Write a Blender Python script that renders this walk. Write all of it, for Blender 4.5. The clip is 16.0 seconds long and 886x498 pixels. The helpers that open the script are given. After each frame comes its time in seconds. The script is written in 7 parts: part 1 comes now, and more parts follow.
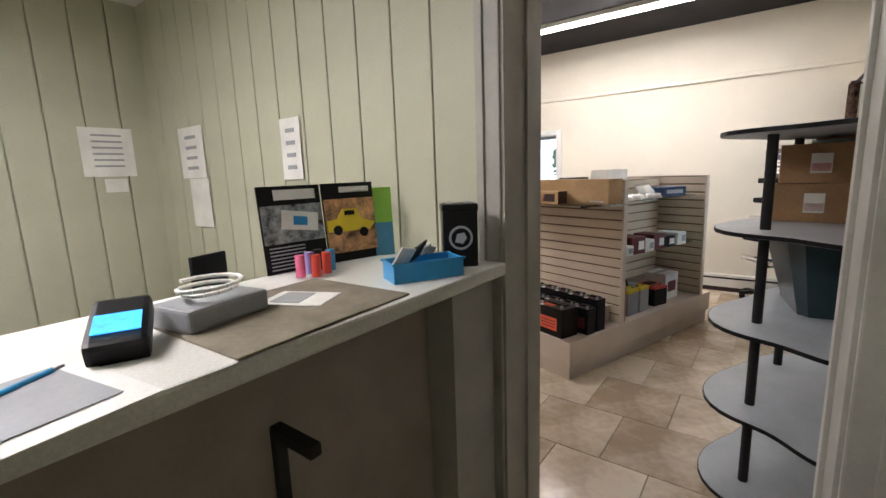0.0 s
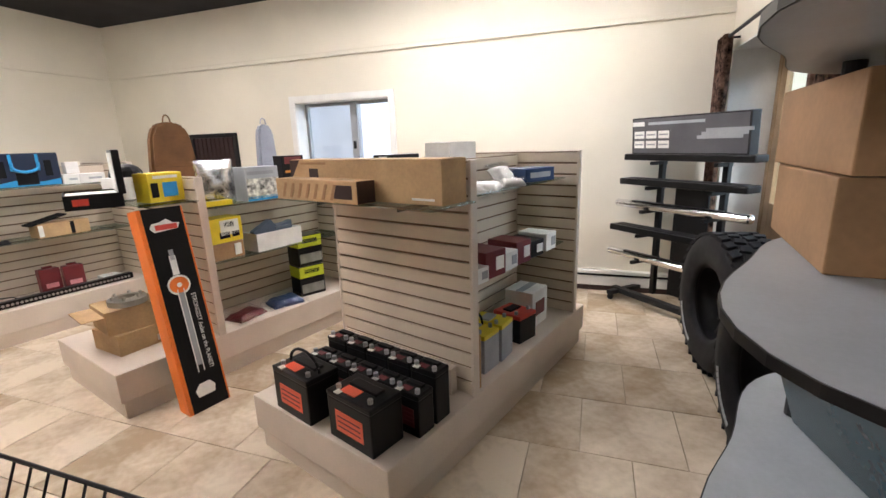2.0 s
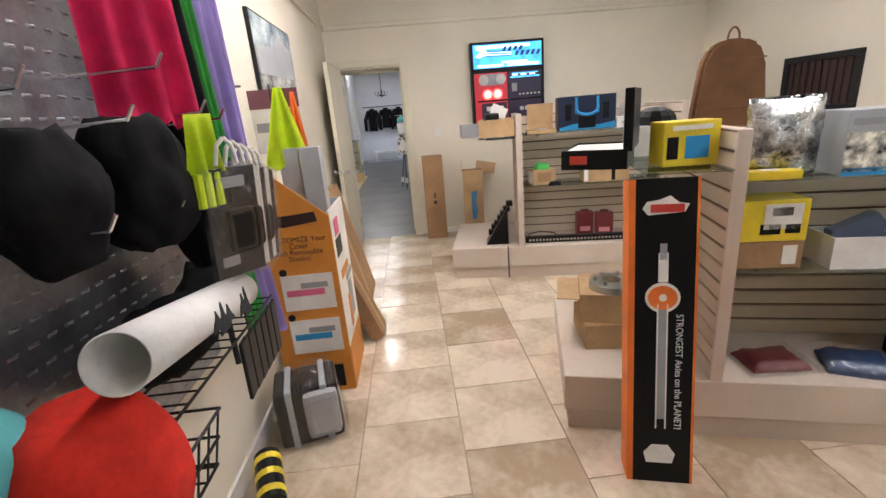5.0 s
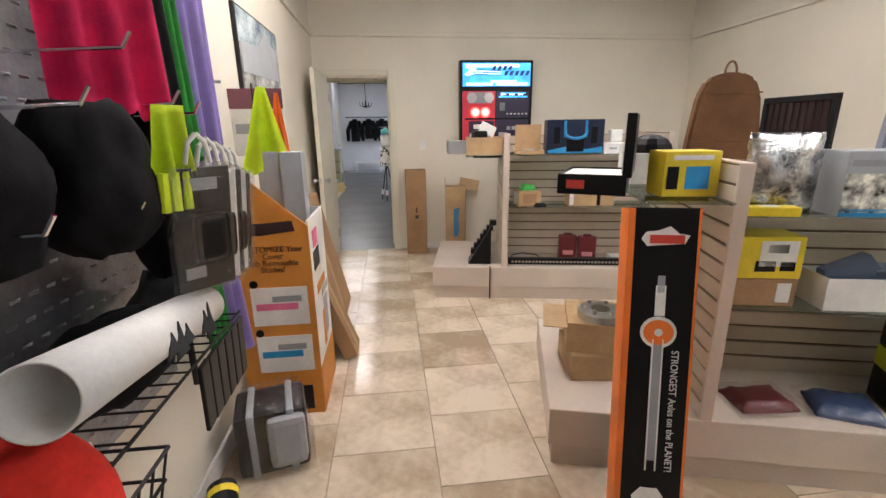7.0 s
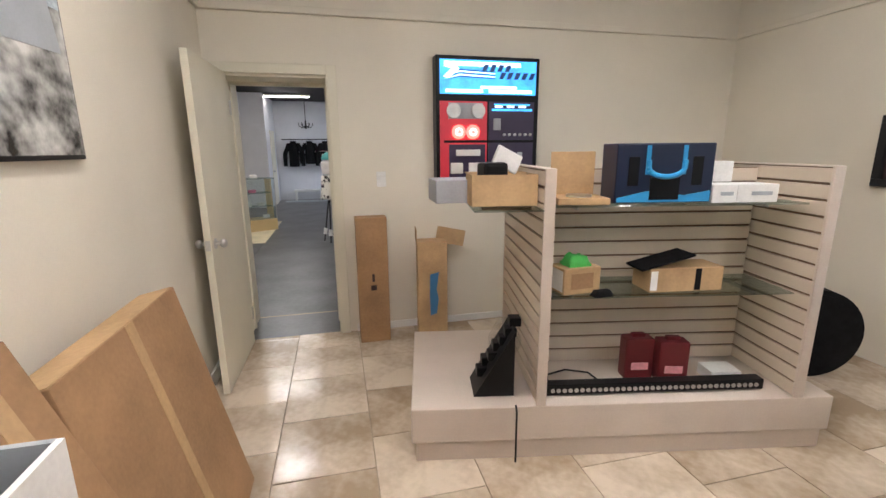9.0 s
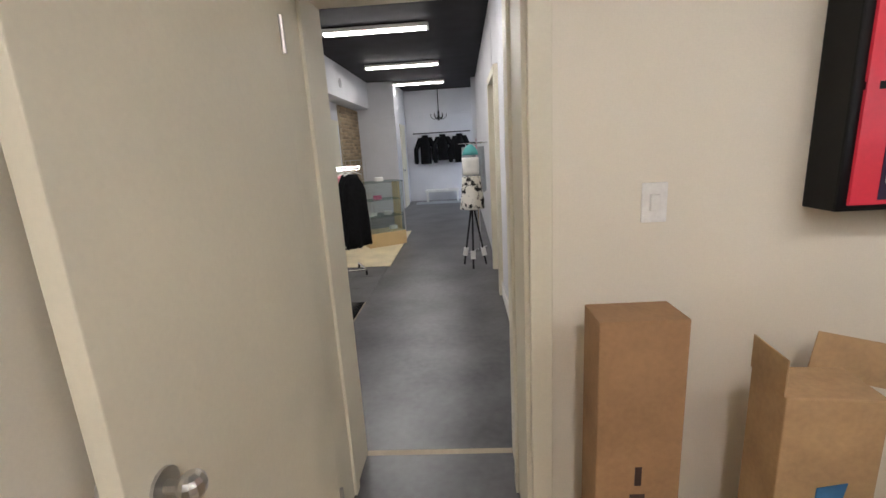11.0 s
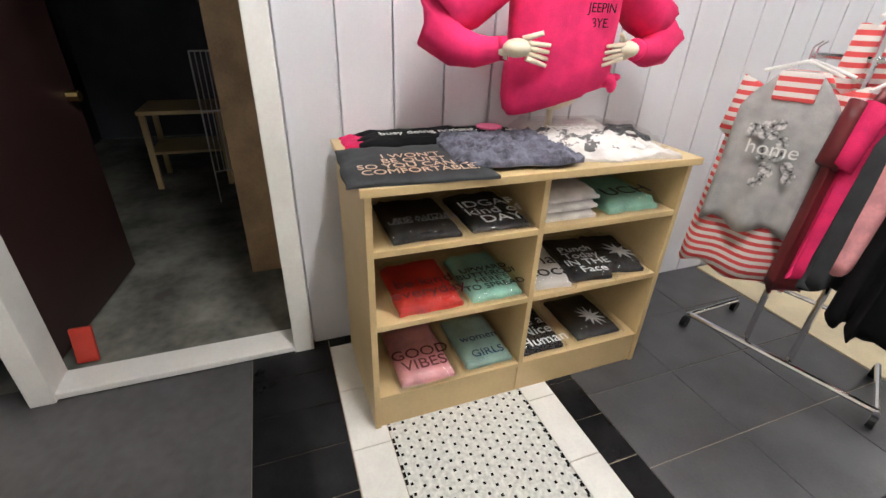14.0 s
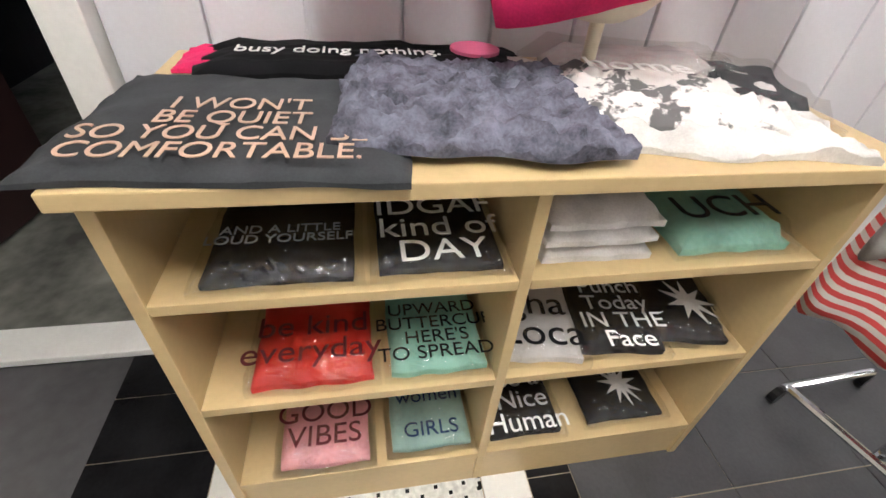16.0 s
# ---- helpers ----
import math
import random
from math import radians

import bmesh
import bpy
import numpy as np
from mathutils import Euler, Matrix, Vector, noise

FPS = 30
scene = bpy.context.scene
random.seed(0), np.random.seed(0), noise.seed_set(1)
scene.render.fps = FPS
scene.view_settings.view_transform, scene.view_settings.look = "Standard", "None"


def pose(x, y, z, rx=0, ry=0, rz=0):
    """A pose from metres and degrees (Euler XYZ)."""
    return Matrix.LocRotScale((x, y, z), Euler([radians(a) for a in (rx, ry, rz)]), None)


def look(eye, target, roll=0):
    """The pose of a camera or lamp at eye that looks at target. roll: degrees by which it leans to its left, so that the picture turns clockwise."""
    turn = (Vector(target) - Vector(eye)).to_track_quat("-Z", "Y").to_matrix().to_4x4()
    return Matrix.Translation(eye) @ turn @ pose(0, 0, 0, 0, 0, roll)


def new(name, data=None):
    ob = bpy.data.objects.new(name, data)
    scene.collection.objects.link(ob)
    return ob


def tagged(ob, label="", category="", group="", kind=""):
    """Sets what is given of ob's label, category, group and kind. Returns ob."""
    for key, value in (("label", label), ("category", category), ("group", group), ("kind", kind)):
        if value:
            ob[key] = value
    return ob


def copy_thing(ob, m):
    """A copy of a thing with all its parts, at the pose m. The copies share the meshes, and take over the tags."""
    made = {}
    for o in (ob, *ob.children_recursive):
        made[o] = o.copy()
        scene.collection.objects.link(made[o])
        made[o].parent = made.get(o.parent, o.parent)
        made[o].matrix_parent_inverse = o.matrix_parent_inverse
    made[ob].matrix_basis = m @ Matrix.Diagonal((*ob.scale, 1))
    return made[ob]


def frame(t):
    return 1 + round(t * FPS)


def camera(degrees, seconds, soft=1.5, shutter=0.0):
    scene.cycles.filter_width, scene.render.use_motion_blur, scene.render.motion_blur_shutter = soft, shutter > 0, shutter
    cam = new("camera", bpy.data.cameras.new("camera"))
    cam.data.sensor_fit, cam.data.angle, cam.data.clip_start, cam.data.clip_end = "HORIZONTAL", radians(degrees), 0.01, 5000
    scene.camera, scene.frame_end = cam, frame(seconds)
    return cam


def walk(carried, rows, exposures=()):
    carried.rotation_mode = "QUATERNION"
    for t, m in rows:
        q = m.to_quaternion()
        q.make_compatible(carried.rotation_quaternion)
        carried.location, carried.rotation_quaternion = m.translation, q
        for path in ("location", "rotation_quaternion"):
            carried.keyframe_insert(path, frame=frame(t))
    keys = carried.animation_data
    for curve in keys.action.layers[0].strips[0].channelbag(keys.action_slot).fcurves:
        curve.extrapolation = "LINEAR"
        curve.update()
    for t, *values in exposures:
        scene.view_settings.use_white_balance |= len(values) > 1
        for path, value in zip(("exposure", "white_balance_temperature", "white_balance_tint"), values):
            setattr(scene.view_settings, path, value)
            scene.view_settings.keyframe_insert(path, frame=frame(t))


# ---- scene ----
cam = camera(90.7, 16.0)
METRES, EYE, TILT, LEAN, TURN = 9.44, 1.38, 0.0, 0.0, -55.3
EXPOSE = [(0.0, 0.0), (0.5, 0.18), (1.0, 0.18), (2.0, 0.2), (4.0, 0.06), (7.0, -0.14), (10.0, -0.17), (12.5, 0.06), (13.0, 0.12), (14.5, 0.36), (16.0, 0.42)]
PATH = [
    (0, (1.246, 0.562, 1.5), (2.822, 1.746, 1.163), -2.0),
    (0.5, (1.774, 0.654, 1.488), (3.554, 1.49, 1.121), -1.4),
    (1, (2.169, 0.783, 1.451), (4.001, 1.49, 1.074), -1.2),
    (1.5, (2.556, 0.862, 1.469), (4.432, 1.411, 1.047), -3.1),
    (2, (2.866, 0.937, 1.48), (4.703, 1.576, 1.012), -1.9),
    (2.5, (3.165, 1.091, 1.453), (5.018, 1.642, 0.942), -1.0),
    (3, (3.411, 1.211, 1.459), (5.278, 1.682, 0.921), -0.1),
    (3.5, (3.575, 1.329, 1.427), (5.234, 2.291, 0.859), 1.0),
    (4, (3.738, 1.438, 1.445), (4.87, 2.959, 0.807), 2.1),
    (4.5, (3.765, 1.631, 1.459), (4.215, 3.469, 0.812), -4.6),
    (4.7, (3.758, 1.675, 1.467), (3.901, 3.572, 0.848), -6.1),
    (6.8, (3.722, 1.772, 1.479), (3.775, 3.7, 0.952), -2.1),
    (7, (3.707, 1.822, 1.461), (3.927, 3.737, 0.928), -0.8),
    (7.5, (3.703, 2.087, 1.45), (4.126, 3.966, 0.911), 0.8),
    (8, (3.728, 2.475, 1.451), (4.149, 4.362, 0.941), 1.1),
    (8.5, (3.713, 3.03, 1.482), (4.164, 4.919, 1.003), 0.1),
    (9, (3.754, 3.622, 1.489), (4.207, 5.52, 1.05), -0.5),
    (9.5, (3.714, 4.215, 1.532), (4.162, 6.113, 1.087), -0.5),
    (10, (3.739, 4.774, 1.466), (3.914, 6.724, 1.057), -2.0),
    (12.3, (3.23, 7.303, 1.486), (2.66, 9.134, 0.915), -2.8),
    (12.5, (3.245, 7.542, 1.491), (2.458, 9.291, 0.923), -2.1),
    (13, (3.146, 8.014, 1.444), (1.941, 9.498, 0.857), -0.5),
    (13.5, (3.071, 8.491, 1.435), (1.561, 9.566, 0.683), 2.7),
    (14, (2.806, 8.88, 1.389), (1.17, 9.529, 0.439), 2.3),
    (14.5, (2.469, 9.197, 1.333), (0.913, 9.763, 0.211), 4.1),
    (15, (2.235, 9.354, 1.324), (0.694, 9.843, 0.146), 6.5),
    (15.5, (2.126, 9.4, 1.311), (0.589, 9.775, 0.088), 4.7),
    (16, (2.175, 9.429, 1.248), (0.66, 9.765, -0.014), 4.8),
]
walk(cam, [(t, look(eye, target, roll)) for t, eye, target, roll in PATH], EXPOSE)

# ---- world and light ----
world = bpy.data.worlds.new("world")
scene.world = world
world.use_nodes = True
wn = world.node_tree
sky = wn.nodes.new("ShaderNodeTexSky")
sky.sky_type = "NISHITA"
sky.sun_disc = False
sky.sun_elevation, sky.sun_rotation = radians(49), radians(220)
wn.links.new(sky.outputs[0], wn.nodes["Background"].inputs[0])
wn.nodes["Background"].inputs[1].default_value = 0.15
sun = new("sun", bpy.data.lights.new("sun", "SUN"))
sun.data.energy, sun.data.angle, sun.data.color = 2.4, radians(12), (1, 0.96, 0.9)
sun.matrix_world = look((2, -5, 9), (7, 1, 0))


def area(name, x, y, z, sx, sy, watts, colour):
    ob = new(name, bpy.data.lights.new(name, "AREA"))
    ob.data.shape, ob.data.size, ob.data.size_y = "RECTANGLE", sx, sy
    ob.data.energy, ob.data.color = watts, colour
    ob.location = (x, y, z)
    return ob


WARM, COOL = (1.0, 0.93, 0.92), (1.0, 0.985, 0.965)
area("shop_tube_light", 6.2, 1.9, 3.0, 0.16, 2.4, 56, (1, 0.95, 0.98))
area("shop_tube_light", 5.3, 5.0, 3.0, 2.2, 0.16, 26, WARM)
area("shop_tube_light", 3.7, 4.0, 3.0, 0.16, 2.2, 44, WARM)
area("office_light", 1.0, 2.4, 2.5, 0.6, 1.2, 52, (1.0, 0.94, 0.96))
for ty, tw in ((9.4, 44), (11.8, 26), (14.3, 17), (16.6, 8)):
    area("hall_tube_light", 2.5, ty, 2.9, 1.3, 0.1, tw, COOL)


# ---- materials ----
def material(name, colour, rough=0.6, metal=0.0, vary=0.08, scale=6.0, fine=90.0, bump=0.05, random=0.0, coat=0.0, emit=0.0, trans=0.0, tint=None):
    m = bpy.data.materials.new(name)
    m.use_nodes = True
    nt = m.node_tree
    b = nt.nodes["Principled BSDF"]
    b.inputs["Roughness"].default_value, b.inputs["Metallic"].default_value = rough, metal
    b.inputs["Coat Weight"].default_value, b.inputs["Transmission Weight"].default_value = coat, trans
    if rough >= 0.85 or max(colour) < 0.03:
        b.inputs["Specular IOR Level"].default_value = 0.2
    co = nt.nodes.new("ShaderNodeTexCoord")
    n1, n2 = nt.nodes.new("ShaderNodeTexNoise"), nt.nodes.new("ShaderNodeTexNoise")
    n1.inputs["Scale"].default_value, n2.inputs["Scale"].default_value = scale, fine
    n1.inputs["Detail"].default_value = 6
    for n in (n1, n2):
        nt.links.new(co.outputs["Object"], n.inputs["Vector"])
    ramp = nt.nodes.new("ShaderNodeValToRGB")
    low = [max(0, c * (1 - 2.2 * vary)) for c in colour]
    high = [min(1, c * (1 + 1.6 * vary)) for c in (tint or colour)]
    ramp.color_ramp.elements[0].color, ramp.color_ramp.elements[1].color = (*low, 1), (*high, 1)
    ramp.color_ramp.elements[0].position, ramp.color_ramp.elements[1].position = 0.3, 0.7
    mix = nt.nodes.new("ShaderNodeMath")
    mix.operation = "MULTIPLY_ADD"
    mix.inputs[1].default_value = 0.3
    nt.links.new(n2.outputs["Fac"], mix.inputs[0])
    sub = nt.nodes.new("ShaderNodeMath")
    sub.inputs[1].default_value = -0.15
    nt.links.new(n1.outputs["Fac"], sub.inputs[0])
    nt.links.new(sub.outputs[0], mix.inputs[2])
    last = mix.outputs[0]
    if random:
        info = nt.nodes.new("ShaderNodeObjectInfo")
        r = nt.nodes.new("ShaderNodeMath")
        r.operation = "MULTIPLY_ADD"
        r.inputs[1].default_value = random
        nt.links.new(info.outputs["Random"], r.inputs[0])
        nt.links.new(last, r.inputs[2])
        s = nt.nodes.new("ShaderNodeMath")
        s.inputs[1].default_value = -random / 2
        nt.links.new(r.outputs[0], s.inputs[0])
        last = s.outputs[0]
    nt.links.new(last, ramp.inputs[0])
    nt.links.new(ramp.outputs[0], b.inputs["Base Color"])
    if bump:
        bp = nt.nodes.new("ShaderNodeBump")
        bp.inputs["Strength"].default_value, bp.inputs["Distance"].default_value = bump, 0.01
        nt.links.new(mix.outputs[0], bp.inputs["Height"])
        nt.links.new(bp.outputs[0], b.inputs["Normal"])
    if emit:
        b.inputs["Emission Color"].default_value = (*colour, 1)
        b.inputs["Emission Strength"].default_value = emit
    return m


def simple(name, colour, rough=0.5, metal=0.0, **k):
    return material(name, colour, rough, metal, vary=k.pop("vary", 0.06), bump=k.pop("bump", 0.02), **k)


M_CREAM = material("cream_wall_paint", (0.76, 0.71, 0.60), 0.7, vary=0.03, scale=1.2, fine=160, bump=0.06)
M_GREEN = material("sage_panel_paint", (0.50, 0.50, 0.38), 0.55, vary=0.05, scale=2, fine=120)
M_TRIMGREY = material("grey_trim_paint", (0.42, 0.41, 0.37), 0.5, vary=0.06, scale=5)
M_HALLWALL = material("pale_grey_panel_paint", (0.66, 0.66, 0.69), 0.55, vary=0.03, scale=2, fine=140)
M_WHITE = material("white_paint", (0.78, 0.77, 0.74), 0.45, vary=0.04, scale=4)
M_BLACKCEIL = material("black_ceiling_paint", (0.022, 0.02, 0.024), 0.7, vary=0.15, scale=3)
M_DOOR = material("cream_door_paint", (0.72, 0.68, 0.55), 0.4, vary=0.03, scale=2)
M_TRAV = material("travertine", (0.55, 0.42, 0.28), 0.17, vary=0.13, scale=2.6, fine=24, bump=0.02, random=0.32, tint=(0.60, 0.51, 0.40))
M_GROUT = material("grout", (0.40, 0.33, 0.24), 0.9)
M_VINYL = material("dark_vinyl_floor", (0.085, 0.082, 0.085), 0.33, vary=0.25, scale=1.8, fine=22, bump=0.03)
M_DTILE = material("dark_slate_tile", (0.075, 0.074, 0.078), 0.35, vary=0.15, scale=4, random=0.2)
M_BTILE = material("black_glazed_tile", (0.012, 0.012, 0.013), 0.12, vary=0.2, scale=8)
M_WTILE = material("white_floor_tile", (0.74, 0.72, 0.68), 0.25, vary=0.05, scale=6)
M_MOSAIC = material("mosaic_grey", (0.62, 0.61, 0.57), 0.3, vary=0.12, scale=60)
M_CONC = material("grey_concrete", (0.22, 0.22, 0.19), 0.6, vary=0.3, scale=3, fine=18)
M_SLAT = material("beige_slatwall_laminate", (0.66, 0.56, 0.45), 0.42, vary=0.04, scale=3, fine=200, bump=0.02)
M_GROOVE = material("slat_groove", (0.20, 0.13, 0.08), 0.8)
M_BASE = material("beige_plinth_laminate", (0.64, 0.55, 0.47), 0.4, vary=0.04, scale=3, bump=0.02)
M_CARD = material("brown_cardboard", (0.36, 0.21, 0.105), 0.75, vary=0.1, scale=4, fine=60, bump=0.06)
M_CARD2 = material("tan_cardboard", (0.50, 0.33, 0.17), 0.75, vary=0.1, scale=5, fine=60, bump=0.06)
M_BLACK = simple("black_plastic", (0.008, 0.008, 0.009), 0.35)
M_BLACKM = simple("black_powder_coat", (0.02, 0.02, 0.021), 0.5, fine=300)
M_RUBBER = material("tyre_rubber", (0.014, 0.014, 0.016), 0.62, vary=0.2, scale=14, fine=120, bump=0.12)
M_CHROME = simple("chrome", (0.75, 0.75, 0.76), 0.14, 1.0)
M_STEEL = simple("brushed_steel", (0.55, 0.54, 0.52), 0.3, 1.0)
M_RED = simple("red_print", (0.62, 0.06, 0.04), 0.45)
M_ORANGE = simple("orange_print", (0.85, 0.20, 0.03), 0.5)
M_ORANGE2 = simple("orange_display_card", (0.66, 0.26, 0.04), 0.55)
M_YELLOW = simple("yellow_print", (0.78, 0.60, 0.03), 0.45)
M_LIME = simple("lime_print", (0.60, 0.68, 0.03), 0.5)
M_PAPER = simple("white_paper", (0.80, 0.79, 0.76), 0.6)
M_BLUE = simple("blue_plastic", (0.03, 0.30, 0.62), 0.35)
M_DBLUE = simple("dark_blue_fabric", (0.02, 0.05, 0.14), 0.8)
M_GREY = simple("mid_grey", (0.33, 0.34, 0.36), 0.5)
M_LGREY = simple("light_grey_laminate", (0.40, 0.43, 0.46), 0.4, vary=0.05)
M_MAROON = simple("maroon_case", (0.14, 0.015, 0.02), 0.45)
M_BROWNF = material("brown_canvas", (0.17, 0.085, 0.04), 0.85, vary=0.15, scale=6, fine=220, bump=0.15)
M_CURTAIN = material("dark_patterned_curtain", (0.05, 0.03, 0.025), 0.85, vary=0.6, scale=22, fine=160, bump=0.1, tint=(0.20, 0.12, 0.09))
M_OAK = material("oak_door_wood", (0.40, 0.27, 0.15), 0.45, vary=0.14, scale=5)
M_MAPLE = material("maple_laminate", (0.58, 0.43, 0.22), 0.4, vary=0.05, scale=3, fine=70, bump=0.015)
M_COUNTER = material("speckled_white_countertop", (0.70, 0.70, 0.66), 0.35, vary=0.05, scale=160, fine=300)
M_MAT = material("taupe_counter_mat", (0.22, 0.19, 0.14), 0.7, vary=0.12, scale=10)
M_BROWNP = material("taupe_counter_front", (0.34, 0.29, 0.25), 0.6, vary=0.06)
M_PINK = material("hot_pink_cotton", (0.74, 0.03, 0.14), 0.85, vary=0.12, scale=9, fine=250, bump=0.12)
M_DPINK = simple("pink_fabric", (0.75, 0.16, 0.30), 0.8)
M_SKIN = simple("ivory_mannequin_plastic", (0.74, 0.66, 0.50), 0.35)
M_BLKF = material("black_fabric", (0.006, 0.006, 0.007), 0.9, vary=0.2, scale=20, fine=260, bump=0.15)
M_CHAR = material("charcoal_cotton", (0.045, 0.047, 0.05), 0.9, vary=0.12, scale=12, fine=260, bump=0.12)
M_SLATEF = material("slate_grey_knit", (0.13, 0.13, 0.165), 0.85, vary=0.3, scale=26, fine=200, bump=0.35)
M_HEATHER = material("heather_grey_cotton", (0.42, 0.41, 0.40), 0.9, vary=0.1, scale=14, fine=260, bump=0.1)
M_OFFW = material("off_white_cotton", (0.64, 0.61, 0.58), 0.9, vary=0.1, scale=14, fine=260, bump=0.1)
M_MINT = material("mint_cotton", (0.30, 0.60, 0.47), 0.85, vary=0.1, scale=14, bump=0.1)
M_SAGEF = material("sage_cotton", (0.33, 0.50, 0.44), 0.85, vary=0.1, scale=14, bump=0.1)
M_REDF = material("red_cotton", (0.62, 0.03, 0.02), 0.85, vary=0.1, scale=14, bump=0.1)
M_ROSEF = material("light_pink_cotton", (0.80, 0.36, 0.38), 0.85, vary=0.1, scale=14, bump=0.1)
M_GOLD = simple("rose_gold_print", (0.55, 0.36, 0.25), 0.4)
M_HIVIS = material("hi_vis_yellow_fabric", (0.62, 0.80, 0.02), 0.75, vary=0.08, scale=8, bump=0.1)
M_PURPLE = simple("purple_fabric", (0.36, 0.28, 0.62), 0.7)
M_TEAL = simple("teal_fabric", (0.10, 0.42, 0.42), 0.8)
M_GREENF = simple("green_fabric", (0.08, 0.50, 0.10), 0.8)
M_BRICK = material("tan_brick", (0.36, 0.27, 0.17), 0.85, vary=0.2, scale=20, random=0.3, bump=0.2)
M_DARKW = simple("dark_mahogany_door", (0.035, 0.016, 0.016), 0.4)
# dark wall colour carries the side room's lack of light
M_DIM = material("unlit_wall_dark", (0.09, 0.09, 0.11), 0.7, vary=0.15, scale=2)
M_PLY = material("pale_wood_floor", (0.68, 0.58, 0.38), 0.4, vary=0.08, scale=4)
M_TUBE = simple("lit_tube", (1.0, 0.96, 0.94), 0.5, emit=22.0)
M_SCRBLUE = simple("lit_screen_blue", (0.05, 0.38, 0.95), 0.3, emit=1.6, vary=0.5, scale=7)
M_SCRWHITE = simple("lit_screen_white", (0.75, 0.92, 1.0), 0.3, emit=2.2)
M_SCRRED = simple("lit_red_ring", (1.0, 0.10, 0.08), 0.3, emit=4.5)
M_SIGNRED = simple("lit_red_panel", (0.50, 0.03, 0.05), 0.3, emit=0.35)
M_SIGNDARK = simple("dark_sign_panel", (0.03, 0.02, 0.05), 0.3, emit=0.12)
M_PHOTO = material("poster_sky_and_rock_print", (0.22, 0.20, 0.14), 0.25, vary=0.5, scale=7, fine=30, tint=(0.42, 0.42, 0.40))
M_PHOTOSKY = material("poster_sky_print", (0.22, 0.40, 0.70), 0.25, vary=0.3, scale=5, tint=(0.6, 0.7, 0.8))
M_PRINT = material("photo_print", (0.12, 0.20, 0.35), 0.3, vary=0.7, scale=26, fine=60, tint=(0.5, 0.5, 0.42))
M_PAISLEY = material("paisley_print", (0.05, 0.05, 0.055), 0.85, vary=0.5, scale=40, fine=90, tint=(0.40, 0.39, 0.38))
M_DIAMOND = material("diamond_plate", (0.33, 0.34, 0.37), 0.3, 0.9, vary=0.15, scale=8)
M_BUSH = material("bush_leaves", (0.12, 0.16, 0.11), 0.7, vary=0.4, scale=12)
M_GROUND = material("car_park_asphalt", (0.16, 0.16, 0.16), 0.9, vary=0.2, scale=3)
M_LILAC = material("neighbour_render", (0.78, 0.75, 0.84), 0.8, vary=0.04, scale=2)


def striped(name, a, b, pitch, axis=2):
    m = simple(name, a, 0.85)
    nt = m.node_tree
    p = nt.nodes["Principled BSDF"]
    co, sx = nt.nodes.new("ShaderNodeTexCoord"), nt.nodes.new("ShaderNodeSeparateXYZ")
    nt.links.new(co.outputs["Object"], sx.inputs[0])
    mul, fr, gt = (nt.nodes.new("ShaderNodeMath") for _ in range(3))
    mul.operation, fr.operation, gt.operation = "MULTIPLY", "FRACT", "GREATER_THAN"
    mul.inputs[1].default_value, gt.inputs[1].default_value = 1 / pitch, 0.5
    nt.links.new(sx.outputs[axis], mul.inputs[0])
    nt.links.new(mul.outputs[0], fr.inputs[0])
    nt.links.new(fr.outputs[0], gt.inputs[0])
    mx = nt.nodes.new("ShaderNodeMix")
    mx.data_type = "RGBA"
    mx.inputs["A"].default_value, mx.inputs["B"].default_value = (*a, 1), (*b, 1)
    nt.links.new(gt.outputs[0], mx.inputs["Factor"])
    nt.links.new(mx.outputs["Result"], p.inputs["Base Color"])
    return m


M_STRIPE = striped("red_white_stripe_cotton", (0.72, 0.10, 0.10), (0.78, 0.72, 0.68), 0.034)
M_COW = material("cow_print_fabric", (0.03, 0.03, 0.03), 0.85, vary=0.05, scale=11, tint=(0.7, 0.68, 0.62))
M_COW.node_tree.nodes["Color Ramp"].color_ramp.elements[0].position = 0.42
M_COW.node_tree.nodes["Color Ramp"].color_ramp.elements[1].position = 0.46


def glass(name, colour=(0.9, 0.95, 0.94), rough=0.03, clear=0.85, crinkle=0.0):
    m = bpy.data.materials.new(name)
    m.use_nodes = True
    nt = m.node_tree
    out = nt.nodes["Material Output"]
    t, g, mx = nt.nodes.new("ShaderNodeBsdfTransparent"), nt.nodes.new("ShaderNodeBsdfGlossy"), nt.nodes.new("ShaderNodeMixShader")
    t.inputs[0].default_value = (*colour, 1)
    g.inputs["Roughness"].default_value = rough
    mx.inputs[0].default_value = 1 - clear
    if crinkle:
        co, no, bp = nt.nodes.new("ShaderNodeTexCoord"), nt.nodes.new("ShaderNodeTexNoise"), nt.nodes.new("ShaderNodeBump")
        no.inputs["Scale"].default_value, no.inputs["Detail"].default_value, no.inputs["Distortion"].default_value = 22, 3, 1.2
        bp.inputs["Strength"].default_value, bp.inputs["Distance"].default_value = crinkle, 0.02
        nt.links.new(co.outputs["Object"], no.inputs["Vector"])
        nt.links.new(no.outputs["Fac"], bp.inputs["Height"])
        nt.links.new(bp.outputs[0], g.inputs["Normal"])
    nt.links.new(t.outputs[0], mx.inputs[1])
    nt.links.new(g.outputs[0], mx.inputs[2])
    nt.links.new(mx.outputs[0], out.inputs[0])
    return m


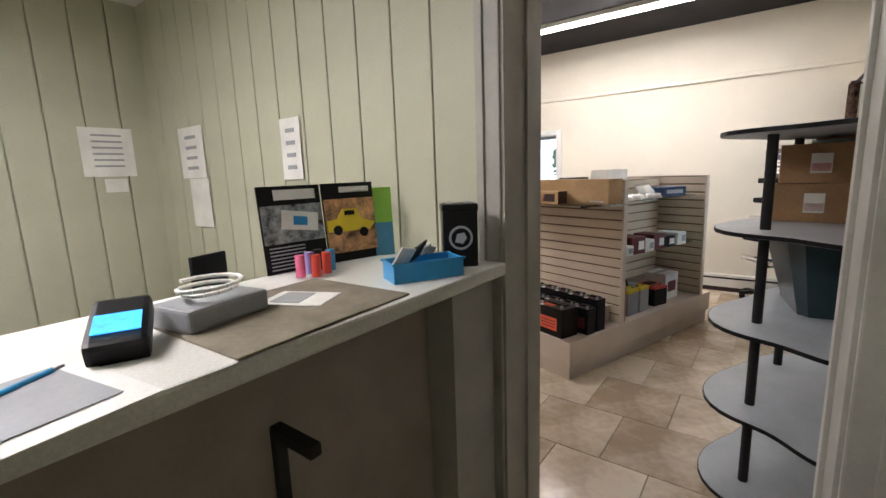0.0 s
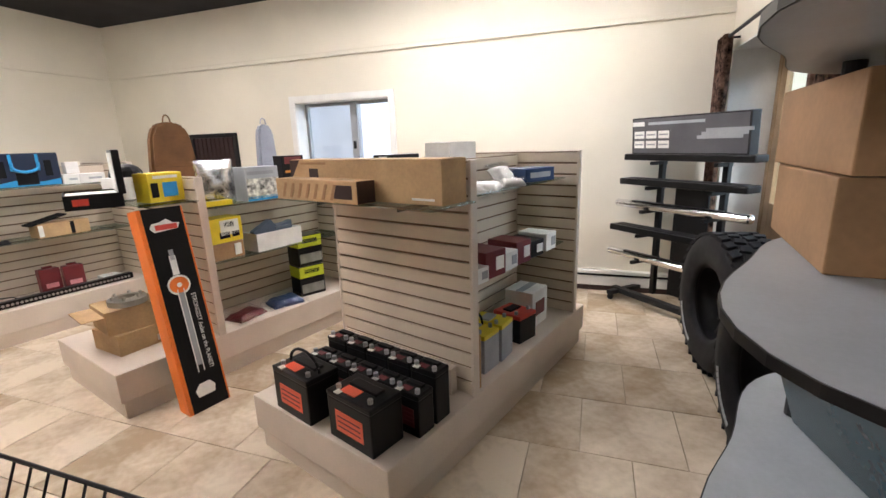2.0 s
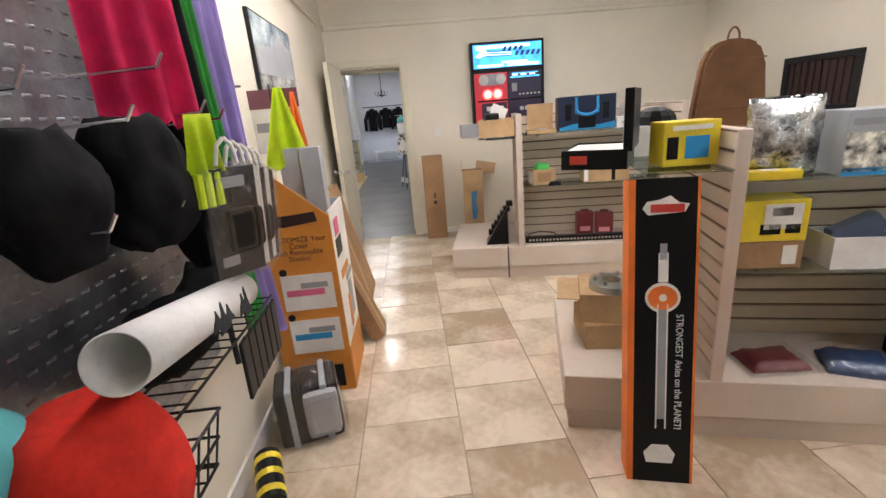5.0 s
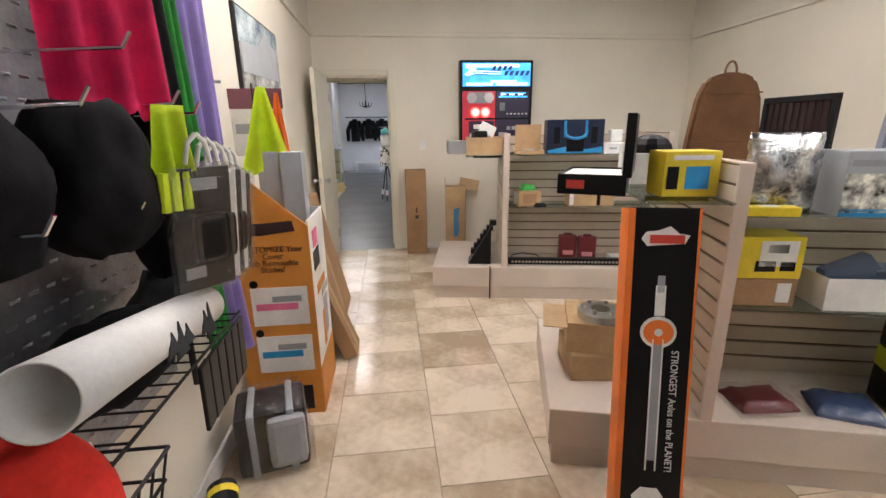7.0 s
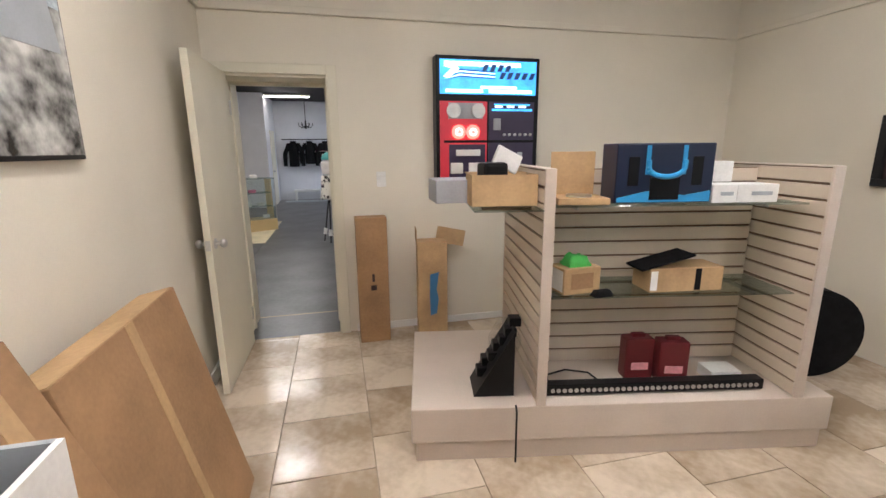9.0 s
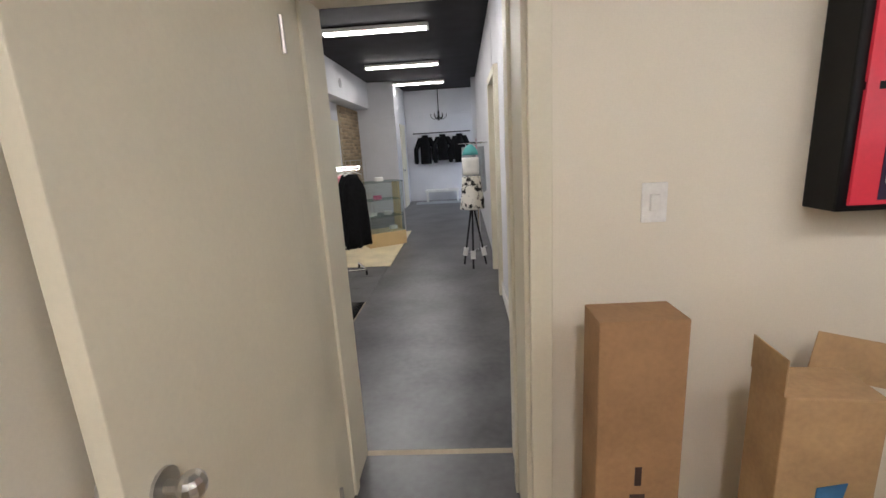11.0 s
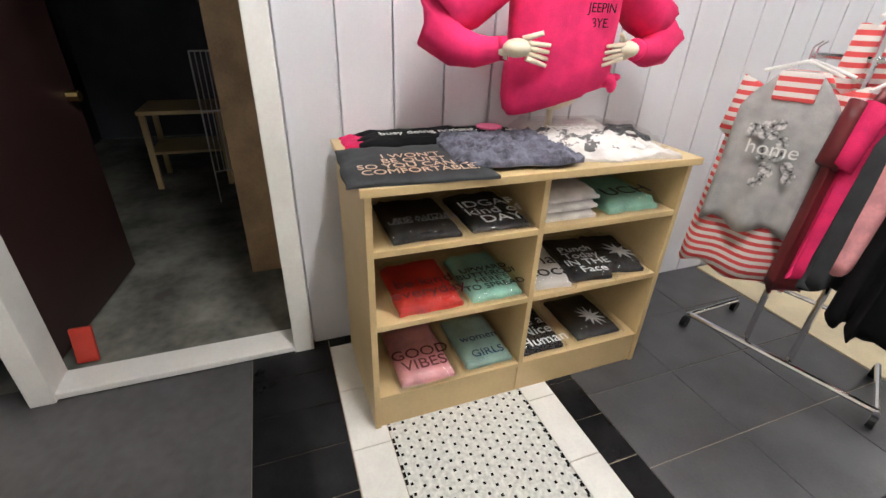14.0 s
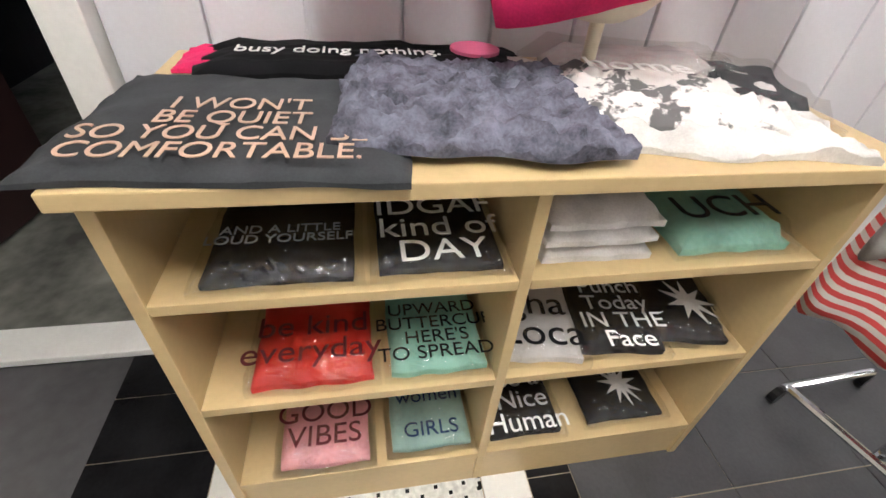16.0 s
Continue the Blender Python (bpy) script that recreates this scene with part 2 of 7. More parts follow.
M_GLASS = glass("window_glass", clear=0.93)
M_SHELFGLASS = glass("shelf_glass", (0.72, 0.80, 0.78), 0.05, 0.78)
M_CLEARBAG = glass("clear_plastic_film", (0.97, 0.97, 0.97), 0.10, 0.88, 0.9)
M_SILVERBAG = simple("crinkled_silver_bag", (0.45, 0.46, 0.48), 0.18, 0.9, vary=0.8, scale=14)
M_SILVERBAG.node_tree.nodes["Bump"].inputs["Strength"].default_value = 0.9


# ---- mesh helpers ----
def box(bm, cx, cy, cz, sx, sy, sz, bevel=0.0, m=None):
    r = bmesh.ops.create_cube(bm, size=1)
    vs = r["verts"]
    bmesh.ops.scale(bm, vec=(sx, sy, sz), verts=vs)
    if bevel:
        es = list({e for v in vs for e in v.link_edges})
        r2 = bmesh.ops.bevel(bm, geom=es, offset=bevel, segments=2, affect="EDGES", profile=0.6)
        vs = list({v for f in r2["faces"] for v in f.verts} | {v for v in vs if v.is_valid})
    bmesh.ops.transform(bm, matrix=Matrix.Translation((cx, cy, cz)), verts=vs)
    if m is not None:
        bmesh.ops.transform(bm, matrix=m, verts=vs)
    return vs


def B(cx, cy, cz, sx, sy, sz, bevel=0.0, m=None):
    bm = bmesh.new()
    box(bm, cx, cy, cz, sx, sy, sz, bevel, m)
    return bm


def tube(bm, a, b, r, seg=10, r2=None):
    a, b = Vector(a), Vector(b)
    d = b - a
    m = Matrix.Translation((a + b) / 2) @ d.to_track_quat("Z", "Y").to_matrix().to_4x4()
    return bmesh.ops.create_cone(bm, cap_ends=True, segments=seg, radius1=r, radius2=r if r2 is None else r2, depth=d.length, matrix=m)["verts"]


def T(pts, r, seg=8):
    bm = bmesh.new()
    for a, b in zip(pts, pts[1:]):
        tube(bm, a, b, r, seg)
    return bm


def ball(bm, x, y, z, rx, ry, rz, seg=12, rot=None):
    m = Matrix.Translation((x, y, z)) @ (rot or Matrix.Identity(4)) @ Matrix.Diagonal((rx, ry, rz, 1))
    return bmesh.ops.create_uvsphere(bm, u_segments=seg, v_segments=max(6, seg * 2 // 3), radius=1, matrix=m)["verts"]


def prism(pts, h, z0=0.0):
    bm = bmesh.new()
    low = [bm.verts.new((x, y, z0)) for x, y in pts]
    high = [bm.verts.new((x, y, z0 + h)) for x, y in pts]
    bm.faces.new(low[::-1])
    bm.faces.new(high)
    n = len(pts)
    for i in range(n):
        bm.faces.new((low[i], low[(i + 1) % n], high[(i + 1) % n], high[i]))
    bmesh.ops.recalc_face_normals(bm, faces=bm.faces)
    return bm


def loft(rings, smooth=True):
    """A skin over rings of points, closed at both ends."""
    bm = bmesh.new()
    rr = [[bm.verts.new(p) for p in ring] for ring in rings]
    n = len(rr[0])
    for a, b in zip(rr, rr[1:]):
        for i in range(n):
            bm.faces.new((a[i], a[(i + 1) % n], b[(i + 1) % n], b[i]))
    bm.faces.new(rr[0][::-1])
    bm.faces.new(rr[-1])
    bmesh.ops.recalc_face_normals(bm, faces=bm.faces)
    for f in bm.faces:
        f.smooth = smooth
    return bm


def ell(cx, cy, cz, rx, ry, n=20, wob=0.0, seed=0.0):
    out = []
    for i in range(n):
        a = 2 * math.pi * i / n
        k = 1 + wob * noise.noise((math.cos(a) * 2 + seed, math.sin(a) * 2, cz * 4 + seed))
        out.append((cx + rx * k * math.cos(a), cy + ry * k * math.sin(a), cz))
    return out


def cloth(w, d, h, n=14, amp=0.012, seed=0.0, droop=0.0, freq=9.0):
    """A folded or lying piece of cloth: a soft pad w x d, h thick, with wrinkles."""
    bm = bmesh.new()
    top, bot = [], []
    for j in range(n + 1):
        tr, br = [], []
        for i in range(n + 1):
            u, v = i / n - 0.5, j / n - 0.5
            edge = min(1, 8 * min(0.5 - abs(u), 0.5 - abs(v)) + 0.12)
            ex = (0.02 + 2.2 * max(0, amp - 0.008)) * noise.noise((u * 5 + seed, v * 5, 1.3))
            x, y = w * (u + ex * (abs(u) > 0.4)), d * (v + ex * (abs(v) > 0.4))
            z = h * edge ** 0.5 + amp * (noise.noise((u * freq + seed, v * freq, seed)) + 0.5 * noise.noise((u * freq * 2.3, v * freq * 2.3 + seed, 4)))
            z = max(z, 0.004)
            tr.append(bm.verts.new((x, y, z)))
            br.append(bm.verts.new((x, y, 0.0)))
        top.append(tr)
        bot.append(br)
    for j in range(n):
        for i in range(n):
            f = bm.faces.new((top[j][i], top[j][i + 1], top[j + 1][i + 1], top[j + 1][i]))
            f.smooth = True
            bm.faces.new((bot[j][i], bot[j + 1][i], bot[j + 1][i + 1], bot[j][i + 1]))
    for i in range(n):
        for a, b, k in ((top[0], bot[0], 1), (top[n], bot[n], -1)):
            q = (a[i], b[i], b[i + 1], a[i + 1])
            bm.faces.new(q if k > 0 else q[::-1])
        for c, k in ((0, -1), (n, 1)):
            q = (top[i][c], bot[i][c], bot[i + 1][c], top[i + 1][c])
            bm.faces.new(q if k > 0 else q[::-1])
    return bm


def part(name, bm, mat, parent=None, label="", m=None):
    me = bpy.data.meshes.new(name)
    bm.to_mesh(me)
    bm.free()
    me.materials.append(mat)
    ob = new(name, me)
    if parent is not None:
        ob.parent = parent
    if m is not None:
        ob.matrix_basis = m
    if label:
        ob["label"] = label
    return ob


def share(name, src, mat, parent, m):
    """Another object on the same mesh."""
    ob = new(name, src)
    ob.parent = parent
    ob.matrix_basis = m
    return ob


def thing(name, m, label, category, group=""):
    ob = new(name)
    ob.empty_display_size = 0.1
    ob.matrix_basis = m
    return tagged(ob, label, category, group)


def solo(name, bm, mat, m, label, category, group=""):
    return tagged(part(name, bm, mat, None, "", m), label, category, group)


def structure(name, bm, mat, label="", category=""):
    return tagged(part(name, bm, mat), label, category, "", "structure")


def lettering(name, body, size, mat, parent, m, label="", wide=1.0):
    cu = bpy.data.curves.new("lettering", "FONT")
    cu.body, cu.size, cu.extrude, cu.align_x, cu.align_y = body, size, 0.0006, "CENTER", "CENTER"
    cu.space_line = 0.85
    tmp = new("lettering", cu)
    bpy.context.view_layer.update()
    me = bpy.data.meshes.new_from_object(tmp.evaluated_get(bpy.context.evaluated_depsgraph_get()))
    bpy.data.objects.remove(tmp)
    bpy.data.curves.remove(cu)
    me.transform(Matrix.Diagonal((wide, 1, 1, 1)))
    me.materials.clear()
    me.materials.append(mat)
    ob = new(name, me)
    ob.parent = parent
    ob.matrix_basis = m
    if label:
        ob["label"] = label
    return ob


def carton(name, m, sx, sy, sz, mat, label, category="box", group="", tape=True, marks=()):
    """A carton standing on its base centre, with a tape strip, flap seam and printed marks (face, u, v, w, h, material)."""
    e = thing(name, m, label, category, group)
    part("body", B(0, 0, sz / 2, sx, sy, sz, 0.004), mat, e)
    if tape:
        part("tape", B(0, 0, sz + 0.0006, sx * 0.98, min(0.05, sy * 0.35), 0.0012), M_CARD2 if mat is M_CARD else M_GREY, e)
    for face, u, v, w, h, mm in marks:
        if face == "f":
            bm = B(u * sx, -sy / 2 - 0.001, v * sz, w * sx, 0.002, h * sz)
        elif face == "b":
            bm = B(u * sx, sy / 2 + 0.001, v * sz, w * sx, 0.002, h * sz)
        elif face == "l":
            bm = B(-sx / 2 - 0.001, u * sy, v * sz, 0.002, w * sy, h * sz)
        elif face == "r":
            bm = B(sx / 2 + 0.001, u * sy, v * sz, 0.002, w * sy, h * sz)
        else:
            bm = B(u * sx, v * sy, sz + 0.001, w * sx, h * sy, 0.002)
        part("print", bm, mm, e)
    return e


# ---- structure: shop ----
XL, XR, YF, YB, HC = 2.89, 7.37, -0.10, 7.18, 3.10
XO = 2.62   # office side of the wall between office and shop
structure("floor", B((XL + XR) / 2, 3.5, -0.06, XR - XL + 0.6, 8.5, 0.1), M_GROUT, "beige travertine tiled shop floor", "floor")
structure("ceiling", B((XO + XR) / 2, 3.5, HC + 0.1, XR - XO + 0.8, 8.6, 0.2), M_BLACKCEIL, "black painted shop ceiling", "ceiling")
# window wall, opening y 3.04..4.28, z 1.02..2.0
WY0, WY1, WZ0, WZ1 = 3.06, 4.27, 1.02, 2.0
bm = bmesh.new()
for y0, y1, z0, z1 in ((YF - 0.6, WY0, 0, HC), (WY1, YB + 0.6, 0, HC), (WY0, WY1, 0, WZ0), (WY0, WY1, WZ1, HC)):
    box(bm, XR + 0.14, (y0 + y1) / 2, (z0 + z1) / 2, 0.28, y1 - y0, z1 - z0)
structure("wall_east", bm, M_CREAM, "cream painted wall with a picture rail", "wall")
# back wall with the doorway x 2.99..3.73
DX0, DX1, DZ, DY1 = 2.972, 3.73, 2.04, 7.70
bm = bmesh.new()
for x0, x1, z0, z1 in ((1.05, DX0, 0, HC), (DX1, XR + 0.3, 0, HC), (DX0, DX1, DZ, HC)):
    box(bm, (x0 + x1) / 2, (YB + DY1 - 0.006) / 2, (z0 + z1) / 2, x1 - x0, DY1 - YB - 0.006, z1 - z0)
structure("wall_north", bm, M_CREAM, "cream painted wall with a doorway to the hall", "wall")
# side wall towards the office, doorway y 0.40..1.30
OY0, OY1, OZ = 0.36, 1.33, 2.6
bm = bmesh.new()
for y0, y1, z0, z1 in ((YF - 0.6, OY0, 0, HC), (OY1, YB, 0, HC), (OY0, OY1, OZ, HC)):
    box(bm, (XO + 0.01 + XL) / 2, (y0 + y1) / 2, (z0 + z1) / 2, XL - XO - 0.01, y1 - y0, z1 - z0)
structure("wall_west", bm, M_CREAM, "cream painted shop wall", "wall")
# front wall with the deep door recess x 5.55..7.05, z..2.14
RX0, RX1, RZ = 5.50, 7.32, 2.16
bm = bmesh.new()
for x0, x1, z0, z1 in ((XO, RX0, 0, HC), (RX1, XR, 0, HC), (RX0, RX1, RZ, HC)):
    box(bm, (x0 + x1) / 2, YF - 0.22, (z0 + z1) / 2, x1 - x0, 0.44, z1 - z0)
structure("wall_south", bm, M_CREAM, "cream painted wall with a glazed door recess", "wall")
# picture rail and baseboards
for nm, bm in (("picture_rail", B(XR - 0.014, 3.54, 2.47, 0.028, 7.28, 0.05, 0.008)), ("picture_rail", B(5.13, YB - 0.014, 2.47, 4.47, 0.028, 0.05, 0.008)),
               ("picture_rail", B(XL + 0.014, 4.2, 2.47, 0.028, 5.9, 0.05, 0.008)), ("baseboard", B(XL + 0.008, 4.1, 0.05, 0.016, 5.5, 0.1, 0.004)),
               ("baseboard", B(5.6, YB - 0.008, 0.03, 3.5, 0.016, 0.06, 0.004))):
    structure(nm, bm, M_CREAM if nm == "picture_rail" else M_WHITE, "painted wooden moulding along the wall", "trim")

# office doorway jambs and casing
for y, s in ((OY1, 1), (OY0, -1)):
    bm = bmesh.new()
    box(bm, (XO + XL) / 2, y - s * 0.012, OZ / 2, XL - XO + 0.03, 0.024, OZ, 0.003)
    box(bm, XO - 0.012, y + s * 0.035, OZ / 2, 0.028, 0.095, OZ, 0.006)
    box(bm, XO - 0.03, y + s * 0.062, OZ / 2, 0.012, 0.03, OZ, 0.004)
    box(bm, (XO + XL) / 2 + 0.03, y - s * 0.03, OZ / 2, 0.05, 0.014, OZ, 0.003)
    box(bm, XL + 0.012, y + s * 0.03, OZ / 2, 0.028, 0.085, OZ, 0.006)
    structure("door_frame", bm, M_TRIMGREY, "grey painted door frame with moulded casing", "door frame")

# ---- hall doorway frame ----
bm = bmesh.new()
for x, s in ((DX0, -1), (DX1, 1)):
    box(bm, x + s * 0.03, YB - 0.012, (DZ + 0.07) / 2, 0.07, 0.028, DZ + 0.07, 0.005)
    box(bm, x - s * 0.010, (YB + DY1) / 2 + 0.01, DZ / 2, 0.02, DY1 - YB + 0.02, DZ, 0.003)
    box(bm, x - s * 0.026, 7.47, DZ / 2, 0.014, 0.05, DZ, 0.004)
    box(bm, x + s * 0.02, DY1 + 0.004, DZ / 2, 0.05, 0.016, DZ, 0.003)
box(bm, (DX0 + DX1) / 2, YB - 0.012, DZ + 0.035, DX1 - DX0 - 0.01, 0.026, 0.07, 0.005)
box(bm, (DX0 + DX1) / 2, (YB + DY1) / 2, DZ - 0.01, DX1 - DX0 - 0.04, DY1 - YB, 0.02, 0.003)
box(bm, (DX0 + DX1) / 2, 7.47, DZ - 0.03, DX1 - DX0 - 0.06, 0.05, 0.03, 0.004)
structure("door_frame", bm, M_DOOR, "cream painted door frame in a thick wall", "door frame")
door = thing("door_1", pose(DX0 + 0.028, YB - 0.03, 0, 0, 0, -91), "cream painted door standing open against the wall", "door")
door["kind"] = "structure"
part("leaf", B(0.40, 0.02, 1.02, 0.80, 0.04, 2.02, 0.003), M_DOOR, door)
for s in (-1, 1):
    k = part("knob", T([(0.73, 0.02 + s * 0.02, 0.96), (0.73, 0.02 + s * 0.055, 0.96)], 0.012), M_STEEL, door, "brushed steel door knob")
    bm = bmesh.new()
    ball(bm, 0.73, 0.02 + s * 0.068, 0.96, 0.027, 0.022, 0.027)
    tube(bm, (0.73, 0.02 + s * 0.019, 0.96), (0.73, 0.02 + s * 0.026, 0.96), 0.032, 16)
    part("rose", bm, M_STEEL, k)
part("latch", B(0.802, 0.02, 0.96, 0.004, 0.026, 0.06), M_STEEL, door)
for z in (0.25, 1.8):
    part("hinge", T([(0.0, 0.045, z - 0.05), (0.0, 0.045, z + 0.05)], 0.008), M_STEEL, door)

# ---- window ----
win = tagged(new("window_1"), "aluminium sliding window in a deep white reveal", "window", "", "structure")
wcx = XR + 0.20
bm = bmesh.new()
for y, s in ((WY0, -1), (WY1, 1)):
    box(bm, XR - 0.008, y + s * 0.03, (WZ0 + WZ1) / 2, 0.02, 0.07, WZ1 - WZ0 + 0.13, 0.004)
    box(bm, XR + 0.12, y - s * 0.006, (WZ0 + WZ1) / 2, 0.26, 0.012, WZ1 - WZ0)
for z, s in ((WZ0, -1), (WZ1, 1)):
    box(bm, XR - 0.008, (WY0 + WY1) / 2, z + s * 0.03, 0.019, WY1 - WY0 - 0.008, 0.065, 0.004)
    box(bm, XR + 0.12, (WY0 + WY1) / 2, z - s * 0.006, 0.26, WY1 - WY0 - 0.024, 0.012)
part("reveal", bm, M_WHITE, win)
bm = bmesh.new()
for y in (WY0 + 0.03, WY1 - 0.03):
    box(bm, wcx, y, (WZ0 + WZ1) / 2, 0.05, 0.035, WZ1 - WZ0 - 0.03, 0.004)
for z in (WZ0 + 0.03, WZ1 - 0.03):
    box(bm, wcx, (WY0 + WY1) / 2, z, 0.048, WY1 - WY0 - 0.03, 0.035, 0.004)
box(bm, wcx - 0.012, 3.60, (WZ0 + WZ1) / 2, 0.05, 0.085, WZ1 - WZ0 - 0.06, 0.004)
part("window_frame", bm, M_GREY, win, "grey aluminium sash frame")
for y0, y1 in ((WY0 + 0.04, 3.56), (3.64, WY1 - 0.04)):
    p = part("pane", B(wcx, (y0 + y1) / 2, (WZ0 + WZ1) / 2, 0.006, y1 - y0, WZ1 - WZ0 - 0.08), M_GLASS, win)
    p.visible_shadow = False
part("sash_lock", B(wcx - 0.05, 3.60, 1.5, 0.02, 0.03, 0.09, 0.004), M_BLACK, win)

# ---- glazed front door in the recess ----
fd = tagged(new("door_2"), "oak-framed glazed double door with brass knobs", "door", "", "structure")
bm = bmesh.new()
for x0, x1 in ((RX0, RX0 + 0.08), (RX1 - 0.08, RX1)):
    box(bm, (x0 + x1) / 2, YF - 0.36, RZ / 2, x1 - x0, 0.06, RZ, 0.004)
box(bm, (RX0 + RX1) / 2, YF - 0.36, RZ - 0.04, RX1 - RX0 - 0.16, 0.058, 0.08, 0.004)
part("frame", bm, M_OAK, fd)
half = (RX1 - RX0 - 0.16) / 2
for k in (0, 1):
    x0 = RX0 + 0.08 + k * half
    bm = bmesh.new()
    for a, b, z0, z1 in ((0.004, 0.12, 0.01, RZ - 0.09), (half - 0.12, half - 0.004, 0.01, RZ - 0.09), (0.12, half - 0.12, 0.01, 0.92), (0.12, half - 0.12, RZ - 0.21, RZ - 0.09)):
        box(bm, x0 + (a + b) / 2, YF - 0.355, (z0 + z1) / 2, b - a, 0.045, z1 - z0, 0.004)
    lf = part("leaf", bm, M_OAK, fd)
    p = part("pane", B(x0 + half / 2, YF - 0.36, 1.44, half - 0.24, 0.008, 1.03), M_GLASS, lf)
    p.visible_shadow = False
    bm = bmesh.new()
    ball(bm, x0 + (0.05 if k else half - 0.05), YF - 0.30, 0.86, 0.028, 0.03, 0.028)
    tube(bm, (x0 + (0.05 if k else half - 0.05), YF - 0.335, 0.86), (x0 + (0.05 if k else half - 0.05), YF - 0.30, 0.86), 0.012)
    part("knob", bm, simple("brass", (0.6, 0.42, 0.16), 0.3, 1.0), lf)
bm = bmesh.new()
for x in (RX0 + 0.006, RX1 - 0.006):
    box(bm, x, YF - 0.165, RZ / 2, 0.012, 0.33, RZ)
box(bm, (RX0 + RX1) / 2, YF - 0.165, RZ - 0.006, RX1 - RX0 - 0.024, 0.33, 0.012)
structure("trim", bm, M_WHITE, "white painted door recess lining", "trim")

# curtains and rod
rod = thing("curtain_rod", pose(6.3, YF + 0.09, 2.22), "black iron curtain rod above the door", "curtain rod")
part("rod", T([(-0.95, 0, 0), (0.95, 0, 0)], 0.013), M_BLACKM, rod)
for s in (-1, 1):
    bm = bmesh.new()
    ball(bm, s * 0.97, 0, 0, 0.03, 0.03, 0.03)
    part("finial", bm, M_BLACKM, rod)
    part("bracket", T([(s * 0.85, 0, 0), (s * 0.85, -0.09, 0)], 0.009), M_BLACKM, rod)


def curtain(x, w, seed):
    n, rows = 48, 12
    bm = bmesh.new()
    grid = []
    for j in range(rows + 1):
        z = 2.24 - 2.18 * j / rows
        row = []
        for i in range(n + 1):
            u = i / n - 0.5
            pinch = 1 - 0.25 * math.exp(-((z - 1.35) / 0.4) ** 2)
            row.append(bm.verts.new((w * u * pinch, 0.035 * math.sin(i * 1.15 + seed) + 0.01 * noise.noise((u * 8, z * 2, seed)), z)))
        grid.append(row)
    for a, b in zip(grid, grid[1:]):
        for i in range(n):
            f = bm.faces.new((a[i], a[i + 1], b[i + 1], b[i]))
            f.smooth = True
    bmesh.ops.solidify(bm, geom=bm.faces[:], thickness=0.004)
    return solo("curtain", bm, M_CURTAIN, pose(x, YF + 0.09, 0), "dark brown patterned curtain hanging from a rod", "curtain", "curtains at the glazed door")


curtain(7.20, 0.24, 0)
curtain(5.36, 0.26, 2)

# outside
structure("ground", B(40, 0, -0.25, 200, 300, 0.1), M_GROUND, "grey asphalt outside the building", "ground")
structure("backdrop", B(70, 0, 18, 0.5, 260, 60), simple("overcast_sky_glow", (0.72, 0.80, 0.95), 1.0, emit=2.6), "pale overcast sky in the distance", "backdrop")
structure("backdrop", B(0, -70, 18, 260, 0.5, 60), simple("overcast_sky_glow_south", (0.72, 0.80, 0.95), 1.0, emit=8.0), "pale overcast sky in the distance", "backdrop")
nb = thing("house", pose(11.2, 7.2, -0.2), "pale lilac rendered neighbouring building seen through the window", "building")
part("wall", B(0, 0, 2.2, 1.5, 4.2, 4.4), M_LILAC, nb)
part("roof", B(0, 0, 4.5, 1.8, 4.5, 0.2), M_GREY, nb)


def shrub(x, y, r, h, seed):
    rnd = random.Random(seed)
    e = thing("tree", pose(x, y, -0.2), "small green tree standing outside the building", "tree")
    bm = bmesh.new()
    tube(bm, (0, 0, 0), (0, 0, h * 0.5), 0.12, 8, 0.06)
    for k in range(6):
        a = k * 1.05
        tube(bm, (0, 0, h * 0.4), (r * 0.6 * math.cos(a), r * 0.6 * math.sin(a), h * 0.75), 0.04, 6, 0.015)
    part("trunk", bm, M_DARKW, e)
    bm = bmesh.new()
    for _ in range(900):
        a, b, q = rnd.uniform(0, 6.28), rnd.uniform(-1.2, 1.5), r * rnd.random() ** 0.4
        p = Vector((q * math.cos(a) * math.cos(b), q * math.sin(a) * math.cos(b), h * 0.68 + q * 0.9 * math.sin(b)))
        s = rnd.uniform(0.08, 0.2)
        m = Matrix.Translation(p) @ Euler([rnd.uniform(0, 6) for _ in range(3)]).to_matrix().to_4x4()
        bm.faces.new([bm.verts.new(m @ Vector(c)) for c in ((-s, 0, 0), (0, -s * 0.5, 0), (s, 0, 0), (0, s * 0.5, 0.02))])
    part("crown", bm, M_BUSH, e)


shrub(15.0, 5.2, 1.1, 2.6, 3)
shrub(11.0, -9.0, 1.8, 4.0, 5)
shrub(14.0, -14.0, 2.2, 5.0, 6)

# ---- structure: office ----
structure("floor", B(0.83, 1.8, -0.055, 3.5, 5.2, 0.09), material("office_carpet", (0.16, 0.14, 0.11), 0.9), "brown office floor", "floor")
structure("ceiling", B(0.93, 1.8, 2.75, 3.4, 5.2, 0.1), M_WHITE, "white office ceiling", "ceiling")


def panelled(name, length, h, mat, m, pitch, label):
    """A wall of upright boards with grooves, built along x, facing -y."""
    e = tagged(new(name), label, "wall", "", "structure")
    e.matrix_basis = m
    part("backing", B(length / 2, 0.03, h / 2, length, 0.03, h), mat, e)
    src = None
    n = max(1, round(length / pitch))
    w = length / n
    for i in range(n):
        mm = Matrix.Translation((w * (i + 0.5), 0.005, h / 2))
        if src is None:
            src = part("board", B(0, 0, 0, w - 0.008, 0.02, h, 0.004), mat, e, "", mm).data
        else:
            share("board", src, mat, e, mm)
    return e


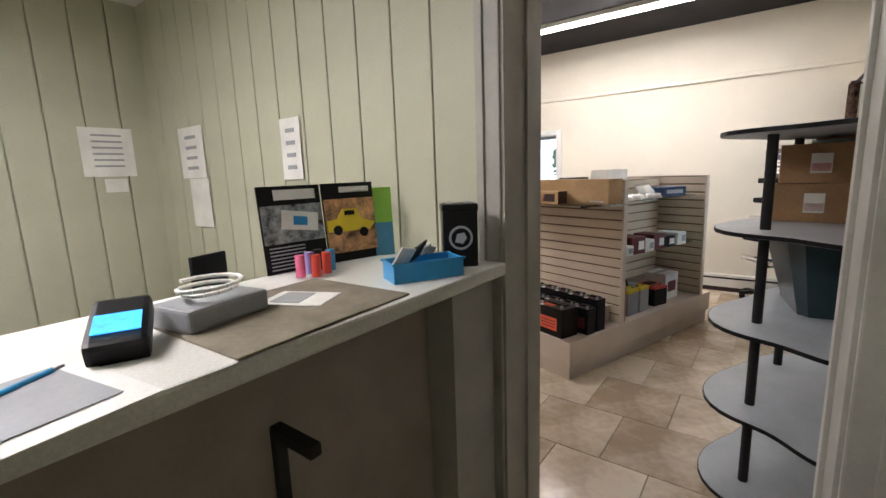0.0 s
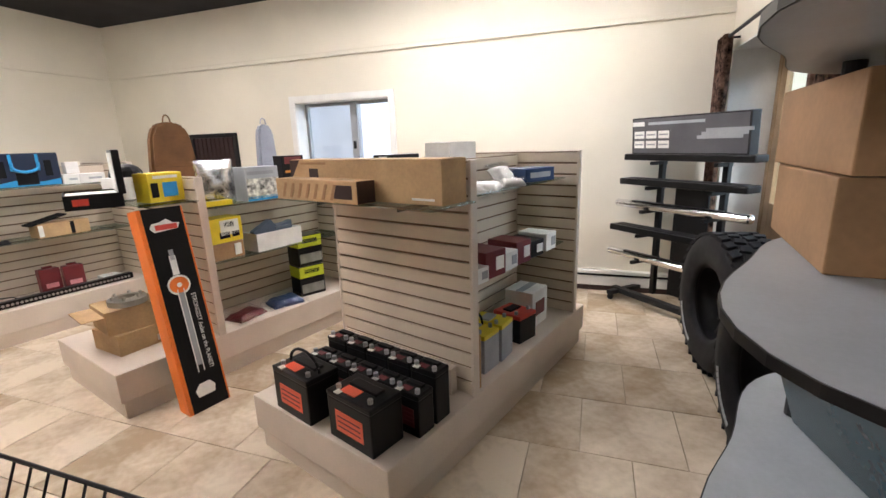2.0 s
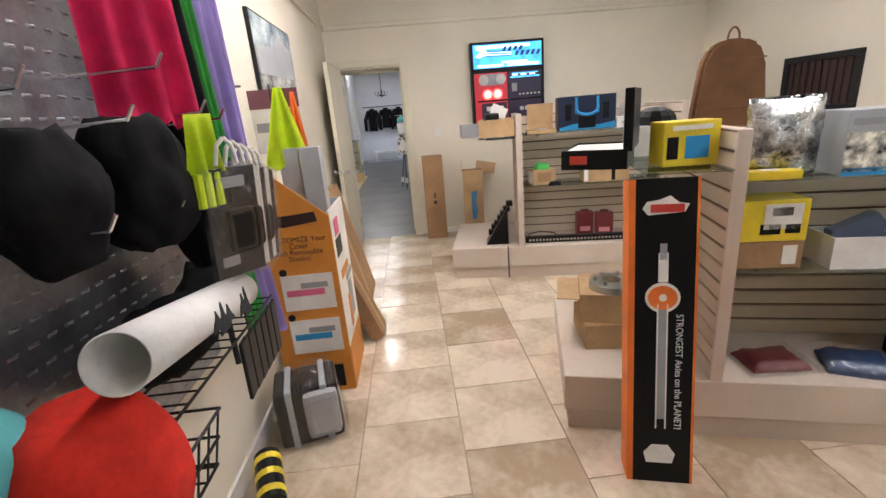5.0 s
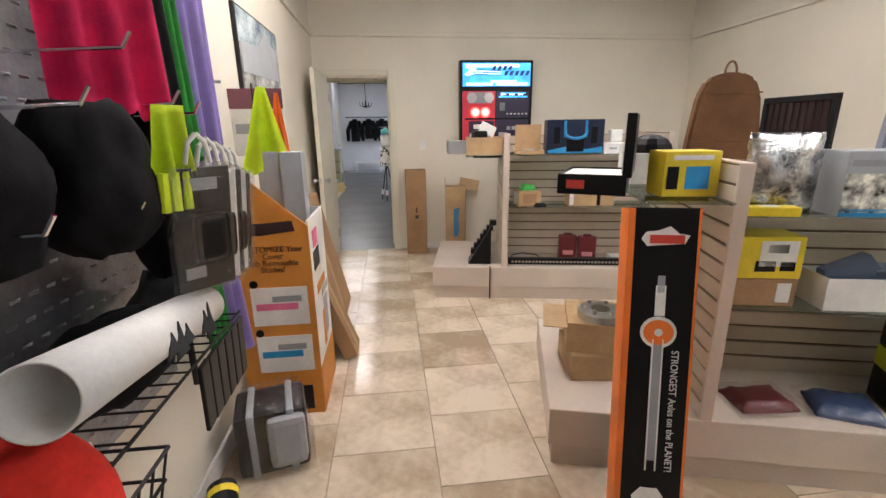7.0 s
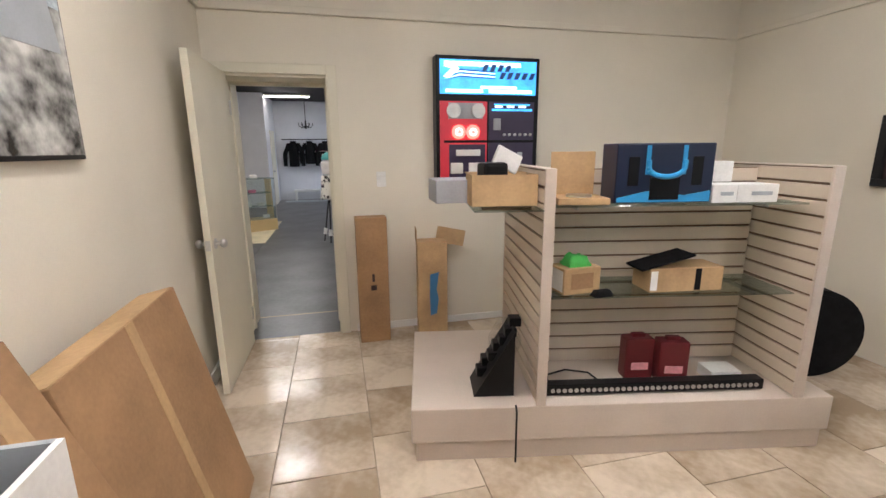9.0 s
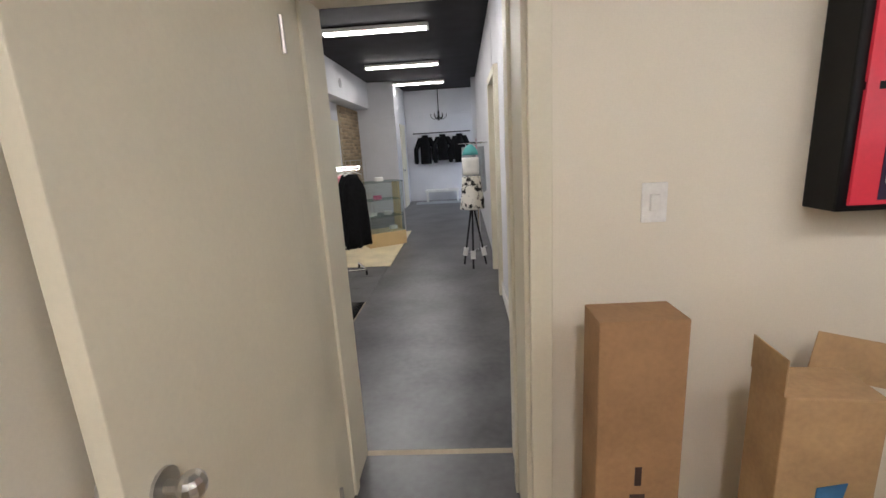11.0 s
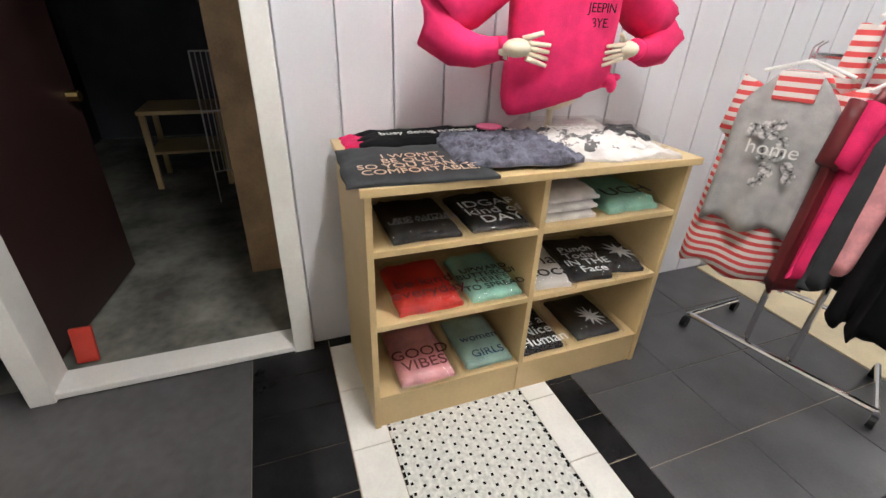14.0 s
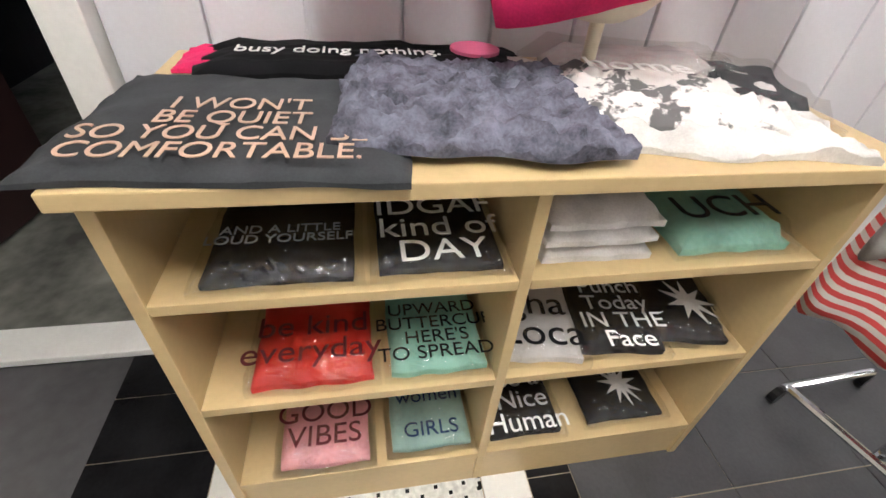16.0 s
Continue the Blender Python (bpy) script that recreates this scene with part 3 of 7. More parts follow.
OYB = 4.17
panelled("wall_office_east", OYB - OY1 - 0.08, 2.7, M_GREEN, pose(XO - 0.01, OYB, 0, 0, 0, -90), 0.2, "sage green vertical board wall of the office")
panelled("wall_office_north", 3.2, 2.7, M_GREEN, pose(XO - 3.2, OYB - 0.02, 0), 0.2, "sage green vertical board wall of the office")
structure("wall_office_south", B(0.7, -0.66, 1.35, 3.84, 0.1, 2.7), M_GREEN, "sage green office wall", "wall")
structure("wall_office_west", B(-0.7, 1.7, 1.35, 0.1, 5.0, 2.7), M_GREEN, "sage green office wall", "wall")

# ---- structure: hall ----
HX0, HX1, HY0, HY1, HH = 1.10, 3.88, 7.70, 18.35, 3.0
structure("floor", B(2.6, 12.9, -0.061, 6.0, 11.4, 0.1), M_VINYL, "dark grey mottled vinyl hall floor", "floor")
structure("ceiling", B(2.6, 13.0, HH + 0.06, 6.0, 11.2, 0.1), M_BLACKCEIL, "black painted hall ceiling", "ceiling")
# left wall: dark room doorway y 7.93..8.83
panelled("wall_hall_west", 13.6 - 8.92, 2.42, M_HALLWALL, pose(HX0, 8.92, 0, 0, 0, 90), 0.2, "pale grey vertical board wall")
bm = bmesh.new()
box(bm, HX0 - 0.09, 15.4, 1.5, 0.14, 6.0, 3.0)
box(bm, HX0 - 0.09, 8.37, 2.55, 0.14, 1.1, 0.9)
box(bm, HX0 - 0.09, 10.2, 1.5, 0.1, 2.7, 3.0)
structure("wall_hall_west_upper", bm, M_HALLWALL, "pale grey hall wall", "wall")
structure("beam", B(HX0 + 0.14, 12.5, 2.71, 0.34, 9.2, 0.58, 0.01), M_HALLWALL, "pale grey boxed beam below the ceiling", "beam")
bm = bmesh.new()
for y, s in ((7.93, -1), (8.84, 1)):
    box(bm, HX0 - 0.03, y + s * 0.035, 1.04, 0.16, 0.085, 2.1, 0.005)
box(bm, HX0 - 0.03, 8.385, 2.12, 0.158, 0.83, 0.08, 0.005)
box(bm, HX0 - 0.03, 8.385, 0.012, 0.14, 0.9, 0.03, 0.006)
structure("door_frame", bm, M_WHITE, "white painted door frame with a worn sill", "door frame")
# right wall with opening y 10.05..10.95
panelled("wall_hall_east", 10.02 - HY0, 2.99, M_HALLWALL, pose(HX1, 10.02, 0, 0, 0, -90), 0.2, "pale grey vertical board wall")
structure("baseboard", B(HX1 - 0.012, 8.86, 0.07, 0.016, 2.3, 0.14, 0.004), M_WHITE, "white baseboard", "baseboard")
bm = bmesh.new()
box(bm, HX1 + 0.06, 10.5, 2.6, 0.1, 0.9, 0.8)
box(bm, HX1 + 0.06, 13.9, 1.5, 0.1, 5.8, 3.0)
box(bm, HX1 - 0.02, 16.75, 1.5, 0.14, 0.3, 3.0)
box(bm, HX1 + 0.7, 10.5, 1.5, 0.1, 3.0, 3.0)
box(bm, HX1 + 0.38, 11.6, 1.5, 0.54, 0.1, 3.0)
box(bm, HX1 + 0.38, 9.4, 1.5, 0.54, 0.1, 3.0)
structure("wall_hall_east_far", bm, M_HALLWALL, "pale grey hall wall", "wall")
bm = bmesh.new()
for y, s in ((10.06, -1), (10.95, 1)):
    box(bm, HX1 + 0.02, y + s * 0.03, 1.08, 0.13, 0.08, 2.16, 0.005)
box(bm, HX1 + 0.02, 10.5, 2.13, 0.128, 0.86, 0.07, 0.005)
structure("door_frame", bm, M_DOOR, "cream painted door frame", "door frame")
od = thing("door_3", pose(HX1 + 0.10, 10.13, 0, 0, 0, 75), "pale wooden door standing ajar", "door")
od["kind"] = "structure"
part("leaf", B(0.40, 0, 1.02, 0.78, 0.04, 2.02, 0.003), M_OAK, od)
part("knob", T([(0.72, -0.06, 0.95), (0.72, 0.06, 0.95)], 0.022), M_STEEL, od)
# far end
structure("wall_hall_north", B(2.8, HY1 + 0.06, 1.5, 4.0, 0.1, 3.0), M_HALLWALL, "pale grey end wall of the hall", "wall")
bm = bmesh.new()
box(bm, 1.55, 17.3, 1.5, 0.9, 1.9, 2.99)
structure("wall_hall_block", bm, M_HALLWALL, "pale grey projecting wall block", "wall")
structure("picture_rail", B(1.55, 16.345, 2.2, 0.92, 0.02, 0.05, 0.004), M_HALLWALL, "painted rail on the wall", "trim")
structure("picture_rail", B(2.95, HY1, 2.35, 1.9, 0.024, 0.05, 0.004), M_HALLWALL, "painted rail on the wall", "trim")
d4 = tagged(new("door_4"), "cream painted door in the projecting wall", "door", "", "structure")
part("leaf", B(2.008, 17.4, 1.0, 0.03, 0.75, 2.0, 0.003), M_DOOR, d4)
part("casing", B(2.006, 17.4, 2.04, 0.04, 0.9, 0.08, 0.003), M_DOOR, d4)
part("knob", T([(2.02, 17.1, 0.95), (2.07, 17.1, 0.95)], 0.025), M_STEEL, d4)
# cream door and brick stretch on the left wall
d5 = tagged(new("door_5"), "cream painted narrow door on the hall wall", "door", "", "structure")
part("leaf", B(HX0 + 0.012, 14.25, 1.0, 0.03, 0.62, 2.0, 0.003), M_DOOR, d5)
part("knob", T([(HX0 + 0.02, 14.0, 0.95), (HX0 + 0.08, 14.0, 0.95)], 0.025), M_STEEL, d5)
part("casing", B(HX0 + 0.016, 14.25, 2.04, 0.04, 0.78, 0.08, 0.003), M_DOOR, d5)
bw = tagged(new("wall_brick"), "tan brick wall stretch with recessed joints", "wall", "", "structure")
part("mortar", B(HX0 + 0.0, 15.75, 1.2, 0.03, 1.9, 2.4), M_GROUT, bw)
src = None
for r in range(26):
    for c in range(9):
        y = 14.92 + c * 0.215 + (0.1 if r % 2 else 0.0)
        if y > 16.6:
            continue
        mm = Matrix.Translation((HX0 + 0.022, y, 0.55 + r * 0.072))
        if src is None:
            src = part("brick", B(0, 0, 0, 0.03, 0.203, 0.061, 0.003), M_BRICK, bw, "", mm).data
        else:
            share("brick", src, M_BRICK, bw, mm)
# dark side room
structure("floor", B(-1.1, 8.4, -0.06, 4.26, 3.2, 0.1), M_CONC, "worn grey concrete floor of the side room", "floor")
# walls darkened by colour, since the room has no lamp
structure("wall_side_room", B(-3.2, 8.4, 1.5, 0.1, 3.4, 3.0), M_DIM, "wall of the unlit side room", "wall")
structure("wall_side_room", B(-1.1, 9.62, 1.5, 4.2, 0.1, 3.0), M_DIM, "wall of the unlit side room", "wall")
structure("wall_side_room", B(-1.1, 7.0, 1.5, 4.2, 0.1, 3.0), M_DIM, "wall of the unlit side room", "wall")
structure("ceiling", B(-1.1, 8.3, 2.95, 4.2, 2.7, 0.1), M_BLACKCEIL, "dark ceiling of the side room", "ceiling")
structure("wall_side_room", B(0.30, 8.87, 1.46, 0.12, 0.44, 2.92), M_OAK, "cream partition end in the side room", "wall")
dd = thing("door_6", pose(0.95, 7.86, 0.0, 0, 0, 172), "dark mahogany door standing open in the side room", "door")
dd["kind"] = "structure"
part("leaf", B(0.45, 0, 1.02, 0.86, 0.04, 2.02, 0.003), M_DARKW, dd)
part("knob", T([(0.8, -0.07, 0.98), (0.8, 0.07, 0.98)], 0.025), simple("dull_brass", (0.5, 0.36, 0.15), 0.35, 1.0), dd)


# ---- lamps ----
def fixture(x, y, z, length, along_y, label):
    e = thing("ceiling_light", pose(x, y, z, 0, 0, 90 if along_y else 0), label, "ceiling light", "fluorescent ceiling lights")
    part("housing", B(0, 0, 0.05, length, 0.13, 0.05, 0.008), M_WHITE, e)
    for s in (-1, 1):
        part("tube", T([(-length / 2 + 0.03, s * 0.035, 0.012), (length / 2 - 0.03, s * 0.035, 0.012)], 0.013), M_TUBE, e, "lit fluorescent tube")
    for s in (-1, 1):
        part("end_cap", B(s * (length / 2 - 0.01), 0, 0.022, 0.02, 0.12, 0.05, 0.004), M_WHITE, e)
    return e


fixture(6.2, 1.9, 3.03, 2.5, True, "long white fluorescent ceiling light, switched on")
fixture(5.3, 5.0, 3.03, 2.3, False, "long white fluorescent ceiling light, switched on")
fixture(3.7, 4.0, 3.03, 2.3, True, "long white fluorescent ceiling light, switched on")
for ty in (9.4, 11.8, 14.3, 16.6):
    fixture(2.5, ty, 2.92, 1.35, False, "white fluorescent strip light under the black ceiling")
fixture(1.0, 2.4, 2.60, 1.2, True, "white fluorescent office ceiling light")


# ---- slatwall gondolas ----
GL, GD, GH, P0, P1 = 2.08, 0.93, 0.29, 0.60, 1.92   # base length, depth, height; end panels along the length
PT, SH0, SH1, SB0, SB1, SBE = 1.41, 1.235, 0.80, 1.125, 0.75, 1.19                    # panel top, glass shelf heights


def slats(e, parent_name, cx, cy, length, z0, z1, along_x, faces=(-1, 1)):
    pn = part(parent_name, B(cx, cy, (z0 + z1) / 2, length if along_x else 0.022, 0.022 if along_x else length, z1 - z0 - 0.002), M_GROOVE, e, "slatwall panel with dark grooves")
    n = round((z1 - z0) / 0.0765)
    p = (z1 - z0) / n
    src = None
    for s in faces:
        for i in range(n):
            z = z0 + p * (i + 0.5)
            off = s * 0.016
            mm = Matrix.Translation((cx + (0 if along_x else off), cy + (off if along_x else 0), z))
            if src is None:
                src = part("slat", B(0, 0, 0, length if along_x else 0.012, 0.012 if along_x else length, p - 0.012, 0.0025), M_SLAT, pn, "", mm).data
            else:
                share("slat", src, M_SLAT, pn, mm)
    return pn


def gondola(m, PT=PT, SH0=SH0, SH1=SH1, SHE=SH0):
    e = thing("gondola", m, "beige slatwall display gondola with glass shelves on a plinth", "display gondola", "slatwall gondolas")
    part("plinth", B(GL / 2, GD / 2, 0.20, GL, GD, 0.18, 0.006), M_BASE, e)
    part("kick_board", B(GL / 2, GD / 2, 0.055, GL - 0.04, GD - 0.04, 0.11), M_BASE, e)
    for x in (P0 + 0.022, P1 - 0.022):
        pn = slats(e, "end_panel", x, GD / 2, GD - 0.03, GH, PT - 0.006, False)
        for y in (0.008, GD - 0.008):
            part("edge_strip", B(x, y, (GH + PT) / 2, 0.05, 0.016, PT - GH, 0.004), M_BASE, pn)
        part("cap", B(x, GD / 2, PT - 0.003, 0.05, GD - 0.034, 0.006), M_BASE, pn)
    slats(e, "spine_panel", (P0 + P1) / 2, GD / 2, P1 - P0 - 0.1, GH, PT - 0.02, True)
    for s in (-1, 1):
        for z in (SH0, SH1):
            sh = part("glass_shelf", B((P0 + P1) / 2, GD / 2 + s * 0.21, z, P1 - P0 - 0.12, 0.34, 0.008, 0.002), M_SHELFGLASS, e, "clear glass shelf")
            for x in (P0 + 0.2, P1 - 0.2):
                part("bracket", B(x, GD / 2 + s * 0.17, z - 0.016, 0.008, 0.28, 0.018), M_STEEL, sh)
    sh = part("glass_shelf", B(P0 - 0.16, GD / 2, SHE, 0.30, GD + 0.06, 0.008, 0.002), M_SHELFGLASS, e, "clear glass end shelf")
    for y in (0.2, GD - 0.2):
        part("bracket", B(P0 - 0.13, y, SHE - 0.016, 0.24, 0.008, 0.018), M_BLACKM, sh)
    return e


GA, GB, GC = pose(4.11, 1.62, 0, 0, 0, -18.3), pose(4.34, 3.39, 0, 0, 0, -15.3), pose(4.03, 5.46, 0, 0, 0, -11.0)
ga = gondola(GA)
gondola(GB, 1.33, SB0, SB1, SBE)
copy_thing(ga, GC)


def on(g, x, y, z, rz=0, rx=0, ry=0):
    return g @ pose(x, y, z, rx, ry, rz)


# ---- batteries ----
def battery(m, body, top, label, handle=True, w=0.27, d=0.17, h=0.19, panel=None, group="car batteries"):
    e = thing("car_battery", m, label, "battery", group)
    part("case", B(0, 0, h / 2, w, d, h, 0.006), body, e)
    part("lid", B(0, 0, h + 0.012, w * 1.01, d * 1.01, 0.026, 0.006), top, e)
    for s in (-1, 1):
        t = part("terminal", T([(s * w * 0.36, -d * 0.28, h + 0.02), (s * w * 0.36, -d * 0.28, h + 0.045)], 0.011), M_STEEL if w > 0.2 else M_GREY, e)
    part("cell_cover", B(0, 0.02, h + 0.03, w * 0.62, d * 0.3, 0.014, 0.004), body, e)
    if panel:
        part("label_panel", B(0, -d / 2 - 0.001, h * 0.5, w * 0.62, 0.003, h * 0.5), panel, e, "printed front label")
        part("top_label", B(-w * 0.12, -d * 0.2, h + 0.0265, w * 0.34, d * 0.3, 0.003), panel, e)
        part("sticker", B(-w * 0.28, -d * 0.4, h + 0.0265, 0.03, 0.028, 0.003), M_PAPER, e)
        for i in range(3):
            part("print_line", B(0, -d / 2 - 0.003, h * (0.38 + 0.12 * i), w * 0.52, 0.002, 0.006), M_MAROON, e)
    if handle:
        pts = [(-w * 0.42 * math.cos(a), 0, h + 0.02 + 0.085 * math.sin(a)) for a in [i * math.pi / 10 for i in range(11)]]
        part("handle", T(pts, 0.007), M_BLACK, e, "black carrying handle")
    return e


M_REDLAB = simple("coral_red_label", (0.80, 0.12, 0.06), 0.4)
battery(on(GA, 0.095, 0.60, GH, -92), M_BLACK, M_BLACK, "black car battery with a red label on the plinth", True, panel=M_REDLAB)
battery(on(GA, 0.105, 0.22, GH, -92), M_BLACK, M_BLACK, "black car battery with a red label on the plinth", False, panel=M_REDLAB)
for r in range(2):
    for i in range(5):
        battery(on(GA, 0.265 + 0.115 * r, 0.09 + 0.142 * i, GH, -90), M_BLACK, M_BLACK, "small black battery with red print standing in a row", False, w=0.138, d=0.10, h=0.17 + 0.05 * r, panel=M_MAROON, group="row of small batteries")
solo("white_block", B(0, 0, 0.07, 0.05, 0.80, 0.14, 0.004), M_BASE, on(GA, 0.572, 0.5, GH), "beige wooden ledge board behind the batteries", "board")
for i, dx in enumerate((0.10, 0.26)):
    battery(on(GA, P0 + 0.18 + dx, 0.17, GH, 5 * i), M_GREY, M_YELLOW, "grey battery with a yellow top", i == 0, w=0.15, d=0.20, h=0.19, group="yellow top batteries")
battery(on(GA, P0 + 0.72, 0.17, GH, -8), M_BLACK, M_RED, "black battery with a red top", False, w=0.17, d=0.2, h=0.15)
carton("small_box", on(GA, P0 + 0.07, 0.13, GH), 0.05, 0.22, 0.28, M_CARD, "flat brown carton standing on the plinth", tape=False)
carton("small_box", on(GA, P0 + 0.98, 0.22, GH), 0.22, 0.2, 0.24, M_PAPER, "white carton on the plinth", marks=(("f", 0, 0.5, 0.6, 0.4, M_MAROON),))
rnd = random.Random(4)
for x, w, h, mm in ((0.10, 0.12, 0.08, M_PAPER), (0.24, 0.17, 0.14, M_MAROON), (0.40, 0.13, 0.10, M_PAPER), (0.55, 0.15, 0.13, M_MAROON), (0.72, 0.16, 0.10, M_BLACK), (0.92, 0.14, 0.11, M_PAPER)):
    carton("small_box", on(GA, P0 + 0.08 + x, 0.16, SH1 + 0.004, rnd.uniform(-8, 8)), w, 0.2, h, mm, "small printed product box on the glass shelf", group="small boxes on the shelf", tape=False, marks=(("f", 0.2, 0.5, 0.4, 0.5, M_PAPER if mm is not M_PAPER else M_GREY),))


def packet(m, w, d, h, mat, label, seed, bag=True):
    e = thing("packet", m, label, "packet", "loose packets")
    part("contents", cloth(w * 0.8, d * 0.75, h, 8, 0.01, seed), mat, e)
    if bag:
        part("film", cloth(w, d, h * 1.12 + 0.004, 8, 0.012, seed + 3), M_CLEARBAG, e, "clear plastic bag")
    return e


for i, (x, y, w, mm) in enumerate(((0.12, 0.15, 0.2, M_PAPER), (0.34, 0.17, 0.24, M_PAPER), (0.58, 0.16, 0.22, M_OFFW), (0.30, 0.24, 0.2, M_GREY))):
    packet(on(GA, P0 + 0.08 + x, y, SH0 + 0.004, 20 * i), w, 0.16, 0.035, mm, "clear bagged small parts on the glass shelf", i)
carton("small_box", on(GA, P0 + 0.95, 0.2, SH0 + 0.004, -12), 0.28, 0.18, 0.08, M_DBLUE, "dark blue product box with a bag leaning on it", marks=(("f", 0, 0.5, 0.7, 0.4, M_GREY),))
packet(on(GA, P0 + 0.72, 0.26, SH0 + 0.03, 0, 50), 0.2, 0.2, 0.05, M_PAPER, "clear bagged hardware leaning on a box", 9)
carton("small_box", on(GA, P0 + 0.35, 0.75, SH0 + 0.004), 0.22, 0.16, 0.19, M_BLACK, "black product box on the far shelf", marks=(("l", 0, 0.9, 0.4, 0.1, M_PAPER),))
carton("small_box", on(GA, P0 + 0.85, 0.72, SH0 + 0.004), 0.30, 0.2, 0.25, M_PAPER, "white carton on the far shelf")

# long box on the end shelf, with a roll of card in front
lb = carton("long_box", on(GA, P0 - 0.12, 0.49, SH0 + 0.004, -90), 0.98, 0.17, 0.185, M_CARD2, "long brown cardboard carton with black print on a glass shelf", tape=False,
            marks=(("f", -0.31, 0.62, 0.07, 0.3, M_DARKW), ("f", -0.31, 0.9, 0.2, 0.06, M_CARD), ("f", 0.40, 0.12, 0.12, 0.05, M_PAPER), ("l", 0, 0.5, 0.9, 0.9, M_CARD)))
part("corner_mark", prism([(-0.49, 0.0), (-0.41, 0.0), (-0.49, -0.1)], 0.002), M_DARKW, lb, "", Matrix.Translation((0, -0.0865, 0.183)) @ pose(0, 0, 0, 90))
sb = carton("long_box", on(GA, P0 - 0.265, 0.66, SH0 + 0.004, -91), 0.60, 0.105, 0.10, M_CARD2, "short brown cardboard carton with black zigzag print", tape=False)
for i in range(7):
    part("print", prism([(0, 0), (0.02, 0), (0.05, 0.07), (0.03, 0.07)], 0.002), M_CARD, sb, "", Matrix.Translation((-0.25 + 0.062 * i, -0.0535, 0.012)) @ pose(0, 0, 0, 90))
part("print", B(0.21, -0.0535, 0.05, 0.12, 0.002, 0.06), M_DARKW, sb)
part("print", B(0.301, 0, 0.05, 0.002, 0.1, 0.095), M_DARKW, sb)

# ---- gondola B goods ----
yb = carton("product_box", on(GB, 0.47, 0.17, SBE + 0.006, 8), 0.21, 0.14, 0.17, M_YELLOW, "yellow product box with a blue picture", tape=False, marks=(("f", 0.1, 0.42, 0.42, 0.5, M_BLUE), ("f", -0.34, 0.42, 0.2, 0.5, M_BLACK), ("f", 0, 0.86, 0.7, 0.1, M_PAPER)))
carton("product_box", on(GB, P0 + 0.16, 0.10, SB0 + 0.004), 0.2, 0.06, 0.035, M_YELLOW, "small flat yellow box on the shelf", tape=False, marks=(("t", 0, 0, 0.3, 0.6, M_PAPER),))
carton("small_box", on(GB, P0 + 0.13, 0.3, SB0 + 0.004, 6), 0.13, 0.12, 0.15, M_CARD, "brown carton on the glass shelf", tape=False)


def pillow_bag(name, m, w, h, t, mat, label, seed):
    rings = []
    for j in range(13):
        v = j / 12
        th = t * (0.15 + math.sin(math.pi * v) ** 0.7)
        rings.append([(x * (1 + 0.05 * noise.noise((x * 9, v * 7, seed))), y + 0.014 * noise.noise((x * 12 + seed, v * 9, y * 4)), h * v) for x, y, _ in ell(0, 0, 0, w / 2, th / 2, 24)])
    return solo(name, loft(rings), mat, m, label, "bag")


pillow_bag("silver_bag", on(GB, P0 + 0.22, 0.17, SB0 + 0.004, 5), 0.27, 0.30, 0.09, M_SILVERBAG, "crinkled silver and black plastic product bag", 2)
carton("product_box", on(GB, P0 + 0.52, 0.17, SB0 + 0.004, 2), 0.27, 0.15, 0.235, M_LGREY, "product box with a blue off-road picture", tape=False, marks=(("f", 0, 0.36, 0.98, 0.6, M_PRINT), ("f", 0, 0.06, 0.98, 0.12, M_BLUE), ("f", -0.05, 0.82, 0.8, 0.1, M_GREY)))
carton("product_box", on(GB, P0 + 0.85, 0.22, SB0 + 0.004, -3), 0.19, 0.12, 0.30, M_BLACK, "tall black product box with orange lettering", tape=False, marks=(("f", 0, 0.2, 0.9, 0.3, M_PRINT), ("f", 0, 0.6, 0.8, 0.06, M_ORANGE2), ("f", 0, 0.88, 0.8, 0.18, M_MAROON)))
yb2 = carton("product_box", on(GB, P0 + 0.21, 0.2, SB1 + 0.12, 4), 0.25, 0.15, 0.17, M_YELLOW, "yellow product box with black part pictures on top of a carton", tape=False, marks=(("f", 0.12, 0.6, 0.55, 0.6, M_PAPER), ("f", 0.1, 0.72, 0.3, 0.2, M_BLACK), ("f", -0.05, 0.3, 0.3, 0.25, M_BLACK), ("f", 0.28, 0.3, 0.22, 0.22, M_BLACK)))
carton("small_box", on(GB, P0 + 0.21, 0.2, SB1 + 0.004, 4), 0.24, 0.15, 0.115, M_CARD, "brown carton below a yellow box", tape=False, marks=(("f", 0.3, 0.5, 0.22, 0.7, M_PAPER),))
ob_ = thing("open_tray", on(GB, P0 + 0.62, 0.2, SB1 + 0.004, 2), "white open cardboard tray holding a grey moulded part", "tray")
bm = bmesh.new()
for x, y, sx, sy in ((0, -0.085, 0.40, 0.006), (0, 0.085, 0.40, 0.006), (-0.197, 0, 0.006, 0.164), (0.197, 0, 0.006, 0.164)):
    box(bm, x, y, 0.065, sx, sy, 0.13)
box(bm, 0, 0, 0.004, 0.388, 0.164, 0.006)
part("tray", bm, M_PAPER, ob_)
gp = thing("moulded_part", on(GB, P0 + 0.62, 0.2, SB1 + 0.014, 2), "slate grey moulded plastic step parts", "car part")
part("wing", prism([(-0.17, 0.0), (0.0, -0.02), (0.17, 0.0), (0.17, 0.17), (0.03, 0.14), (-0.02, 0.2), (-0.17, 0.13)], 0.05), simple("slate_plastic", (0.10, 0.13, 0.19), 0.4), gp, "", pose(0, 0.03, 0, 90))
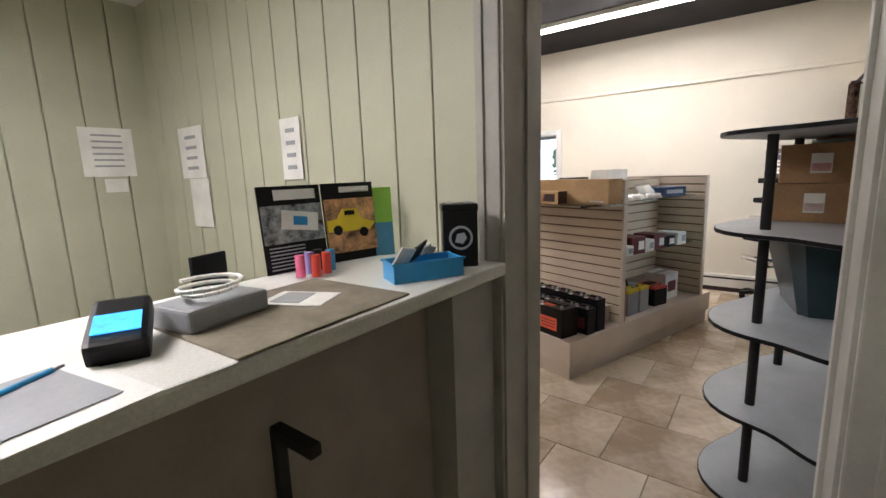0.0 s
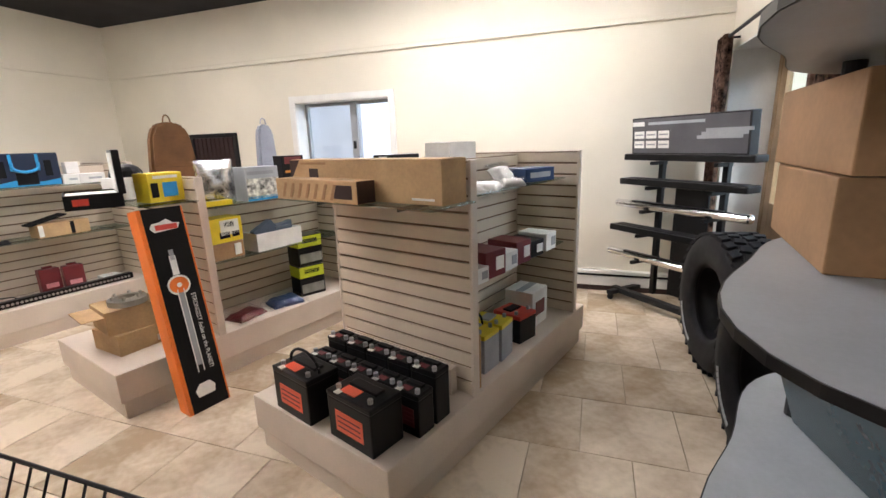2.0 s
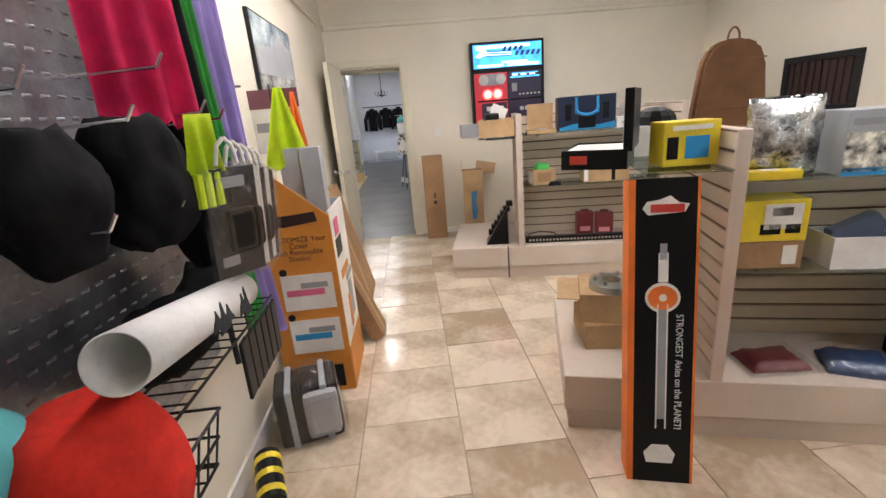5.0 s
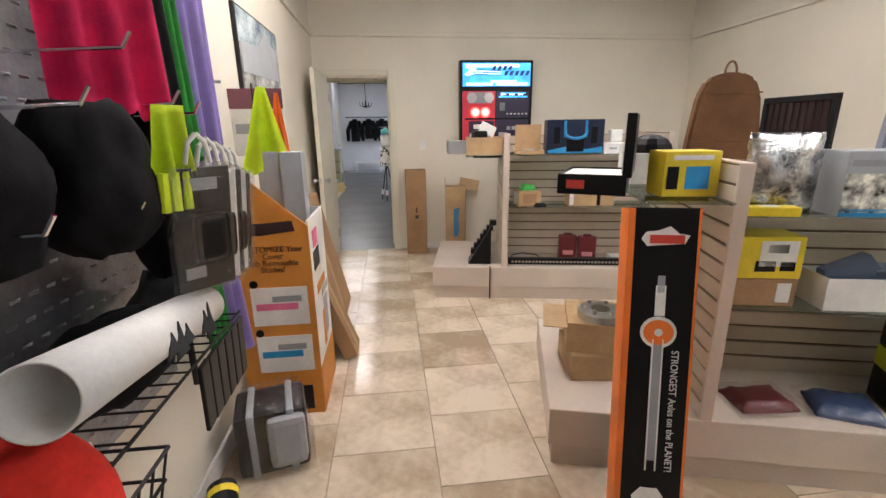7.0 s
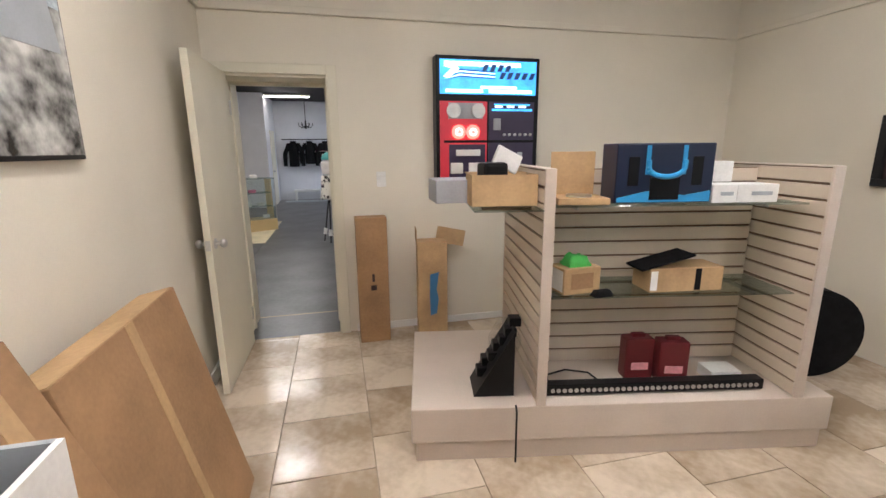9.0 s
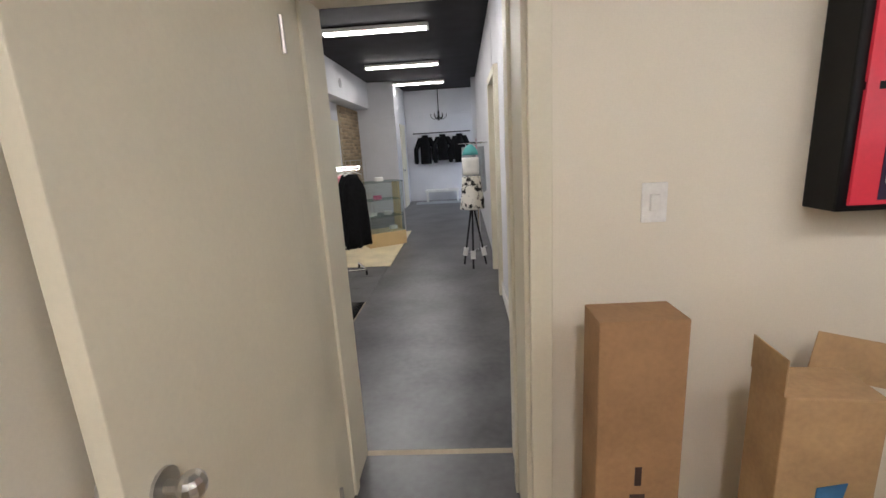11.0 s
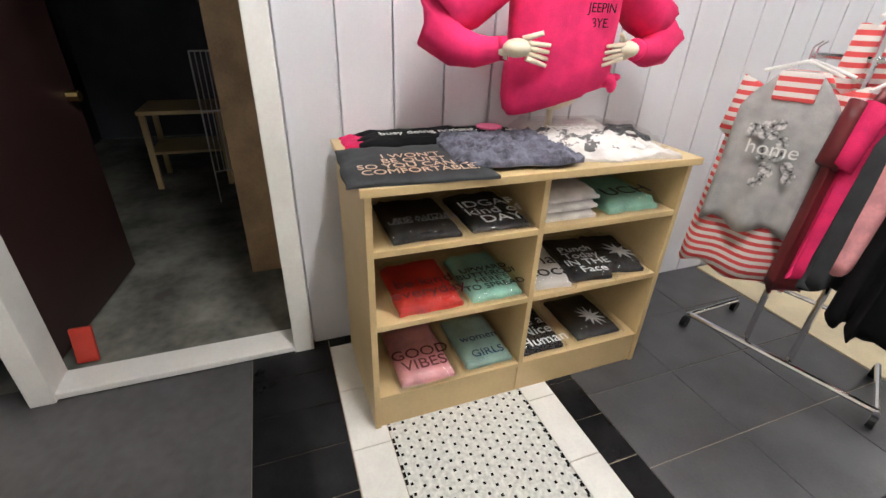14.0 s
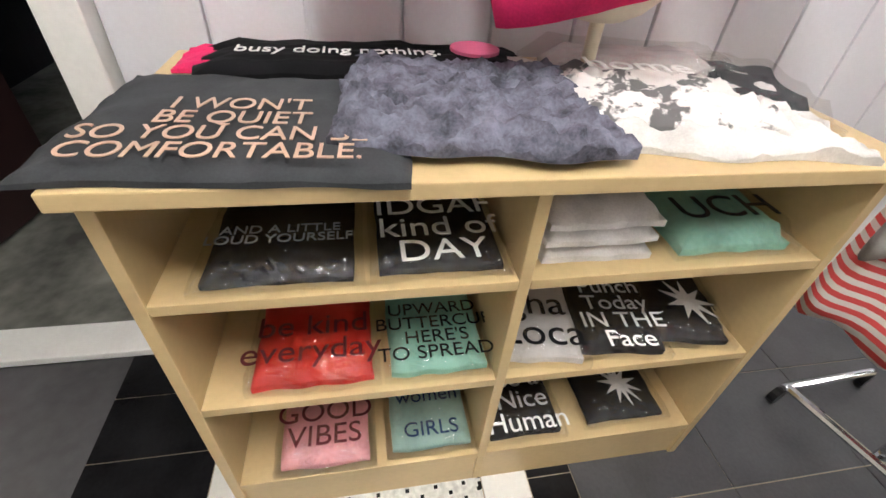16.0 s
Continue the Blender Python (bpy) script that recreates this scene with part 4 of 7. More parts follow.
part("pad", B(0.08, 0.04, 0.13, 0.14, 0.08, 0.02, 0.006, pose(0, 0, 0, 12)), simple("slate_plastic_pad", (0.14, 0.17, 0.22), 0.4), gp)
for k in range(2):
    carton("product_box", on(GB, P1 - 0.42, 0.2, GH + 0.255 * k, -12 + 4 * k), 0.22, 0.17, 0.25, M_BLACK, "lime and black boxed winch kit stacked on the plinth", group="lime boxes", tape=False,
           marks=(("f", 0, 0.80, 0.98, 0.36, M_LIME), ("f", 0, 0.82, 0.6, 0.14, M_BLACK), ("f", 0, 0.25, 0.9, 0.3, M_CONC), ("l", 0, 0.80, 0.98, 0.36, M_LIME)))
packet(on(GB, P0 + 0.30, 0.17, GH, 10), 0.30, 0.22, 0.04, M_MAROON, "bagged dark red strap on the plinth", 4)
packet(on(GB, P0 + 0.62, 0.15, GH, -14), 0.30, 0.24, 0.05, M_DBLUE, "bagged dark blue gear on the plinth", 5)
# end of B: brown cartons and chrome wheel spacer
carton("small_box", on(GB, 0.27, 0.40, GH, 6), 0.34, 0.30, 0.13, M_CARD2, "brown carton stacked on the plinth end", marks=(("f", 0.25, 0.3, 0.2, 0.3, M_PAPER),))
fb = carton("small_box", on(GB, 0.25, 0.41, GH + 0.132, -4), 0.30, 0.30, 0.15, M_CARD2, "brown carton with an open flap", tape=False)
part("flap", B(-0.20, 0, 0.12, 0.12, 0.28, 0.004, 0, pose(0, 0, 0, 0, 0, 0)), M_CARD2, fb)
ws = thing("wheel_spacer", on(GB, 0.25, 0.36, GH + 0.284), "round polished metal wheel spacer on a carton", "car part")
bm = bmesh.new()
n = 36
rings = []
for r_, z_ in ((0.045, 0.0), (0.105, 0.0), (0.105, 0.035), (0.06, 0.042), (0.045, 0.042)):
    rings.append([bm.verts.new((r_ * math.cos(6.2832 * i / n), r_ * math.sin(6.2832 * i / n), z_)) for i in range(n)])
for a, b in zip(rings, rings[1:] + rings[:1]):
    for i in range(n):
        bm.faces.new((a[i], a[(i + 1) % n], b[(i + 1) % n], b[i]))
bmesh.ops.recalc_face_normals(bm, faces=bm.faces)
part("ring", bm, M_STEEL, ws)
for i in range(6):
    part("bolt", T([(0.078 * math.cos(i * 1.047), 0.078 * math.sin(i * 1.047), 0.03), (0.078 * math.cos(i * 1.047), 0.078 * math.sin(i * 1.047), 0.058)], 0.010), M_STEEL, ws)
# open black box on B's end shelf
bb = thing("open_box", on(GB, 0.17, 0.30, SBE + 0.006, -16), "open black product box with a white inside", "box")
bm = bmesh.new()
for x, y, sx, sy in ((0, -0.175, 0.26, 0.005), (0, 0.175, 0.26, 0.005), (-0.128, 0, 0.005, 0.345), (0.128, 0, 0.005, 0.345)):
    box(bm, x, y, 0.04, sx, sy, 0.08)
part("tray", bm, M_BLACK, bb)
part("lining", B(0, 0, 0.07, 0.24, 0.33, 0.006), M_PAPER, bb)
lid = part("lid", B(0.13, 0.0, 0.19, 0.035, 0.35, 0.24, 0.003), M_BLACK, bb)
part("lid_lining", B(0.110, 0.0, 0.19, 0.004, 0.31, 0.21), M_PAPER, bb)
part("print", B(-0.06, -0.178, 0.04, 0.07, 0.002, 0.035), M_RED, bb)
part("print", B(-0.1315, 0.06, 0.04, 0.002, 0.09, 0.035), M_RED, bb)
# brown canvas seat cover and grey cover standing on B's far side shelf
def cover(m, w, h, mat, label, loop):
    e = thing("seat_cover", m, label, "seat cover")
    prof = [(-0.5, 0), (0.5, 0), (0.47, 0.45), (0.40, 0.82), (0.30, 0.95), (0.12, 1.0), (-0.12, 1.0), (-0.30, 0.95), (-0.40, 0.82), (-0.47, 0.45)]
    bm = prism([(x * w, y * h) for x, y in prof], 0.07)
    bmesh.ops.bevel(bm, geom=bm.edges[:], offset=0.015, segments=2, affect="EDGES")
    part("cover", bm, mat, e, "", pose(0, 0.035, 0, 90))
    part("seam", B(0, -0.037, h * 0.84, w * 0.78, 0.004, 0.006), mat, e)
    part("seam", B(0, -0.037, h * 0.45, w * 0.9, 0.004, 0.004), mat, e)
    if loop:
        pts = [(0.025 * math.cos(a), 0, h + 0.05 * math.sin(a)) for a in [i * math.pi / 8 for i in range(9)]]
        part("loop", T(pts, 0.005), mat, e)


cover(on(GB, P0 + 0.20, 0.66, SB0 + 0.004, 2), 0.34, 0.56, M_BROWNF, "brown canvas seat cover standing on a shelf", True)
cover(on(GB, P0 + 0.98, 0.68, SB0 + 0.004, -4), 0.18, 0.56, simple("grey_foam_cover", (0.30, 0.32, 0.38), 0.8), "narrow grey padded cover standing on a shelf", True)
hb = thing("helmet_box", on(GB, 0.46, 0.58, SBE + 0.006, 5), "white box with a black domed cap on top", "box")
part("body", B(0, 0, 0.07, 0.22, 0.2, 0.14, 0.004), M_PAPER, hb)
bm = bmesh.new()
ball(bm, 0, 0, 0.15, 0.10, 0.09, 0.075)
part("dome", bm, M_BLACK, hb)

# tall black and orange box leaning on gondola B
lean = thing("tall_box", pose(4.60, 3.035, 0.0, 0, 0, -15) @ pose(0, 0, 0, -9.5, 0, 0), "tall black and orange axle box leaning on the gondola", "box")
part("body", B(0, 0.055, 0.60, 0.235, 0.11, 1.20, 0.004), M_BLACK, lean)
part("side", B(-0.119, 0.055, 0.60, 0.004, 0.108, 1.196), M_ORANGE, lean, "orange printed side panel")
part("side", B(0.119, 0.055, 0.60, 0.004, 0.108, 1.196), M_ORANGE, lean, "orange printed side panel")
part("edge", B(-0.108, -0.001, 0.60, 0.018, 0.003, 1.196), M_ORANGE, lean)
part("edge", B(0.114, -0.001, 0.60, 0.006, 0.003, 1.196), M_ORANGE, lean)
part("print", prism([(-0.055, -0.01), (0.07, 0.0), (0.085, 0.03), (0.05, 0.035), (0.02, 0.06), (-0.02, 0.045), (-0.06, 0.04), (-0.075, 0.015)], 0.003), M_PAPER, lean, "", pose(0, 0, 1.075, 90))
part("print", B(0.01, -0.0035, 1.09, 0.115, 0.003, 0.03, 0, None), M_RED, lean)
part("print", B(0.0, -0.002, 0.50, 0.030, 0.003, 0.46), M_GREY, lean)
for s in (-1, 1):
    part("print", B(s * 0.017, -0.003, 0.48, 0.005, 0.003, 0.50), M_PAPER, lean)
part("print", B(0, -0.003, 0.87, 0.034, 0.003, 0.11), M_PAPER, lean)
part("print", B(0, -0.003, 0.93, 0.024, 0.003, 0.06), M_GREY, lean)
part("print", prism([(0.062 * math.cos(a), 0.058 * math.sin(a)) for a in [i * 6.2832 / 20 for i in range(20)]], 0.003), M_PAPER, lean, "", pose(0, 0, 0.755, 90))
part("print", prism([(0.052 * math.cos(a), 0.046 * math.sin(a)) for a in [i * 6.2832 / 20 for i in range(20)]], 0.003), M_ORANGE, lean, "", pose(0, -0.0012, 0.755, 90))
part("print", prism([(0.014 * math.cos(a), 0.014 * math.sin(a)) for a in [i * 6.2832 / 12 for i in range(12)]], 0.003), M_PAPER, lean, "", pose(0, -0.0024, 0.755, 90))
part("print", prism([(-0.05, 0), (0.045, 0), (0.055, 0.04), (0.03, 0.075), (-0.03, 0.075), (-0.06, 0.04)], 0.003), M_PAPER, lean, "", pose(0, 0, 0.085, 90))
lettering("lettering", "STRONGEST Axles on the PLANET!", 0.036, M_PAPER, lean, pose(0.06, -0.0025, 0.46) @ pose(0, 0, 0, 90) @ pose(0, 0, 0, 0, 0, -90), "white slogan lettering", 0.85)

# ---- gondola C goods ----
cb = thing("open_carton", on(GC, 0.44, 0.20, SH0 + 0.006, 2), "open brown carton holding a black part on the end shelf", "box")
bm = bmesh.new()
for x, y, sx, sy in ((0, -0.10, 0.30, 0.004), (0, 0.10, 0.30, 0.004), (-0.148, 0, 0.004, 0.196), (0.148, 0, 0.004, 0.196)):
    box(bm, x, y, 0.07, sx, sy, 0.14)
box(bm, 0, 0, 0.003, 0.29, 0.19, 0.004)
part("carton", bm, M_CARD2, cb)
part("flap", B(0, 0.15, 0.14, 0.29, 0.1, 0.004, 0, pose(0, 0, 0.0, 0)), M_CARD2, cb)
cp = thing("car_part", on(GC, 0.40, 0.20, SH0 + 0.02, 20), "black and white car part in an open carton", "car part")
part("body", B(0, 0, 0.09, 0.12, 0.10, 0.18, 0.02), M_BLACK, cp)
part("shield", B(-0.02, -0.02, 0.20, 0.14, 0.02, 0.09, 0.008, pose(0, 0, 0, 0, 25, 0)), M_PAPER, cp)
kb = carton("small_box", on(GC, 0.22, 0.36, SH0 + 0.006, 8), 0.20, 0.24, 0.11, M_GREY, "dark grey carton on the end shelf", tape=False)
oc = thing("open_carton", on(GC, P0 + 0.22, 0.24, SH0 + 0.004, -2), "shallow brown carton with its lid standing up", "box")
part("tray", B(0, -0.02, 0.015, 0.24, 0.2, 0.03, 0.003), M_CARD2, oc)
part("lid", B(0, 0.09, 0.13, 0.22, 0.006, 0.22, 0.002), M_CARD2, oc)
part("disc", T([(0, -0.03, 0.03), (0, -0.03, 0.04)], 0.06, 20), M_STEEL, oc)
bg = thing("tool_bag", on(GC, P0 + 0.58, 0.20, SH0 + 0.004, 1), "black box with a blue handled bag design", "bag")
part("body", B(0, 0, 0.14, 0.46, 0.16, 0.27, 0.006), simple("navy_black_print", (0.008, 0.016, 0.045), 0.35), bg)
part("blue_print", prism([(-0.22, 0), (0.22, 0), (0.22, 0.05), (0.1, 0.03), (-0.08, 0.05), (-0.22, 0.02)], 0.003), M_BLUE, bg, "", pose(0, -0.081, 0.01, 90))
pts = [(0.085 * math.cos(a), -0.09, 0.17 - 0.045 * math.sin(a)) for a in [i * math.pi / 10 for i in range(11)]]
part("handle", T([(0.085, -0.09, 0.2)] + pts + [(-0.085, -0.09, 0.2)], 0.012), M_BLUE, bg, "blue handle")
part("panel", B(0, -0.083, 0.07, 0.14, 0.004, 0.1), M_BLACK, bg)
for s in (-1, 1):
    part("print", B(s * 0.15, -0.083, 0.15, 0.05, 0.003, 0.13, 0.001), M_BLACK, bg)
    part("strap", B(s * 0.085, -0.083, 0.20, 0.02, 0.004, 0.13), M_BLUE, bg)
for k, (x, w) in enumerate(((0.88, 0.12), (1.04, 0.20))):
    carton("small_box", on(GC, P0 + x, 0.2, SH0 + 0.004), w, 0.14, 0.085, M_PAPER, "small white carton on the glass shelf", tape=False, group="white cartons", marks=(("f", 0.1, 0.5, 0.5, 0.2, M_LGREY),))
carton("small_box", on(GC, P0 + 0.95, 0.3, SH0 + 0.092), 0.10, 0.08, 0.10, M_PAPER, "small white carton stacked on another", tape=False, group="white cartons")
cy = carton("small_box", on(GC, P0 + 0.22, 0.20, SH1 + 0.004, 14), 0.20, 0.13, 0.13, M_CARD2, "open brown printed carton with green packing", tape=False, marks=(("l", 0, 0.5, 0.8, 0.8, M_PAPER), ("f", 0, 0.5, 0.6, 0.6, M_CARD)))
part("packing", cloth(0.12, 0.09, 0.05, 6, 0.02, 3), M_GREENF, cy, "crumpled green packing", Matrix.Translation((0, 0, 0.13)))
c2 = carton("small_box", on(GC, P0 + 0.75, 0.22, SH1 + 0.004, 4), 0.38, 0.16, 0.12, M_CARD2, "brown carton with a black foam sheet on top", tape=False, marks=(("f", -0.45, 0.5, 0.09, 0.8, M_PAPER), ("f", 0.15, 0.5, 0.08, 0.9, M_BLACK)))
part("foam", B(-0.06, 0, 0.165, 0.28, 0.15, 0.012, 0.003, pose(0, 0, 0.0, 0, -14, 0)), M_BLKF, c2)
packet(on(GC, P0 + 0.32, 0.10, SH1 + 0.004, 12), 0.12, 0.06, 0.03, M_BLKF, "small black bagged part on the glass shelf", 7, False)
for k in range(2):
    cs = thing("tool_case", on(GC, P0 + 0.60 + 0.16 * k, 0.26 - 0.05 * k, GH, -6 * k), "maroon plastic tool case standing on the plinth", "case", "maroon cases")
    part("shell", B(0, 0, 0.115, 0.15, 0.09, 0.23, 0.012), M_MAROON, cs)
    part("handle", B(0, 0, 0.24, 0.07, 0.03, 0.02, 0.004), M_MAROON, cs)
    part("label_panel", B(0, -0.047, 0.08, 0.09, 0.003, 0.04), M_ROSEF, cs)
lbar = thing("light_bar", on(GC, P0 + 0.62, 0.11, GH), "long black LED light bar lying on the plinth", "light bar")
part("housing", B(0, 0, 0.032, 1.12, 0.06, 0.055, 0.006), M_BLACK, lbar)
src = None
for i in range(36):
    mm = Matrix.Translation((-0.52 + i * 0.0297, -0.031, 0.032))
    if src is None:
        src = part("lens", T([(0, 0, 0), (0, -0.004, 0)], 0.011, 10), M_STEEL, lbar, "", mm).data
    else:
        share("lens", src, M_STEEL, lbar, mm)
part("cable", T([(-0.53, 0.03, 0.04), (-0.52, 0.08, 0.06), (-0.42, 0.10, 0.075), (-0.30, 0.09, 0.06), (-0.25, 0.04, 0.03)], 0.005), M_BLACK, lbar)
carton("small_box", on(GC, P0 + 1.04, 0.22, GH), 0.16, 0.12, 0.06, M_PAPER, "flat white carton on the plinth", tape=False)
st = thing("switch_stand", on(GC, 0.44, 0.20, GH, 0), "black wedge stand with switches and a clear bag", "display stand")
part("wedge", prism([(0, 0), (0.20, 0), (0.20, 0.34)], 0.20), M_BLACK, st, "", pose(-0.13, 0.10, 0, 90))
rnd = random.Random(8)
for i in range(7):
    part("switch", B(-0.08 + 0.028 * i, 0.02 * rnd.uniform(-1, 1), 0.10 + 0.042 * i, 0.06, 0.07, 0.045, 0.008, pose(0, 0, 0, 0, 0, 0)), M_BLACK, st)
st2 = solo("clear_bag", loft([ell(0, 0, 0.02 + 0.03 * j, 0.09 * math.sin(0.3 + j * 0.27), 0.035, 14, 0.3, j) for j in range(10)]), M_CLEARBAG, on(GC, 0.50, 0.34, GH + 0.02), "clear plastic bag behind the switch stand", "bag")
part("cable", T([(0.06, -0.20, 0.01), (0.06, -0.225, -0.01), (0.06, -0.226, -0.28)], 0.005), M_BLACK, st)

# ---- wall display with screen ----
tv = thing("wall_display", pose(4.955, YB, 0), "black framed wall display with lit screen and lamp panels", "display")
part("cabinet", B(0, -0.06, 1.715, 0.85, 0.12, 0.96, 0.006), M_BLACK, tv)
scr = part("screen", B(0.0, -0.122, 2.04, 0.79, 0.006, 0.25), M_SCRBLUE, tv, "lit blue and white screen")
for x, z, w, h in ((-0.2, 1.938, 0.30, 0.022), (0.18, 1.938, 0.36, 0.024), (0.08, 1.968, 0.30, 0.018), (-0.05, 2.135, 0.62, 0.03)):
    part("screen_bar", B(x, -0.127, z, w, 0.003, h), M_SCRWHITE, scr)
M_SCRNAVY = simple("lit_screen_navy", (0.01, 0.05, 0.16), 0.3, emit=0.5)
for i in range(5):
    a = i * 0.012
    part("screen_swoosh", prism([(-0.36, 0.0 + a), (-0.24, 0.030 + a), (0.05, 0.020 + a), (0.05, 0.026 + a), (-0.24, 0.038 + a)], 0.002), M_SCRWHITE if i % 2 else M_SCRNAVY, scr, "", pose(0, -0.1262 - 0.0004 * i, 2.01, 90))
for x, z, n in ((-0.06, 2.085, 4), (0.08, 2.03, 5)):
    for i in range(n):
        part("screen_letter", prism([(0, 0), (0.035, 0), (0.06, 0.05), (0.02, 0.05)], 0.002), M_SCRNAVY, scr, "", pose(x + 0.062 * i, -0.1285, z, 90))
part("screen_swoosh", prism([(-0.37, 0.0), (-0.33, -0.01), (-0.24, 0.06), (-0.30, 0.085), (-0.37, 0.075), (-0.30, 0.06)], 0.002), M_SCRWHITE, scr, "", pose(0, -0.1285, 2.04, 90))
for x, z, mm in ((-0.205, 1.715, M_SIGNRED), (0.195, 1.715, M_SIGNDARK), (-0.205, 1.40, M_SIGNRED), (0.195, 1.40, M_SIGNDARK)):
    pn = part("panel", B(x, -0.122, z, 0.385, 0.006, 0.295), mm, tv, "lit product panel")
    if mm is M_SIGNRED:
        part("inset", B(0.03 + x, -0.126, z, 0.30, 0.003, 0.27), M_SIGNDARK if z < 1.6 else M_SIGNRED, pn)
for s in (-1, 1):
    for rr, mm, d in ((0.055, M_SCRRED, 0.0), (0.030, M_SCRWHITE, 0.004), (0.016, M_SCRRED, 0.008)):
        part("lamp_ring", T([(-0.19 + s * 0.058, -0.126 - d, 1.63), (-0.19 + s * 0.058, -0.140 - d, 1.63)], rr, 24), mm, tv, "lit red round tail lamp")
    part("lamp", T([(-0.19 + s * 0.10, -0.126, 1.79), (-0.19 + s * 0.10, -0.15, 1.79)], 0.055, 20), M_STEEL, tv, "round chrome lamp")
    part("lamp", B(-0.19 + s * 0.075, -0.135, 1.35, 0.10, 0.02, 0.085, 0.006), M_PAPER, tv)
part("lamp", B(-0.17, -0.135, 1.47, 0.2, 0.02, 0.05, 0.006), M_PAPER, tv)
part("light_strip", B(0.195, -0.13, 1.80, 0.34, 0.012, 0.016), M_SCRBLUE, tv, "lit blue strip")
part("light_strip", B(0.195, -0.13, 1.84, 0.30, 0.012, 0.012), M_SCRBLUE, tv, "lit blue strip")
for i in range(3):
    part("led", B(0.08 + 0.10 * i, -0.134, 1.825, 0.06, 0.008, 0.014), M_SCRWHITE, tv, "lit blue-white strip")
part("side_band", B(-0.383, -0.128, 1.56, 0.03, 0.004, 0.60), M_SIGNRED, tv)
part("lamp_tray", B(-0.19, -0.128, 1.79, 0.28, 0.004, 0.12), M_GREY, tv, "grey blister tray")
part("lamp", B(0.07, -0.13, 1.69, 0.06, 0.012, 0.09, 0.003), M_GREY, tv)
for i in range(6):
    part("toggle", T([(0.13 + 0.045 * i, -0.126, 1.61), (0.13 + 0.045 * i, -0.15, 1.61)], 0.01, 8), M_STEEL, tv)
for i in range(3):
    part("switch", B(0.15 + 0.06 * i, -0.13, 1.45, 0.045, 0.01, 0.04, 0.003), M_LGREY, tv)
part("cable", T([(0.1, -0.02, 1.24), (0.3, -0.02, 1.15), (0.46, -0.02, 1.10), (0.60, -0.02, 1.08)], 0.006), M_BLACK, tv)
sw = thing("light_switch", pose(4.10, YB, 1.27), "white wall light switch", "switch")
part("plate", B(0, -0.004, 0, 0.075, 0.008, 0.12, 0.003), M_PAPER, sw)
part("toggle", B(0, -0.012, 0.0, 0.03, 0.012, 0.05, 0.003), M_WHITE, sw)
sw2 = thing("light_switch", pose(XR, 6.2, 1.27, 0, 0, -90), "white wall light switch", "switch")
part("plate", B(0, -0.004, 0, 0.075, 0.008, 0.12, 0.003), M_PAPER, sw2)
part("toggle", B(0, -0.012, 0.0, 0.03, 0.012, 0.05, 0.003), M_WHITE, sw2)
# tall cartons against the wall
tc = carton("tall_carton", pose(3.985, 6.99, 0, 0, 0, 1), 0.235, 0.14, 1.0, M_CARD, "tall brown carton standing against the wall", tape=False, marks=(("f", 0.0, 0.45, 0.18, 0.04, M_DARKW), ("f", 0.0, 0.53, 0.08, 0.06, M_DARKW)))
t2 = thing("tall_carton", pose(4.45, 6.94, 0, 0, 0, -6), "battered tall brown carton with a blue mark and open top", "box")
part("body", B(0, 0, 0.40, 0.235, 0.17, 0.80, 0.006), M_CARD2, t2)
part("flap", B(0.0, 0.03, 0.83, 0.235, 0.004, 0.13, 0, pose(0, 0, 0, -6, 12, 0)), M_CARD2, t2)
part("flap", B(-0.12, 0.0, 0.85, 0.004, 0.16, 0.1, 0, None), M_CARD2, t2)
part("blue_mark", prism([(-0.03, 0.0), (0.02, 0.02), (0.035, 0.14), (0.02, 0.22), (0.04, 0.36), (-0.03, 0.34), (-0.035, 0.16)], 0.002), simple("blue_paint_mark", (0.05, 0.20, 0.42), 0.6), t2, "blue painted mark", pose(0.01, -0.086, 0.20, 90))
# vent frame, baseboard heater and black round case along the window wall
vf = thing("wall_vent", pose(XR, 5.53, 1.46, 0, 0, -90), "dark wall vent in a pale wooden frame", "vent")
bm = bmesh.new()
for x, z, sx, sz in ((0, 0.21, 0.74, 0.05), (0, -0.21, 0.74, 0.05), (-0.345, 0, 0.05, 0.37), (0.345, 0, 0.05, 0.37)):
    box(bm, x, -0.02, z, sx, 0.04, sz, 0.004)
part("frame", bm, M_BLACKM, vf)
part("backing", B(0, -0.006, 0, 0.64, 0.012, 0.37), M_DARKW, vf)
for i in range(9):
    part("slat", B(-0.28 + 0.07 * i, -0.018, 0, 0.035, 0.014, 0.36, 0.003), M_DARKW, vf)
ht = thing("baseboard_heater", pose(XR, 1.7, 0, 0, 0, -90), "white metal baseboard heater along the wall", "heater")
part("cover", B(0, -0.035, 0.13, 3.2, 0.07, 0.15, 0.006), M_WHITE, ht)
# black strip on the cover stands for the shade inside the slot
part("slot", B(0, -0.072, 0.165, 3.1, 0.004, 0.02), M_BLACK, ht)
part("foot", B(0, -0.03, 0.028, 3.2, 0.06, 0.05), M_DARKW, ht)
rc = thing("wheel_case", pose(6.75, 5.75, 0.0, 0, 0, -20), "black round spare wheel case standing on the floor", "case")
part("shell", T([(0, -0.11, 0.30), (0, 0.11, 0.30)], 0.30, 36), M_BLKF, rc)
part("rim", T([(0, -0.12, 0.30), (0, -0.105, 0.30)], 0.27, 36), M_BLKF, rc)

